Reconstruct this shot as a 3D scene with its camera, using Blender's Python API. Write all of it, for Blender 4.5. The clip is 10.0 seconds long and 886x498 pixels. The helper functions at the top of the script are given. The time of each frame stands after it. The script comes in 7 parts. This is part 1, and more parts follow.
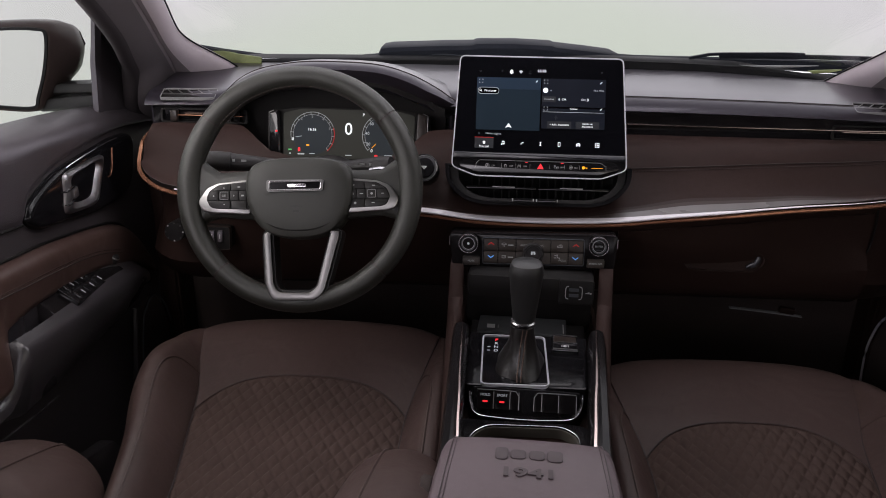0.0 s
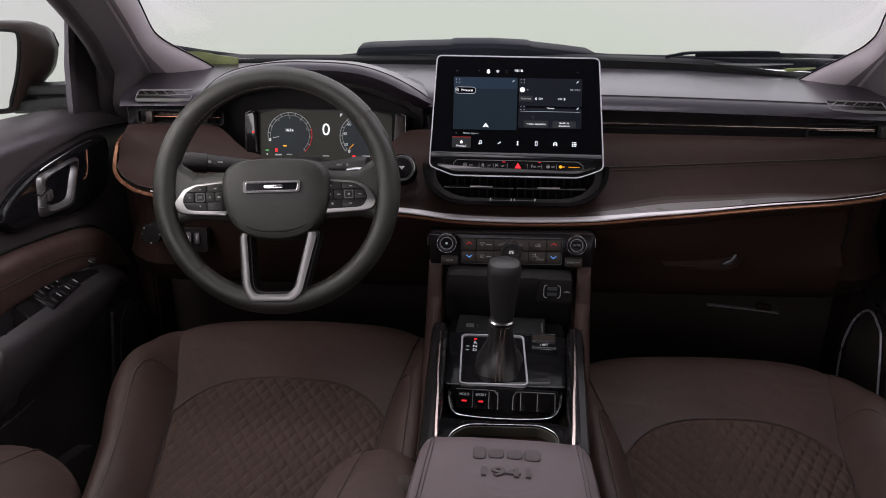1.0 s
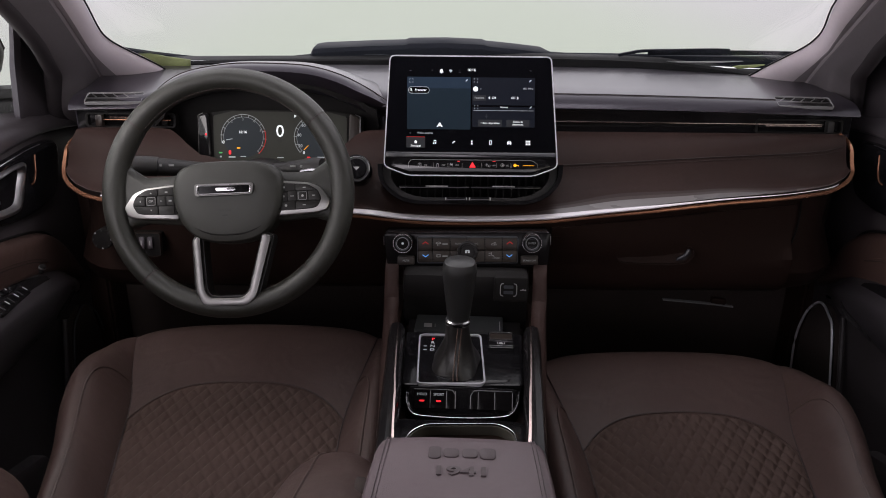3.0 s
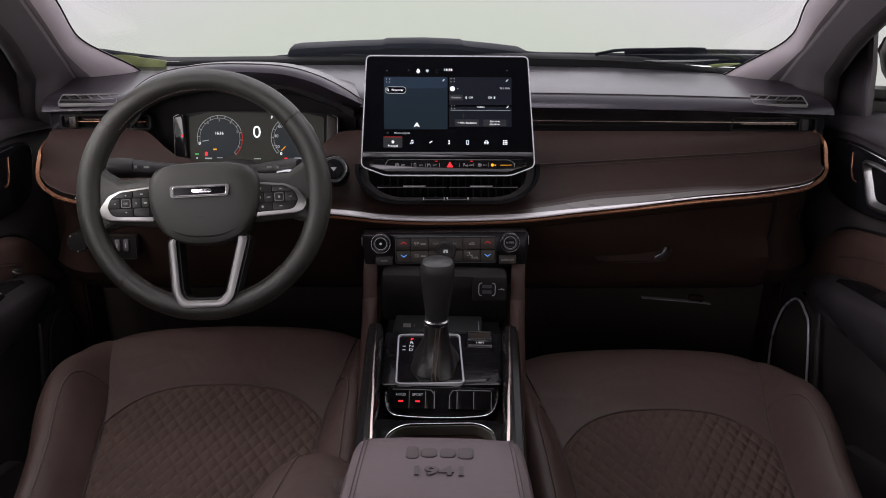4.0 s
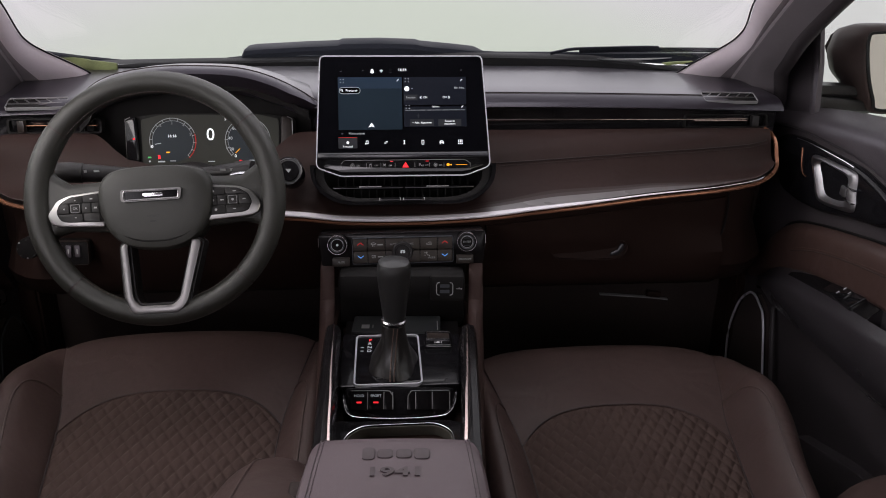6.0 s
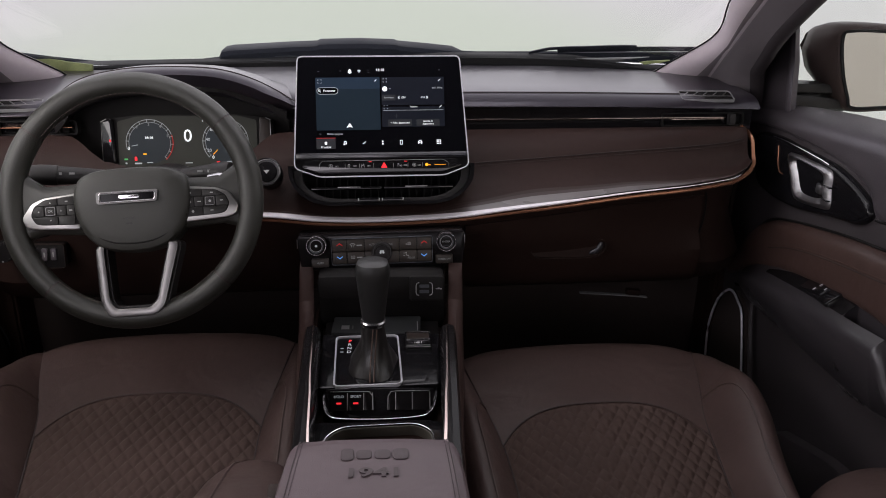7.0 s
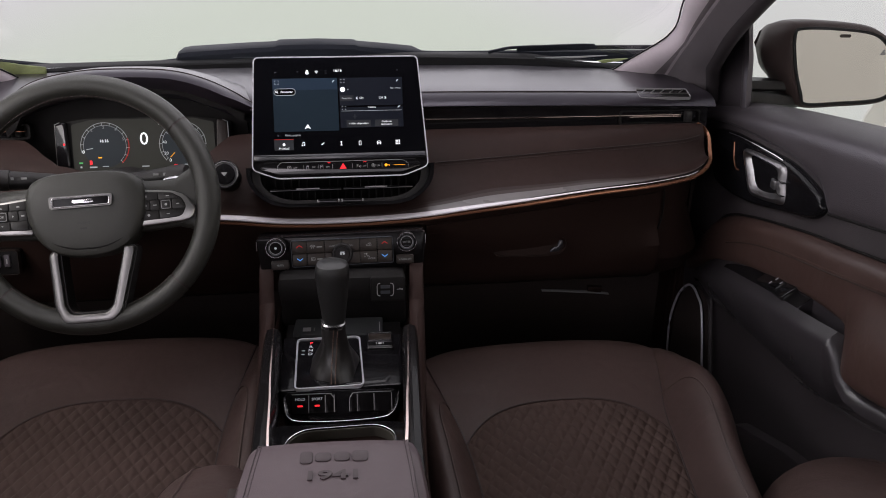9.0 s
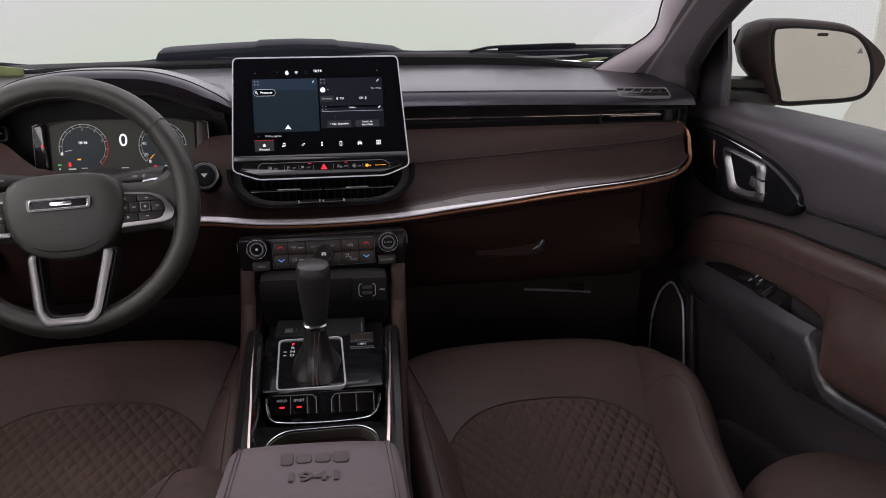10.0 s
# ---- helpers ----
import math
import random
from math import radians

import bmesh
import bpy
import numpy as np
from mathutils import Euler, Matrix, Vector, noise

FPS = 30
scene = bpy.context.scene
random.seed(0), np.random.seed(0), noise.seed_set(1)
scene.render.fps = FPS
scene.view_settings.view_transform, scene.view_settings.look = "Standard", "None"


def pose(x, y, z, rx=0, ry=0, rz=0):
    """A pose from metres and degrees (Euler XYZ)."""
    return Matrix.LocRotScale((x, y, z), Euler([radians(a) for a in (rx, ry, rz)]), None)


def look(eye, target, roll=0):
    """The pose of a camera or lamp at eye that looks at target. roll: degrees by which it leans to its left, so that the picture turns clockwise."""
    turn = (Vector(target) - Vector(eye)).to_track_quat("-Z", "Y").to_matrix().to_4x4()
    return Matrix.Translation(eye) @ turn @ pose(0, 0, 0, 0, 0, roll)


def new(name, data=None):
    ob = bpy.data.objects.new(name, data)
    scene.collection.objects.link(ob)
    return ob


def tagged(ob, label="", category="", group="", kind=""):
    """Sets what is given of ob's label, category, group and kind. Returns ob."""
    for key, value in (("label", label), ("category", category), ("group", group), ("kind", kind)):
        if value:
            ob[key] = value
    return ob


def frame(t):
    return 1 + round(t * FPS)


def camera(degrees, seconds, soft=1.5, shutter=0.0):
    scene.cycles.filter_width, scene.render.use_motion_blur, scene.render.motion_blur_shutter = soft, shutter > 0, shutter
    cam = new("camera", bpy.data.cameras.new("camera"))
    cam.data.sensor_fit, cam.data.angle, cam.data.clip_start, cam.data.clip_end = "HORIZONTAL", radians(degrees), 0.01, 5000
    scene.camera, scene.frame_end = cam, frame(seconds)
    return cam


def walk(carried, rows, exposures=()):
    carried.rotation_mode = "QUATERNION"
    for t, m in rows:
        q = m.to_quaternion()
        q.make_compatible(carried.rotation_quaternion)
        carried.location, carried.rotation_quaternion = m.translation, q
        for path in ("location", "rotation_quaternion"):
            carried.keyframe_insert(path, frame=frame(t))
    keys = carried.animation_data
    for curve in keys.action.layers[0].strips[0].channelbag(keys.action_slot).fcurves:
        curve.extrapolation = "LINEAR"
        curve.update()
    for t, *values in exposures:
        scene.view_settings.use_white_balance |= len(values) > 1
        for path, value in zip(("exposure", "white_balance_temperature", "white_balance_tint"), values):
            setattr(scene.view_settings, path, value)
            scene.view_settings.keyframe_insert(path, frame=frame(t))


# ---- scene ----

# the camera pans on its head and slides a little to its right
cam = camera(55.0, 10.0, soft=0.95)
ROWS = [
    (0.0, -0.0921, 0.0003, 1.0601, 67.020, -0.786, 2.975),
    (0.5, -0.0887, 0.0006, 1.0606, 67.008, -0.784, 2.339),
    (1.0, -0.0854, 0.0008, 1.0608, 67.003, -0.783, 1.698),
    (1.5, -0.0821, 0.0011, 1.0610, 67.005, -0.783, 1.053),
    (2.0, -0.0787, 0.0013, 1.0609, 67.011, -0.782, 0.404),
    (2.5, -0.0754, 0.0015, 1.0608, 67.022, -0.782, -0.246),
    (4.0, -0.0657, 0.0018, 1.0600, 67.071, -0.782, -2.193),
    (4.5, -0.0624, 0.0019, 1.0597, 67.090, -0.783, -2.837),
    (5.0, -0.0592, 0.0019, 1.0594, 67.109, -0.783, -3.476),
    (5.5, -0.0560, 0.0018, 1.0591, 67.127, -0.783, -4.110),
    (7.0, -0.0467, 0.0013, 1.0586, 67.167, -0.781, -5.965),
    (7.5, -0.0436, 0.0011, 1.0586, 67.173, -0.780, -6.563),
    (8.0, -0.0405, 0.0007, 1.0588, 67.174, -0.778, -7.150),
    (8.5, -0.0375, 0.0003, 1.0591, 67.168, -0.776, -7.723),
    (9.0, -0.0346, -0.0001, 1.0597, 67.155, -0.774, -8.282),
    (9.5, -0.0316, -0.0007, 1.0604, 67.135, -0.771, -8.825),
    (10.0, -0.0287, -0.0013, 1.0613, 67.106, -0.767, -9.352),
]
walk(cam, [(t, pose(x, y, z, rx, ry, rz)) for t, x, y, z, rx, ry, rz in ROWS])

# ---- light ----
world = bpy.data.worlds.new("pale_studio_sky")
scene.world = world
world.use_nodes = True
wn = world.node_tree
wn.nodes.clear()
w_out = wn.nodes.new("ShaderNodeOutputWorld")
w_bg = wn.nodes.new("ShaderNodeBackground")
w_geo = wn.nodes.new("ShaderNodeTexCoord")
w_sep = wn.nodes.new("ShaderNodeSeparateXYZ")
w_ramp = wn.nodes.new("ShaderNodeValToRGB")
w_ramp.color_ramp.elements[0].position, w_ramp.color_ramp.elements[0].color = 0.0, (0.965, 0.92, 0.995, 1)
w_ramp.color_ramp.elements[1].position, w_ramp.color_ramp.elements[1].color = 1.0, (0.236, 0.222, 0.243, 1)
wn.links.new(w_geo.outputs["Generated"], w_sep.inputs[0])
wn.links.new(w_sep.outputs["Z"], w_ramp.inputs[0])
wn.links.new(w_ramp.outputs[0], w_bg.inputs["Color"])
wn.links.new(w_bg.outputs[0], w_out.inputs["Surface"])
w_bg.inputs["Strength"].default_value = 1.92


def window_light(name, eye, target, sx, sy, watts, colour=(1, 1, 1)):
    """Daylight that enters by one opening of the cabin."""
    lamp = bpy.data.lights.new(name, "AREA")
    lamp.shape, lamp.size, lamp.size_y, lamp.energy, lamp.color = "RECTANGLE", sx, sy, watts, colour
    ob = new(name, lamp)
    ob.matrix_world = look(eye, target)
    return ob


window_light("windscreen_light", (-0.12, 1.28, 1.06), (-0.12, 0.95, 0.4), 0.95, 0.30, 1.9, (1.0, 0.95, 1.0))
window_light("driver_window_light", (-0.72, 0.98, 0.98), (0.60, 1.34, 0.42), 0.60, 0.22, 2.3, (1.0, 0.93, 0.93))
window_light("rear_window_light_left", (-0.80, -0.15, 1.02), (0.80, 0.85, 0.60), 0.8, 0.30, 2.6, (1.0, 0.91, 1.0))
window_light("rear_window_light_right", (0.80, -0.15, 1.02), (-0.60, 1.10, 0.50), 0.8, 0.30, 0.95, (1.0, 0.93, 0.80))

# ---- materials ----


def mat(name, colour, rough=0.5, metal=0.0, var=0.15, scale=6.0, bump=0.0, bscale=600.0, coat=0.0, spec=0.5, rvar=0.08, grain="noise", emit=0.0, crease=0.0, tint=(1, 1, 1)):
    """A surface with broad stains, fine grain and small relief."""
    m = bpy.data.materials.new(name)
    m.use_nodes = True
    nt = m.node_tree
    b = nt.nodes["Principled BSDF"]
    b.inputs["Metallic"].default_value = metal
    b.inputs["Coat Weight"].default_value = coat
    b.inputs["Specular IOR Level"].default_value = spec
    b.inputs["Specular Tint"].default_value = (*tint, 1)
    co = nt.nodes.new("ShaderNodeTexCoord")
    n1 = nt.nodes.new("ShaderNodeTexNoise")
    n1.inputs["Scale"].default_value, n1.inputs["Detail"].default_value = scale, 5
    nt.links.new(co.outputs["Object"], n1.inputs["Vector"])
    n2 = nt.nodes.new("ShaderNodeTexNoise")
    n2.inputs["Scale"].default_value, n2.inputs["Detail"].default_value = scale * 22, 3
    nt.links.new(co.outputs["Object"], n2.inputs["Vector"])
    mix = nt.nodes.new("ShaderNodeMath")
    mix.operation = "MULTIPLY_ADD"
    mix.inputs[1].default_value = 0.4
    nt.links.new(n2.outputs["Fac"], mix.inputs[0])
    nt.links.new(n1.outputs["Fac"], mix.inputs[2])
    ramp = nt.nodes.new("ShaderNodeMapRange")
    ramp.inputs["From Min"].default_value, ramp.inputs["From Max"].default_value = 0.35, 1.05
    ramp.inputs["To Min"].default_value, ramp.inputs["To Max"].default_value = 1 - var, 1 + var
    nt.links.new(mix.outputs[0], ramp.inputs["Value"])
    mul = nt.nodes.new("ShaderNodeMix")
    mul.data_type, mul.blend_type = "RGBA", "MULTIPLY"
    mul.inputs["Factor"].default_value = 1
    mul.inputs["A"].default_value = (*colour, 1)
    nt.links.new(ramp.outputs[0], mul.inputs["B"])
    nt.links.new(mul.outputs["Result"], b.inputs["Base Color"])
    rr = nt.nodes.new("ShaderNodeMapRange")
    rr.inputs["From Min"].default_value, rr.inputs["From Max"].default_value = 0.3, 0.7
    rr.inputs["To Min"].default_value, rr.inputs["To Max"].default_value = max(0.02, rough - rvar), min(1, rough + rvar)
    nt.links.new(n1.outputs["Fac"], rr.inputs["Value"])
    nt.links.new(rr.outputs[0], b.inputs["Roughness"])
    if bump:
        if grain == "leather":
            g = nt.nodes.new("ShaderNodeTexVoronoi")
            g.feature = "DISTANCE_TO_EDGE"
            g.inputs["Scale"].default_value = bscale
            src = g.outputs["Distance"]
        else:
            g = nt.nodes.new("ShaderNodeTexNoise")
            g.inputs["Scale"].default_value, g.inputs["Detail"].default_value = bscale, 4
            src = g.outputs["Fac"]
        nt.links.new(co.outputs["Object"], g.inputs["Vector"])
        bp = nt.nodes.new("ShaderNodeBump")
        bp.inputs["Strength"].default_value, bp.inputs["Distance"].default_value = bump, 0.001
        nt.links.new(src, bp.inputs["Height"])
        nt.links.new(bp.outputs[0], b.inputs["Normal"])
        if crease:
            n3 = nt.nodes.new("ShaderNodeTexNoise")
            n3.inputs["Scale"].default_value, n3.inputs["Detail"].default_value, n3.inputs["Distortion"].default_value = 11, 3, 0.6
            nt.links.new(co.outputs["Object"], n3.inputs["Vector"])
            bc = nt.nodes.new("ShaderNodeBump")
            bc.inputs["Strength"].default_value, bc.inputs["Distance"].default_value = crease, 0.012
            nt.links.new(n3.outputs["Fac"], bc.inputs["Height"])
            nt.links.new(bc.outputs[0], bp.inputs["Normal"])
    if emit:
        b.inputs["Emission Color"].default_value = (*colour, 1)
        b.inputs["Emission Strength"].default_value = emit
    return m


def studio_floor():
    """A pale floor, faintly green ahead of the car and white to its sides."""
    m = mat("pale_studio_floor", (0.8, 0.8, 0.8), 0.85, var=0.02, scale=0.3, bump=0.1, bscale=40)
    nt = m.node_tree
    b = nt.nodes["Principled BSDF"]
    co = nt.nodes.new("ShaderNodeTexCoord")
    mp = nt.nodes.new("ShaderNodeMapping")
    mp.inputs["Location"].default_value = (0, -0.50, 0)
    mp.inputs["Scale"].default_value = (0.17, 0.06, 0.1)
    gr = nt.nodes.new("ShaderNodeTexGradient")
    gr.gradient_type = "SPHERICAL"
    rp = nt.nodes.new("ShaderNodeValToRGB")
    rp.color_ramp.elements[0].position, rp.color_ramp.elements[0].color = 0.15, (0.795, 0.795, 0.770, 1)
    rp.color_ramp.elements[1].position, rp.color_ramp.elements[1].color = 0.75, (0.73, 0.805, 0.665, 1)
    rp.color_ramp.interpolation = "EASE"
    nt.links.new(co.outputs["Object"], mp.inputs["Vector"])
    nt.links.new(mp.outputs[0], gr.inputs["Vector"])
    nt.links.new(gr.outputs["Fac"], rp.inputs[0])
    nt.links.new(rp.outputs[0], b.inputs["Base Color"])
    return m


LEATHER = mat("brown_leather", (0.034, 0.0200, 0.0178), 0.48, var=0.24, scale=5, bump=0.36, bscale=700, grain="leather", spec=0.12, crease=0.2)
SEAT = mat("dark_brown_seat_leather", (0.057, 0.0352, 0.0312), 0.46, var=0.25, scale=5, bump=0.4, bscale=650, grain="leather", spec=0.38, crease=0.35)
QUILT = mat("quilted_seat_suede", (0.062, 0.0408, 0.0350), 0.75, var=0.22, scale=7, bump=0.3, bscale=1200, spec=0.15)
ARM = mat("mauve_brown_armrest_leather", (0.104, 0.074, 0.083), 0.55, var=0.1, scale=5, bump=0.25, bscale=700, grain="leather", crease=0.25)
PAD = mat("dark_grained_dash_pad", (0.0185, 0.0155, 0.020), 0.30, var=0.12, scale=5, bump=0.10, bscale=500, spec=0.8, rvar=0.02, tint=(0.92, 0.88, 1.0))
LOWER = mat("dark_brown_lower_plastic", (0.0225, 0.0122, 0.0098), 0.5, var=0.16, scale=5, bump=0.3, bscale=550, grain="leather", spec=0.15)
BLACK = mat("black_textured_plastic", (0.0160, 0.0146, 0.0150), 0.48, var=0.2, scale=6, bump=0.3, bscale=600, grain="leather", spec=0.35)
DOORBLACK = mat("charcoal_door_plastic", (0.052, 0.045, 0.049), 0.36, var=0.22, scale=5, bump=0.5, bscale=420, grain="leather", spec=0.95, tint=(0.93, 0.89, 1.0))
LEDGE = mat("black_armrest_plastic", (0.029, 0.0256, 0.0283), 0.30, var=0.18, scale=5, bump=0.25, bscale=420, grain="leather", spec=0.9)
WHEEL = mat("charcoal_steering_leather", (0.0205, 0.0205, 0.017), 0.42, var=0.14, scale=9, bump=0.35, bscale=800, grain="leather")
GLOSS = mat("piano_black", (0.0080, 0.0076, 0.0084), 0.08, var=0.1, scale=9, spec=0.5, rvar=0.03)
EDGECHROME = mat("bright_edge_chrome", (0.88, 0.84, 0.88), 0.24, metal=0.25, var=0.05, scale=12, rvar=0.04)
DECK = mat("deep_piano_black", (0.0070, 0.0066, 0.0076), 0.12, var=0.1, scale=9, spec=0.26, rvar=0.03)
CHROME = mat("satin_chrome", (0.40, 0.39, 0.40), 0.36, metal=1, var=0.08, scale=12)
BRIGHT = mat("bright_chrome", (0.86, 0.84, 0.87), 0.22, metal=1, var=0.05, scale=12, rvar=0.04)
COPPER = mat("copper_trim", (0.46, 0.215, 0.13), 0.18, metal=0.7, var=0.08, scale=12, rvar=0.05)
CARPET = mat("black_carpet", (0.038, 0.027, 0.024), 0.95, var=0.3, scale=14, bump=0.6, bscale=900)
HEADLINER = mat("black_headliner_cloth", (0.020, 0.019, 0.020), 0.9, var=0.15, scale=8, bump=0.3, bscale=1400, spec=0.2)
# One pillar cloth in three tones, light to dark, for its own shading.
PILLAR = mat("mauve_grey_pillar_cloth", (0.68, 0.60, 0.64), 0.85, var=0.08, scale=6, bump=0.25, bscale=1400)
PILLAR_HALF_SHADE = mat("half_shaded_pillar_cloth", (0.27, 0.236, 0.252), 0.85, var=0.08, scale=6, bump=0.25, bscale=1400)
PILLAR_SHADE = mat("shaded_pillar_cloth", (0.125, 0.110, 0.117), 0.8, var=0.08, scale=6, bump=0.25, bscale=1400)
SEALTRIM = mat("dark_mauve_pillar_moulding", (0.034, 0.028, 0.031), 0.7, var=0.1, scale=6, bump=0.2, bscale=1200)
RUBBER = mat("black_rubber_seal", (0.012, 0.012, 0.013), 0.6, var=0.15, scale=9, bump=0.2, spec=0.2)
BODY = mat("dark_brown_body_paint", (0.050, 0.034, 0.033), 0.42, var=0.06, scale=4, spec=0.22, rvar=0.04)
COWL = mat("grey_cowl_plastic", (0.050, 0.055, 0.065), 0.5, var=0.12, scale=7, bump=0.2)
BONNET = mat("navy_black_bonnet_paint", (0.018, 0.021, 0.029), 0.6, var=0.1, scale=7, spec=0.12)
FRAME = mat("satin_silver_frame", (0.66, 0.65, 0.70), 0.32, metal=0.35, var=0.06, scale=12)
STITCH = mat("tan_thread", (0.10, 0.062, 0.048), 0.7, var=0.15, scale=40)
DTHREAD = mat("dark_thread", (0.035, 0.024, 0.022), 0.8, var=0.15, scale=40)
SEAM = mat("seam_piping", (0.028, 0.019, 0.018), 0.6, var=0.15, scale=30)
PIPING = mat("brown_leather_piping", (0.062, 0.041, 0.036), 0.45, var=0.15, scale=30)
PANEL = mat("dark_switch_panel", (0.022, 0.016, 0.0135), 0.35, var=0.12, scale=12, spec=0.35)
LENS = mat("dark_display_glass", (0.003, 0.003, 0.004), 0.10, var=0.05, scale=10, rvar=0.02, spec=0.18)
MIRROR = mat("mirror_glass", (0.93, 0.94, 0.92), 0.02, metal=1, var=0.02, scale=4, rvar=0.01)
SHROUD = mat("matt_black_shroud", (0.0090, 0.0080, 0.0078), 0.6, var=0.15, scale=8, bump=0.2, bscale=700, spec=0.2)
DOORLOW = mat("black_lower_door_plastic", (0.044, 0.0378, 0.0405), 0.42, var=0.22, scale=5, bump=0.42, bscale=420, grain="leather", spec=0.5)
SPOKE = mat("satin_silver_spoke", (0.40, 0.39, 0.38), 0.30, metal=1, var=0.08, scale=14, rvar=0.05)
KEYCAP = mat("grey_brown_climate_keys", (0.030, 0.0235, 0.0200), 0.42, var=0.12, scale=14, bump=0.1, bscale=900, spec=0.35)
RIMTHREAD = mat("grey_red_rim_thread", (0.14, 0.105, 0.098), 0.75, var=0.2, scale=40)
SHEET = mat("white_draped_sheet", (0.80, 0.78, 0.74), 0.9, var=0.06, scale=2, bump=0.2, bscale=200)
BEIGE = mat("beige_studio_curtain", (0.62, 0.565, 0.51), 0.9, var=0.10, scale=0.7, bump=0.2, bscale=120)
LEDGE2 = mat("grey_gloss_screen_ledge", (0.030, 0.030, 0.036), 0.22, var=0.08, scale=9, spec=0.6, rvar=0.04)
GROUND = studio_floor()
LIME = mat("olive_green_patch", (0.24, 0.28, 0.11), 0.6, var=0.5, scale=30)
CARD = mat("grey_charging_mat", (0.10, 0.105, 0.11), 0.45, var=0.1, scale=12, bump=0.2)
SILVER = mat("satin_silver_paint", (0.24, 0.235, 0.24), 0.35, var=0.08, scale=20)
ROSE = mat("rose_chrome", (0.74, 0.60, 0.56), 0.18, metal=1, var=0.06, scale=12)
# Same band leather, coated in three steps to put in the lip's sheen.
LIP = mat("sheen_lip_leather", (0.040, 0.026, 0.023), 0.28, var=0.14, scale=5, bump=0.08, bscale=700, grain="leather", spec=0.6, coat=1.0)
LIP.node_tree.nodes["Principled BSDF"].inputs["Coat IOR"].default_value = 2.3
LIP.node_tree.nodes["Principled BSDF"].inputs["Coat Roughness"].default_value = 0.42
LIP_FOLD = mat("half_sheen_lip_leather", (0.035, 0.021, 0.019), 0.33, var=0.16, scale=5, bump=0.12, bscale=700, grain="leather", spec=0.4, coat=0.16)
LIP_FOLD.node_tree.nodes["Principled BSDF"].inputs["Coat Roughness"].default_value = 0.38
LIP_SHOULDER = mat("faint_sheen_lip_leather", (0.033, 0.020, 0.018), 0.37, var=0.18, scale=5, bump=0.16, bscale=700, grain="leather", spec=0.25, coat=0.04)
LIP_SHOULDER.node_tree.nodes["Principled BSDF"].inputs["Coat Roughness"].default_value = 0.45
PADFRAME = mat("dark_satin_chrome", (0.21, 0.205, 0.20), 0.34, metal=1, var=0.08, scale=12)
KNOBTOP = mat("matt_black_knob_top", (0.010, 0.009, 0.009), 0.6, var=0.1, scale=12, spec=0.08)
DARK = mat("dark_gloss_fascia", (0.0070, 0.0062, 0.0066), 0.22, var=0.1, scale=9, spec=0.18, rvar=0.04)
KNOB = mat("black_knob_leather", (0.016, 0.016, 0.016), 0.42, var=0.12, scale=9, bump=0.3, bscale=800, grain="leather")
GAITER = mat("creased_gaiter_leather", (0.015, 0.0135, 0.013), 0.36, var=0.14, scale=9, bump=0.12, bscale=800, grain="leather", spec=0.55)
# Brown leather with a lighter base, standing in for light on the pads.
DOORPAD = mat("brightened_door_leather", (0.056, 0.0325, 0.0275), 0.38, var=0.18, scale=5, bump=0.2, bscale=700, grain="leather", spec=0.45, crease=0.2)
# Armrest leather darkened, so relief shade is put into the colour.
EMBOSS = mat("shade_darkened_armrest_leather", (0.064, 0.046, 0.051), 0.6, var=0.1, scale=5, bump=0.25, bscale=700, grain="leather")
PRINT = mat("grey_print", (0.34, 0.34, 0.34), 0.6, var=0.05)
SWITCH = mat("grey_brown_switch_plastic", (0.012, 0.0112, 0.0102), 0.45, var=0.12, scale=12, bump=0.15, bscale=900, spec=0.35)
LINER = mat("lit_cup_wall", (0.070, 0.064, 0.052), 0.6, var=0.15, scale=15, bump=0.2, bscale=700)
DPRINT = mat("dark_relief_print", (0.012, 0.012, 0.012), 0.6, var=0.05)
WHITE = mat("white_print", (0.75, 0.75, 0.75), 0.5, var=0.05)


def glow(name, colour, strength):
    return mat(name, colour, 0.5, var=0.02, emit=strength, spec=0.1)


G_WHITE = glow("lit_white", (0.85, 0.87, 0.9), 0.7)
G_GREY = glow("lit_grey", (0.40, 0.42, 0.44), 0.45)
G_DIM = glow("lit_dim_grey", (0.022, 0.023, 0.026), 0.4)
G_RED = glow("lit_red", (0.9, 0.03, 0.04), 0.9)
G_DRED = glow("lit_dull_red", (0.35, 0.02, 0.02), 0.6)
G_AMBER = glow("lit_amber", (0.9, 0.36, 0.02), 0.9)
G_BLUE = glow("lit_blue", (0.12, 0.35, 0.85), 0.5)
G_GREEN = glow("lit_green", (0.10, 0.45, 0.14), 0.4)
G_MAP = glow("lit_map_blue", (0.008, 0.0145, 0.022), 0.42)
G_MAPTOP = glow("lit_map_header_blue", (0.012, 0.021, 0.036), 0.5)
G_TILE = glow("lit_dark_tile", (0.005, 0.006, 0.010), 0.6)
G_CLUST = glow("lit_cluster_grey", (0.030, 0.030, 0.026), 0.45)
G_SOFT = glow("lit_soft_grey", (0.20, 0.205, 0.21), 0.35)
G_MARK = glow("lit_mid_grey", (0.30, 0.31, 0.32), 0.38)
G_DIAL = glow("lit_dial_grey", (0.024, 0.028, 0.032), 0.45)



def clear_glass(name, ior, tint=(0.97, 0.985, 0.97)):
    m = bpy.data.materials.new(name)
    m.use_nodes = True
    b = m.node_tree.nodes["Principled BSDF"]
    b.inputs["Base Color"].default_value = (*tint, 1)
    b.inputs["Roughness"].default_value = 0.0
    b.inputs["IOR"].default_value = ior
    b.inputs["Transmission Weight"].default_value = 1.0
    return m


GLASS = clear_glass("windscreen_glass", 1.2)
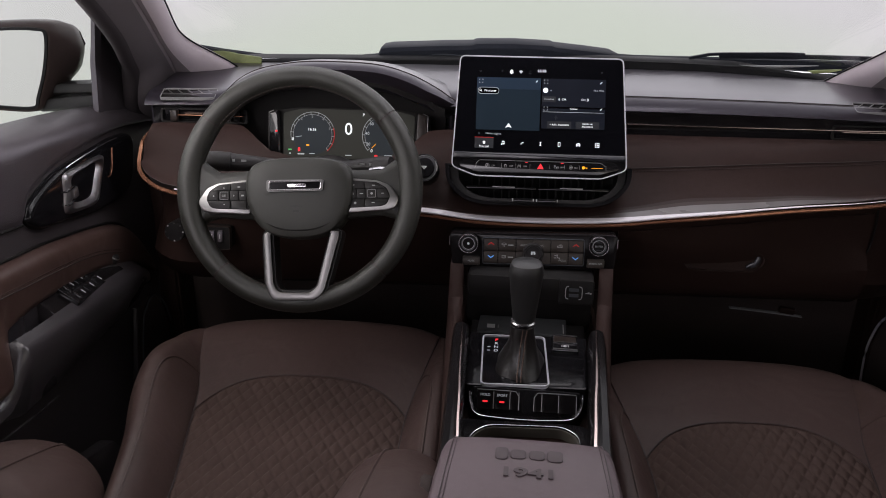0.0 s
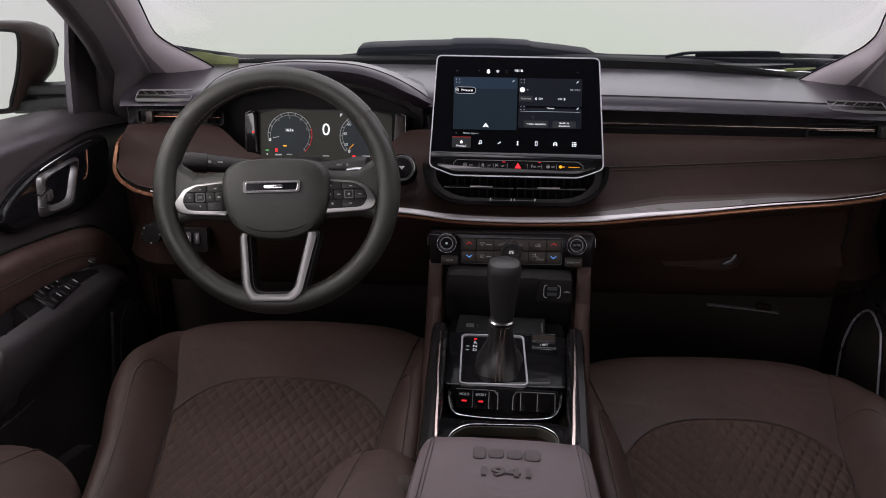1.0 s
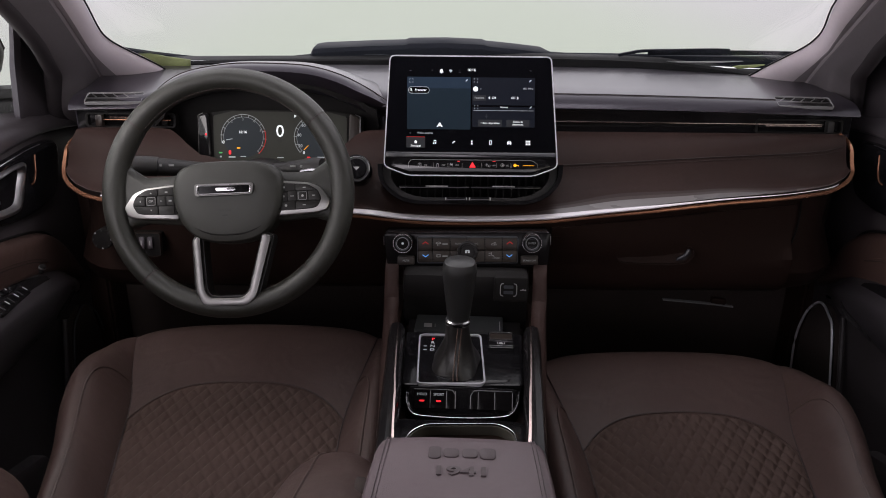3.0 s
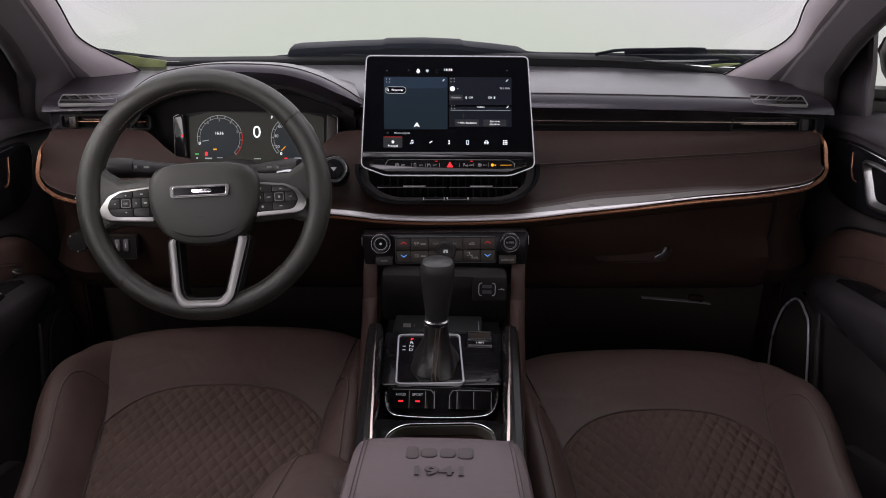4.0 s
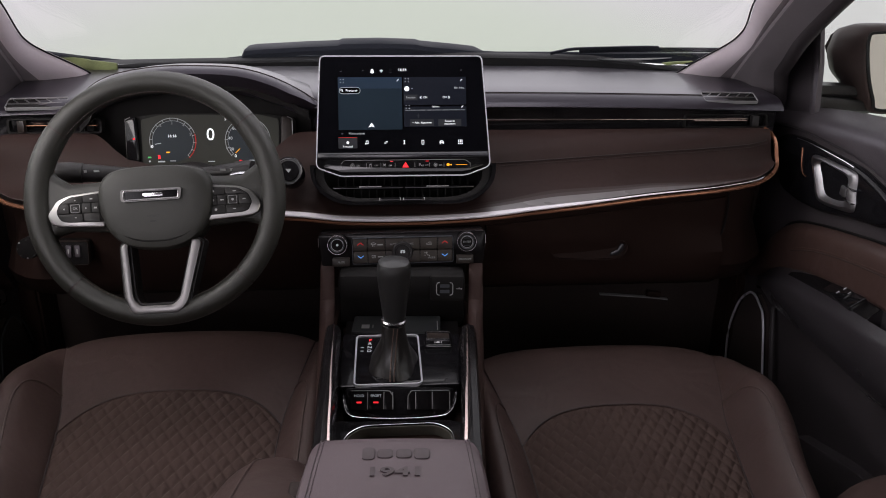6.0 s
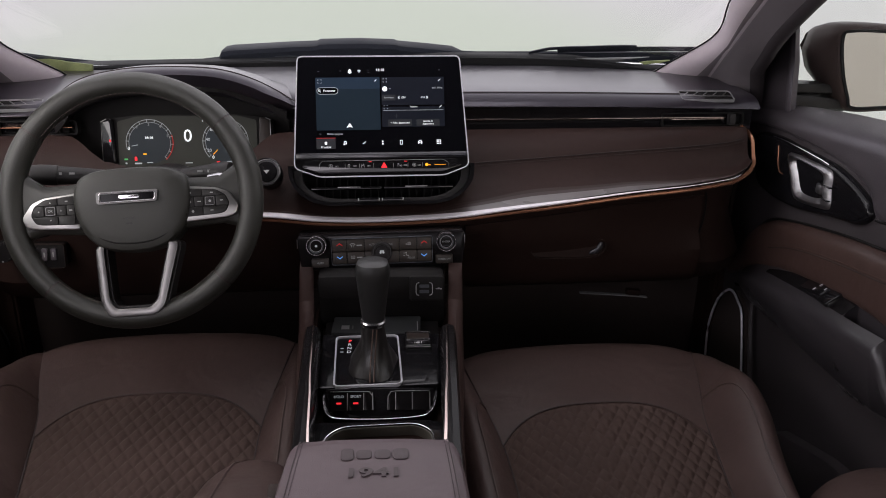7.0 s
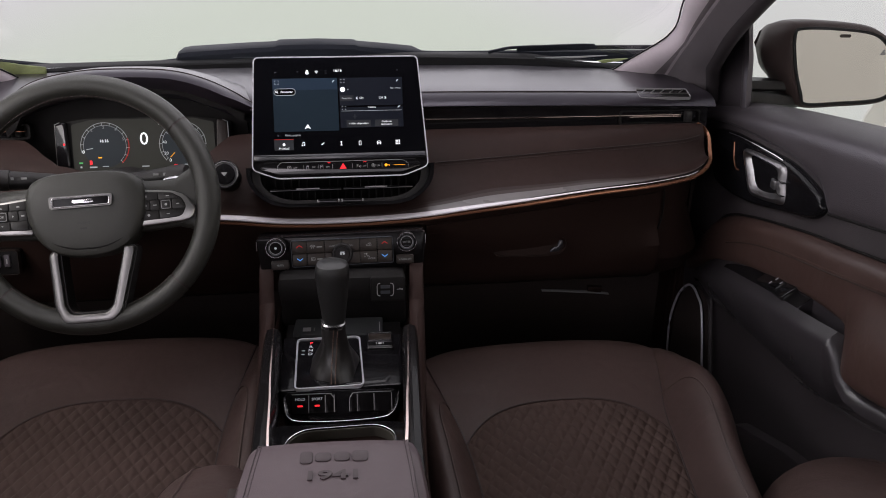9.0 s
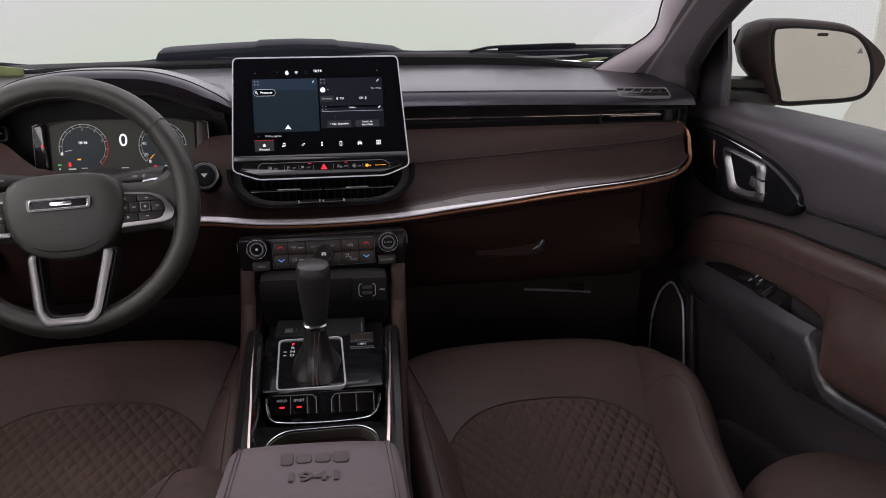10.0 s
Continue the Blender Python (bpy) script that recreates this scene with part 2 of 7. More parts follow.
SIDEGLASS = clear_glass("thin_side_glass", 1.12, (0.88, 0.92, 0.87))

# ---- building helpers ----
V = Vector


def part(name, bm, material, parent=None, label="", sharp=38):
    """One closed mesh object, under a thing or under a part of it."""
    bmesh.ops.remove_doubles(bm, verts=bm.verts, dist=1e-6)
    bmesh.ops.recalc_face_normals(bm, faces=bm.faces)
    lim = radians(sharp)
    for e in bm.edges:
        if len(e.link_faces) == 2:
            e.smooth = e.calc_face_angle(0) < lim
    for f in bm.faces:
        f.smooth = True
    me = bpy.data.meshes.new(name)
    bm.to_mesh(me)
    bm.free()
    me.materials.append(material)
    ob = new(name, me)
    ob.parent = parent
    if label:
        tagged(ob, label)
    return ob


def thing(name, label, category, at=(0, 0, 0), group="", kind=""):
    ob = new(name)
    ob.empty_display_size = 0.05
    ob.location = at
    # parts are given in the car's own coordinates
    ob["base"] = at
    return tagged(ob, label, category, group, kind)


def settle(ob):
    """Let the parts of a thing stay where they are while its empty stands at its base."""
    inv = Matrix.Translation(ob.location).inverted()
    for c in ob.children:
        c.matrix_parent_inverse = inv
    return ob


def smooth_line(pts, n=8, closed=False):
    """A curve through the points."""
    p = [V(q) for q in pts]
    k = len(p)
    out = []
    for i in range(k if closed else k - 1):
        if closed:
            a, b, c, d = p[i - 1], p[i], p[(i + 1) % k], p[(i + 2) % k]
        else:
            a, b, c, d = p[max(i - 1, 0)], p[i], p[i + 1], p[min(i + 2, k - 1)]
        for j in range(n):
            t = j / n
            out.append(0.5 * ((2 * b) + (c - a) * t + (2 * a - 5 * b + 4 * c - d) * t * t + (3 * b - a - 3 * c + d) * t ** 3))
    if not closed:
        out.append(p[-1])
    return out


def lerp_table(x, table):
    """Value at x of a piecewise smooth table of (x, value)."""
    if x <= table[0][0]:
        return table[0][1]
    for (a, va), (b, vb) in zip(table, table[1:]):
        if x <= b:
            t = (x - a) / (b - a)
            t = t * t * (3 - 2 * t)
            return va + (vb - va) * t
    return table[-1][1]


def smooth_table(x, table):
    """Value at x of a smooth curve through a table of (x, value)."""
    n = len(table)
    if x <= table[0][0]:
        return table[0][1]
    for i in range(n - 1):
        if x <= table[i + 1][0]:
            (a, va), (b, vb) = table[i], table[i + 1]
            (p, vp), (q, vq) = table[max(i - 1, 0)], table[min(i + 2, n - 1)]
            h, t = b - a, (x - a) / (b - a)
            m0, m1 = (vb - vp) / (b - p) * h, (vq - va) / (q - a) * h
            return (2 * t ** 3 - 3 * t * t + 1) * va + (t ** 3 - 2 * t * t + t) * m0 + (3 * t * t - 2 * t ** 3) * vb + (t ** 3 - t * t) * m1
    return table[-1][1]


def loft(rings, closed=True, caps=True, loop=False, bm=None):
    """Skin over rings of points."""
    bm = bm or bmesh.new()
    vs = [[bm.verts.new(p) for p in r] for r in rings]
    n = len(rings[0])
    pairs = list(zip(vs, vs[1:])) + ([(vs[-1], vs[0])] if loop else [])
    for a, b in pairs:
        for i in range(n if closed else n - 1):
            j = (i + 1) % n
            bm.faces.new((a[i], a[j], b[j], b[i]))
    if caps and closed and not loop:
        bm.faces.new(vs[0][::-1])
        bm.faces.new(vs[-1])
    return bm


def sweep(path, profile, closed=False, bm=None, up=(0, 0, 1), scales=None):
    """A profile of (side, up) offsets, or a radius, carried along a path."""
    if not isinstance(profile, (list, tuple)):
        profile = [(profile * math.cos(a * math.tau / 8), profile * math.sin(a * math.tau / 8)) for a in range(8)]
    p = [V(q) for q in path]
    rings = []
    for i, q in enumerate(p):
        if closed:
            d = p[(i + 1) % len(p)] - p[i - 1]
        else:
            d = p[min(i + 1, len(p) - 1)] - p[max(i - 1, 0)]
        d.normalize()
        s = d.cross(V(up))
        if s.length < 1e-4:
            s = d.cross(V((0, 1, 0)))
        s.normalize()
        u = s.cross(d)
        k = scales[i] if scales else 1
        rings.append([q + (s * a + u * b) * k for a, b in profile])
    return loft(rings, loop=closed, bm=bm)


def solid(grid, back, bm=None):
    """A closed slab: a grid of points for its face, and back(p) for its rear."""
    bm = bm or bmesh.new()
    n, m = len(grid), len(grid[0])
    f = [[bm.verts.new(p) for p in r] for r in grid]
    b = [[bm.verts.new(back(V(p))) for p in r] for r in grid]
    for i in range(n - 1):
        for j in range(m - 1):
            bm.faces.new((f[i][j], f[i][j + 1], f[i + 1][j + 1], f[i + 1][j]))
            bm.faces.new((b[i][j], b[i + 1][j], b[i + 1][j + 1], b[i][j + 1]))
    for i in range(n - 1):
        for j in (0, m - 1):
            bm.faces.new((f[i][j], f[i + 1][j], b[i + 1][j], b[i][j]))
    for j in range(m - 1):
        for i in (0, n - 1):
            bm.faces.new((f[i][j], b[i][j], b[i][j + 1], f[i][j + 1]))
    return bm


def rrect(w, h, r, cx=0.0, cy=0.0, n=5):
    out = []
    for sx, sy, a0 in ((1, 1, 0), (-1, 1, 90), (-1, -1, 180), (1, -1, 270)):
        for k in range(n + 1):
            a = radians(a0 + 90 * k / n)
            out.append((cx + sx * (w / 2 - r) + r * math.cos(a), cy + sy * (h / 2 - r) + r * math.sin(a)))
    return out


def disc(r, cx=0.0, cy=0.0, n=32):
    return [(cx + r * math.cos(a * math.tau / n), cy + r * math.sin(a * math.tau / n)) for a in range(n)]


def prism(outline, z0, z1, m=None, bevel=0.0, bm=None, seg=2):
    """An outline raised from z0 to z1, with its upper rim rounded, at the pose m."""
    bm = bm or bmesh.new()
    m = m or Matrix()
    if bevel:
        turn = 1 if sum(a[0] * b[1] - b[0] * a[1] for a, b in zip(outline, outline[1:] + outline[:1])) > 0 else -1
        rings = [[m @ V((x, y, z0)) for x, y in outline], [m @ V((x, y, z1 - bevel)) for x, y in outline]]
        for k in range(1, seg + 1):
            a = k / seg * math.pi / 2
            inset, z = bevel * (1 - math.cos(a)), z1 - bevel + bevel * math.sin(a)
            ring = []
            for i, (x, y) in enumerate(outline):
                (ax, ay), (bx, by) = outline[i - 1], outline[(i + 1) % len(outline)]
                t = V((bx - ax, by - ay))
                if t.length < 1e-9:
                    nrm = V((0, 0))
                else:
                    t.normalize()
                    nrm = V((-t.y, t.x)) * turn
                ring.append(m @ V((x + nrm.x * inset, y + nrm.y * inset, z)))
            rings.append(ring)
        return loft(rings, bm=bm)
    return loft([[m @ V((x, y, z0)) for x, y in outline], [m @ V((x, y, z1)) for x, y in outline]], bm=bm)


def frame_ring(outer, inner, z0, z1, m=None, bm=None):
    """A flat ring between two outlines of as many points."""
    m = m or Matrix()
    rings = [[m @ V((x, y, z)) for x, y in o] for o, z in ((outer, z0), (outer, z1), (inner, z1), (inner, z0))]
    return loft(rings, caps=False, loop=True, bm=bm)


def grow(outline, d):
    turn = 1 if sum(a[0] * b[1] - b[0] * a[1] for a, b in zip(outline, outline[1:] + outline[:1])) > 0 else -1
    out = []
    for i, (x, y) in enumerate(outline):
        (ax, ay), (bx, by) = outline[i - 1], outline[(i + 1) % len(outline)]
        t = V((bx - ax, by - ay))
        if t.length < 1e-9:
            out.append((x, y))
            continue
        t.normalize()
        n = V((t.y, -t.x)) * turn
        out.append((x + n.x * d, y + n.y * d))
    return out


def block(sx, sy, sz, m=None, bevel=0.0, bm=None):
    """A box about its middle with rounded rims."""
    m = m or Matrix()
    b2 = bmesh.new()
    bmesh.ops.create_cube(b2, size=1, matrix=Matrix.Diagonal((sx, sy, sz, 1)))
    if bevel:
        bmesh.ops.bevel(b2, geom=b2.edges[:], offset=bevel, segments=2, profile=0.6, affect="EDGES")
    b2.transform(m)
    if bm is None:
        return b2
    me = bpy.data.meshes.new("tmp")
    b2.to_mesh(me)
    b2.free()
    bm.from_mesh(me)
    bpy.data.meshes.remove(me)
    return bm


def turned(profile, m=None, n=32, bm=None):
    """A body of revolution about z from (radius, height) pairs."""
    m = m or Matrix()
    rings = [[m @ V((r * math.cos(a * math.tau / n), r * math.sin(a * math.tau / n), z)) for a in range(n)] for r, z in profile]
    return loft(rings, bm=bm)


def writing(name, text, size, m, material, parent, depth=0.0003, bold=0.0, label=""):
    """Raised lettering in the built-in font, centred."""
    cu = bpy.data.curves.new("text", "FONT")
    cu.body, cu.size, cu.align_x, cu.align_y, cu.extrude, cu.offset, cu.resolution_u = text, size, "CENTER", "CENTER", depth, bold, 3
    tmp = bpy.data.objects.new("text", cu)
    scene.collection.objects.link(tmp)
    dg = bpy.context.evaluated_depsgraph_get()
    me = bpy.data.meshes.new_from_object(tmp.evaluated_get(dg))
    bpy.data.objects.remove(tmp)
    bpy.data.curves.remove(cu)
    me.transform(m)
    me.polygons.foreach_set("use_smooth", [False] * len(me.polygons))
    me.materials.clear()
    me.materials.append(material)
    me.name = name
    ob = new(name, me)
    ob.parent = parent
    if label:
        tagged(ob, label)
    return ob


def plane(x, y, z, tilt=0.0, rz=0.0):
    """A face towards the rear of the car, leaning back by tilt; its own x is right, y up, z out of the face."""
    return pose(x, y, z, 0, 0, rz) @ pose(0, 0, 0, 90 - tilt)


def bars(name, m, rows_, material, parent, depth=0.0004, label=""):
    """Small flat bars (x, y, w, h), joined: unreadable print."""
    bm = bmesh.new()
    for x, y, w, h in rows_:
        prism([(x - w / 2, y - h / 2), (x + w / 2, y - h / 2), (x + w / 2, y + h / 2), (x - w / 2, y + h / 2)], 0, depth, m, bm=bm)
    return part(name, bm, material, parent, label)


def stitches(name, path, material, parent, step=0.006, length=0.0042, r=0.0006, label=""):
    """A row of short threads laid along a path."""
    bm = bmesh.new()
    p = [V(q) for q in path]
    acc = 0.0
    for a, b in zip(p, p[1:]):
        d = b - a
        ln = d.length
        if ln < 1e-6:
            continue
        d.normalize()
        while acc < ln:
            c = a + d * acc
            sweep([c - d * length / 2, c, c + d * length / 2], [(r, 0), (0, r), (-r, 0), (0, -r)], bm=bm)
            acc += step
        acc -= ln
    return part(name, bm, material, parent, label)

# ---- the setting: ground, floor, body shell ----
bm = bmesh.new()
bmesh.ops.create_grid(bm, x_segments=8, y_segments=8, size=400, matrix=Matrix.Translation((0, 0, -0.36)))
tagged(part("ground", bm, GROUND), "pale bright ground outside the car", "ground", kind="structure")
tagged(part("floor", block(1.62, 2.9, 0.04, pose(0, 0.45, 0.0), 0.004), CARPET), "black carpeted car floor", "floor", kind="structure")
tagged(part("firewall", block(1.50, 0.04, 0.66, pose(0, 1.72, 0.35), 0.004), CARPET), "black felt bulkhead at the end of the footwells", "wall", kind="structure")
R_OUT = rrect(1.30, 1.75, 0.10, 0, -0.05)
tagged(part("ceiling", prism(R_OUT, 1.29, 1.335), HEADLINER), "black cloth headliner", "ceiling", kind="structure")
for side, s in (("left", -1), ("right", 1)):
    bm = block(0.03, 0.20, 0.52, pose(s * 0.745, 1.70, 0.27, 0, 0, 0), 0.006)
    block(0.10, 0.03, 0.52, pose(s * 0.775, 1.622, 0.27), 0.006, bm=bm)
    tagged(part("kick_panel_" + side, bm, LOWER), "dark brown footwell side panel", "wall", kind="structure")
for side, s in (("left", -1), ("right", 1)):
    bm = block(0.05, 1.35, 0.80, pose(s * 0.79, -0.33, 0.40), 0.01)
    block(0.06, 0.11, 0.60, pose(s * 0.755, 0.33, 1.02, 0, -s * 12), 0.012, bm=bm)
    block(0.09, 1.75, 0.10, pose(s * 0.66, -0.05, 1.29), 0.02, bm=bm)
    tagged(part("wall_" + side, bm, DOORBLACK), "charcoal rear side trim and centre pillar", "wall", kind="structure")
bm = block(1.55, 0.06, 0.84, pose(0, -0.98, 0.42), 0.02)
tagged(part("wall_rear", bm, DOORBLACK), "charcoal trim behind the rear seats", "wall", kind="structure")

# ---- dashboard ----
DASH = thing("dashboard", "two-tone dashboard with dark padded top and brown stitched leather band", "dashboard", (0, 1.5, 0.3))


def pad_front(x):
    return 1.468 + 0.006 * (x / 0.6) ** 2 + lerp_table(x, [(-0.555, 0.0), (-0.530, 0.085), (-0.185, 0.085), (-0.155, 0.0)])


def pad_top(x):
    return 0.705 - 0.010 * (x / 0.6) ** 2


rings = []
for i in range(57):
    x = -0.70 + 1.40 * i / 56
    yf, zf, yb = pad_front(x), pad_top(x), 1.80 - 0.03 * (x / 0.6) ** 2
    low = 0.009 * min(1.3, max(0, (x - 0.36) / 0.25))
    sec = [(yf + 0.03, zf + 0.000), (yf + 0.006, zf + 0.001), (yf + 0.000, zf + 0.004), (yf + 0.002, zf + 0.0075), (yf + 0.008, zf + 0.0135), (yf + 0.018, zf + 0.0185),
           (yf + 0.030, zf + 0.0215), (yf + 0.045, zf + 0.0228), (yf + 0.10, zf + 0.0225), (1.70, 0.7225 - 0.5 * low), (yb - 0.02, 0.722 - low), (yb, 0.716 - low),
           (yb, 0.60), (yf + 0.03, 0.60)]
    rings.append([(x, y, z) for y, z in sec])
part("upper_pad", loft(rings), PAD, DASH, "dark grained soft dash top")
seam = [(x, pad_front(x) + 0.034, pad_top(x) + 0.0224) for x in [0.145 + 0.41 * k / 40 for k in range(41)]]
part("pad_seam", sweep(seam, 0.0008), SEAM, DASH, "sewn seam across the dash top")
part("pad_seam", sweep([(x, y - 0.0045, z - 0.0012) for x, y, z in seam], 0.0006), SEAM, DASH)

# raised hood over the instruments
HOOD = [(-0.60, 0.0), (-0.565, 0.018), (-0.527, 0.052), (-0.484, 0.073), (-0.418, 0.084), (-0.352, 0.085), (-0.277, 0.080), (-0.221, 0.064), (-0.174, 0.040), (-0.143, 0.020), (-0.10, 0.004), (-0.07, 0.0)]
rings = []
hood_line = smooth_line([(x, h, 0) for x, h in HOOD], 6)
for p in hood_line:
    x, h = p.x, max(p.y, 0.0)
    zt = pad_top(x) - 0.006 + h
    yf = 1.440 + 0.05 * max(0, 1 - h / 0.05)
    low = pad_top(x) - 0.02
    sec = [(yf + 0.034, max(low, zt - 0.046)), (yf + 0.014, max(low, zt - 0.028)), (yf + 0.003, max(low, zt - 0.014)), (yf, max(low, zt - 0.007)), (yf + 0.008, max(low, zt - 0.0015)), (yf + 0.03, max(low, zt)), (yf + 0.10, max(low, zt - h * 0.10)), (yf + 0.20, max(low, zt - h * 0.55)), (yf + 0.30, low),
           (yf + 0.29, low - 0.012), (yf + 0.19, max(low, zt - h * 0.55) - 0.016), (yf + 0.10, max(low, zt - h * 0.10) - 0.016), (yf + 0.050, max(low, zt - 0.030) - 0.020)]
    rings.append([(x, y, z) for y, z in sec])
part("instrument_hood", loft(rings), PAD, DASH, "raised padded hood over the instruments")
part("hood_seam", sweep([(p.x, 1.474, pad_top(p.x) - 0.0056 + max(p.y, 0) * 0.998) for p in hood_line if p.y > 0.01], 0.001), SEAM, DASH)

# dark recess behind the instruments
rings = []
for i in range(25):
    x = -0.545 + 0.385 * i / 24
    h = lerp_table(x, [(-0.545, 0.0), (-0.50, 0.055), (-0.418, 0.072), (-0.277, 0.070), (-0.20, 0.045), (-0.16, 0.02)])
    rings.append([(x, 1.455, 0.672 + h), (x, 1.510, 0.672 + h), (x, 1.512, 0.58), (x, 1.55, 0.58), (x, 1.55, 0.684 + h), (x, 1.455, 0.684 + h)])
part("instrument_recess", loft(rings), SHROUD, DASH, "black shroud round the instruments")

# black band with a thin bright line between pad and leather
for x0, x1 in ((-0.69, -0.535), (-0.21, 0.690)):
    rings = []
    for i in range(25):
        x = x0 + (x1 - x0) * i / 24
        y = pad_front(x)
        top = pad_top(x) + 0.002
        rings.append([(x, y + 0.012, top), (x, y + 0.012, 0.662), (x, y + 0.06, 0.662), (x, y + 0.06, top)])
    part("black_band", loft(rings), GLOSS, DASH, "piano black band")
part("band_line", sweep([(x, pad_front(x) + 0.0100, 0.6820 - 0.006 * (x - 0.16)) for x in [0.14 + 0.50 * k / 20 for k in range(21)]], 0.0010), ROSE, DASH, "thin bright line in the black band")

# brown leather band: bottom edge line (x, y, z)
EDGE = [(-0.697, 1.418, 0.612), (-0.6885, 1.400, 0.600), (-0.670, 1.383, 0.590), (-0.640, 1.367, 0.582), (-0.58, 1.350, 0.577), (-0.45, 1.325, 0.574), (-0.30, 1.308, 0.577), (-0.187, 1.300, 0.576), (-0.10, 1.299, 0.567),
        (0.0, 1.299, 0.5645), (0.116, 1.300, 0.568), (0.21, 1.304, 0.5765), (0.302, 1.310, 0.584), (0.42, 1.326, 0.592), (0.52, 1.340, 0.596), (0.585, 1.356, 0.599), (0.620, 1.370, 0.601), (0.650, 1.390, 0.608), (0.6665, 1.406, 0.619)]


def edge_at(x):
    for a, b in zip(EDGE, EDGE[1:]):
        if x <= b[0]:
            t = (x - a[0]) / (b[0] - a[0])
            return a[1] + (b[1] - a[1]) * t, a[2] + (b[2] - a[2]) * t
    return EDGE[-1][1:]


XL, XR = -0.692, 0.664


def band_section(x):
    """From the top of the leather band to its bottom edge."""
    yb, zb = edge_at(x)
    pts = [(1.462, 0.6685), (1.444, 0.666), (1.424, 0.6595), (1.405, 0.648), (1.391, 0.634), (1.379, 0.619), (1.365, 0.605), (1.348, 0.5925), (1.326, 0.5832), (1.300, 0.5772)]
    out = []
    for y, z in pts:
        t = (1.462 - y) / (1.462 - 1.300)
        out.append((1.462 - t * (1.462 - yb), z + t * (zb + 0.003 - 0.577)))
    return out


LEFT_CUT = [(-0.692, 0.50), (-0.686, 0.22), (-0.674, 0.07), (-0.655, 0.0), (-0.545, 0.0), (-0.525, 0.04), (-0.505, 0.15), (-0.485, 0.30), (-0.455, 0.42), (-0.41, 0.48), (-0.34, 0.50), (-0.26, 0.47), (-0.220, 0.33), (-0.20, 0.18), (-0.180, 0.03), (-0.150, 0.0), (0.640, 0.0), (0.652, 0.03), (0.660, 0.10), (0.664, 0.22)]


def sample(sec, t):
    """A smooth curve through the section's points."""
    k = t * (len(sec) - 1)
    i = min(int(k), len(sec) - 2)
    f = k - i
    a, b, c, d = [sec[min(max(j, 0), len(sec) - 1)] for j in (i - 1, i, i + 1, i + 2)]
    return tuple(0.5 * (2 * b[q] + (c[q] - a[q]) * f + (2 * a[q] - 5 * b[q] + 4 * c[q] - d[q]) * f * f + (3 * b[q] - a[q] - 3 * c[q] + d[q]) * f ** 3) for q in (0, 1))


# Strips get glossier towards the lip, so its sheen is set by material.
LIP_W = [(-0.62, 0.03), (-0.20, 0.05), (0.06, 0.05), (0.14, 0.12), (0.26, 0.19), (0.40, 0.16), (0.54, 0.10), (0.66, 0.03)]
for nm, mt, lb in (("leather_band", LEATHER, "brown leather dash band"), ("lip_shoulder", LIP_SHOULDER, "faint-sheen strip above the lip"), ("lip_fold", LIP_FOLD, "half-sheen strip above the lip"), ("sheen_lip", LIP, "lower lip of the band, coated for its sheen")):
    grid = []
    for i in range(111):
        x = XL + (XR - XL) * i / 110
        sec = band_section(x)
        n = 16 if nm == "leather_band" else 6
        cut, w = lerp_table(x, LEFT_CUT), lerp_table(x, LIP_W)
        f0, f1 = {"leather_band": (cut, 1 - w), "lip_shoulder": (1 - w, 1 - 0.78 * w), "lip_fold": (1 - 0.78 * w, 1 - 0.55 * w), "sheen_lip": (1 - 0.55 * w, 1)}[nm]
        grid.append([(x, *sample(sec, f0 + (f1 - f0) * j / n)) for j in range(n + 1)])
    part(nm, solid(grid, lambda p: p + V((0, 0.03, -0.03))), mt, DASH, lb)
line = []
for k in range(70):
    x = 0.16 + 0.495 * k / 69
    sec = band_section(x)
    line.append(V((x, *sample(sec, 0.475 - 0.055 * max(0, (x - 0.16) / 0.52) ** 1.2))) + V((0, -0.001, 0.001)))
part("band_seam", sweep(line, 0.0010), SEAM, DASH, "sewn seam along the leather band")
stitches("band_stitching", [p + V((0, -0.003, -0.0045)) for p in line], DTHREAD, DASH, step=0.006)

# bright and copper trims along the band's edge, rising at both ends
ends_l = [(-0.664, 1.458, 0.668), (-0.682, 1.453, 0.661), (-0.696, 1.446, 0.646), (-0.6995, 1.436, 0.630)]
ends_r = [(0.6735, 1.424, 0.633), (0.6765, 1.440, 0.650), (0.6715, 1.450, 0.665), (0.658, 1.456, 0.676)]
trim = smooth_line(ends_l + [(x, y - 0.004, z - 0.001) for x, y, z in EDGE] + ends_r, 6)
part("chrome_trim", sweep([p + V((0, -0.001, 0.0025)) for p in trim if -0.62 < p.x < 0.635], [(-0.005, 0.0040), (0.0055, 0.0018), (0.0070, -0.0002), (0.0055, -0.0030), (-0.005, -0.0030)], scales=[lerp_table(p.x, [(-0.62, 0.22), (-0.30, 0.55), (-0.15, 0.85), (0.12, 0.85), (0.26, 0.6), (0.38, 0.30), (0.55, 0.12)]) for p in trim if -0.62 < p.x < 0.635]), EDGECHROME, DASH, "bright chrome edge")
part("copper_trim", sweep([p + V((0, 0.000, -0.0052)) for p in trim], [(0.0026, 0.0022), (0.0036, 0.0), (0.0026, -0.0024), (-0.003, -0.0024), (-0.003, 0.0022)]), COPPER, DASH, "polished copper strip")

# lower dashboard
rings = []
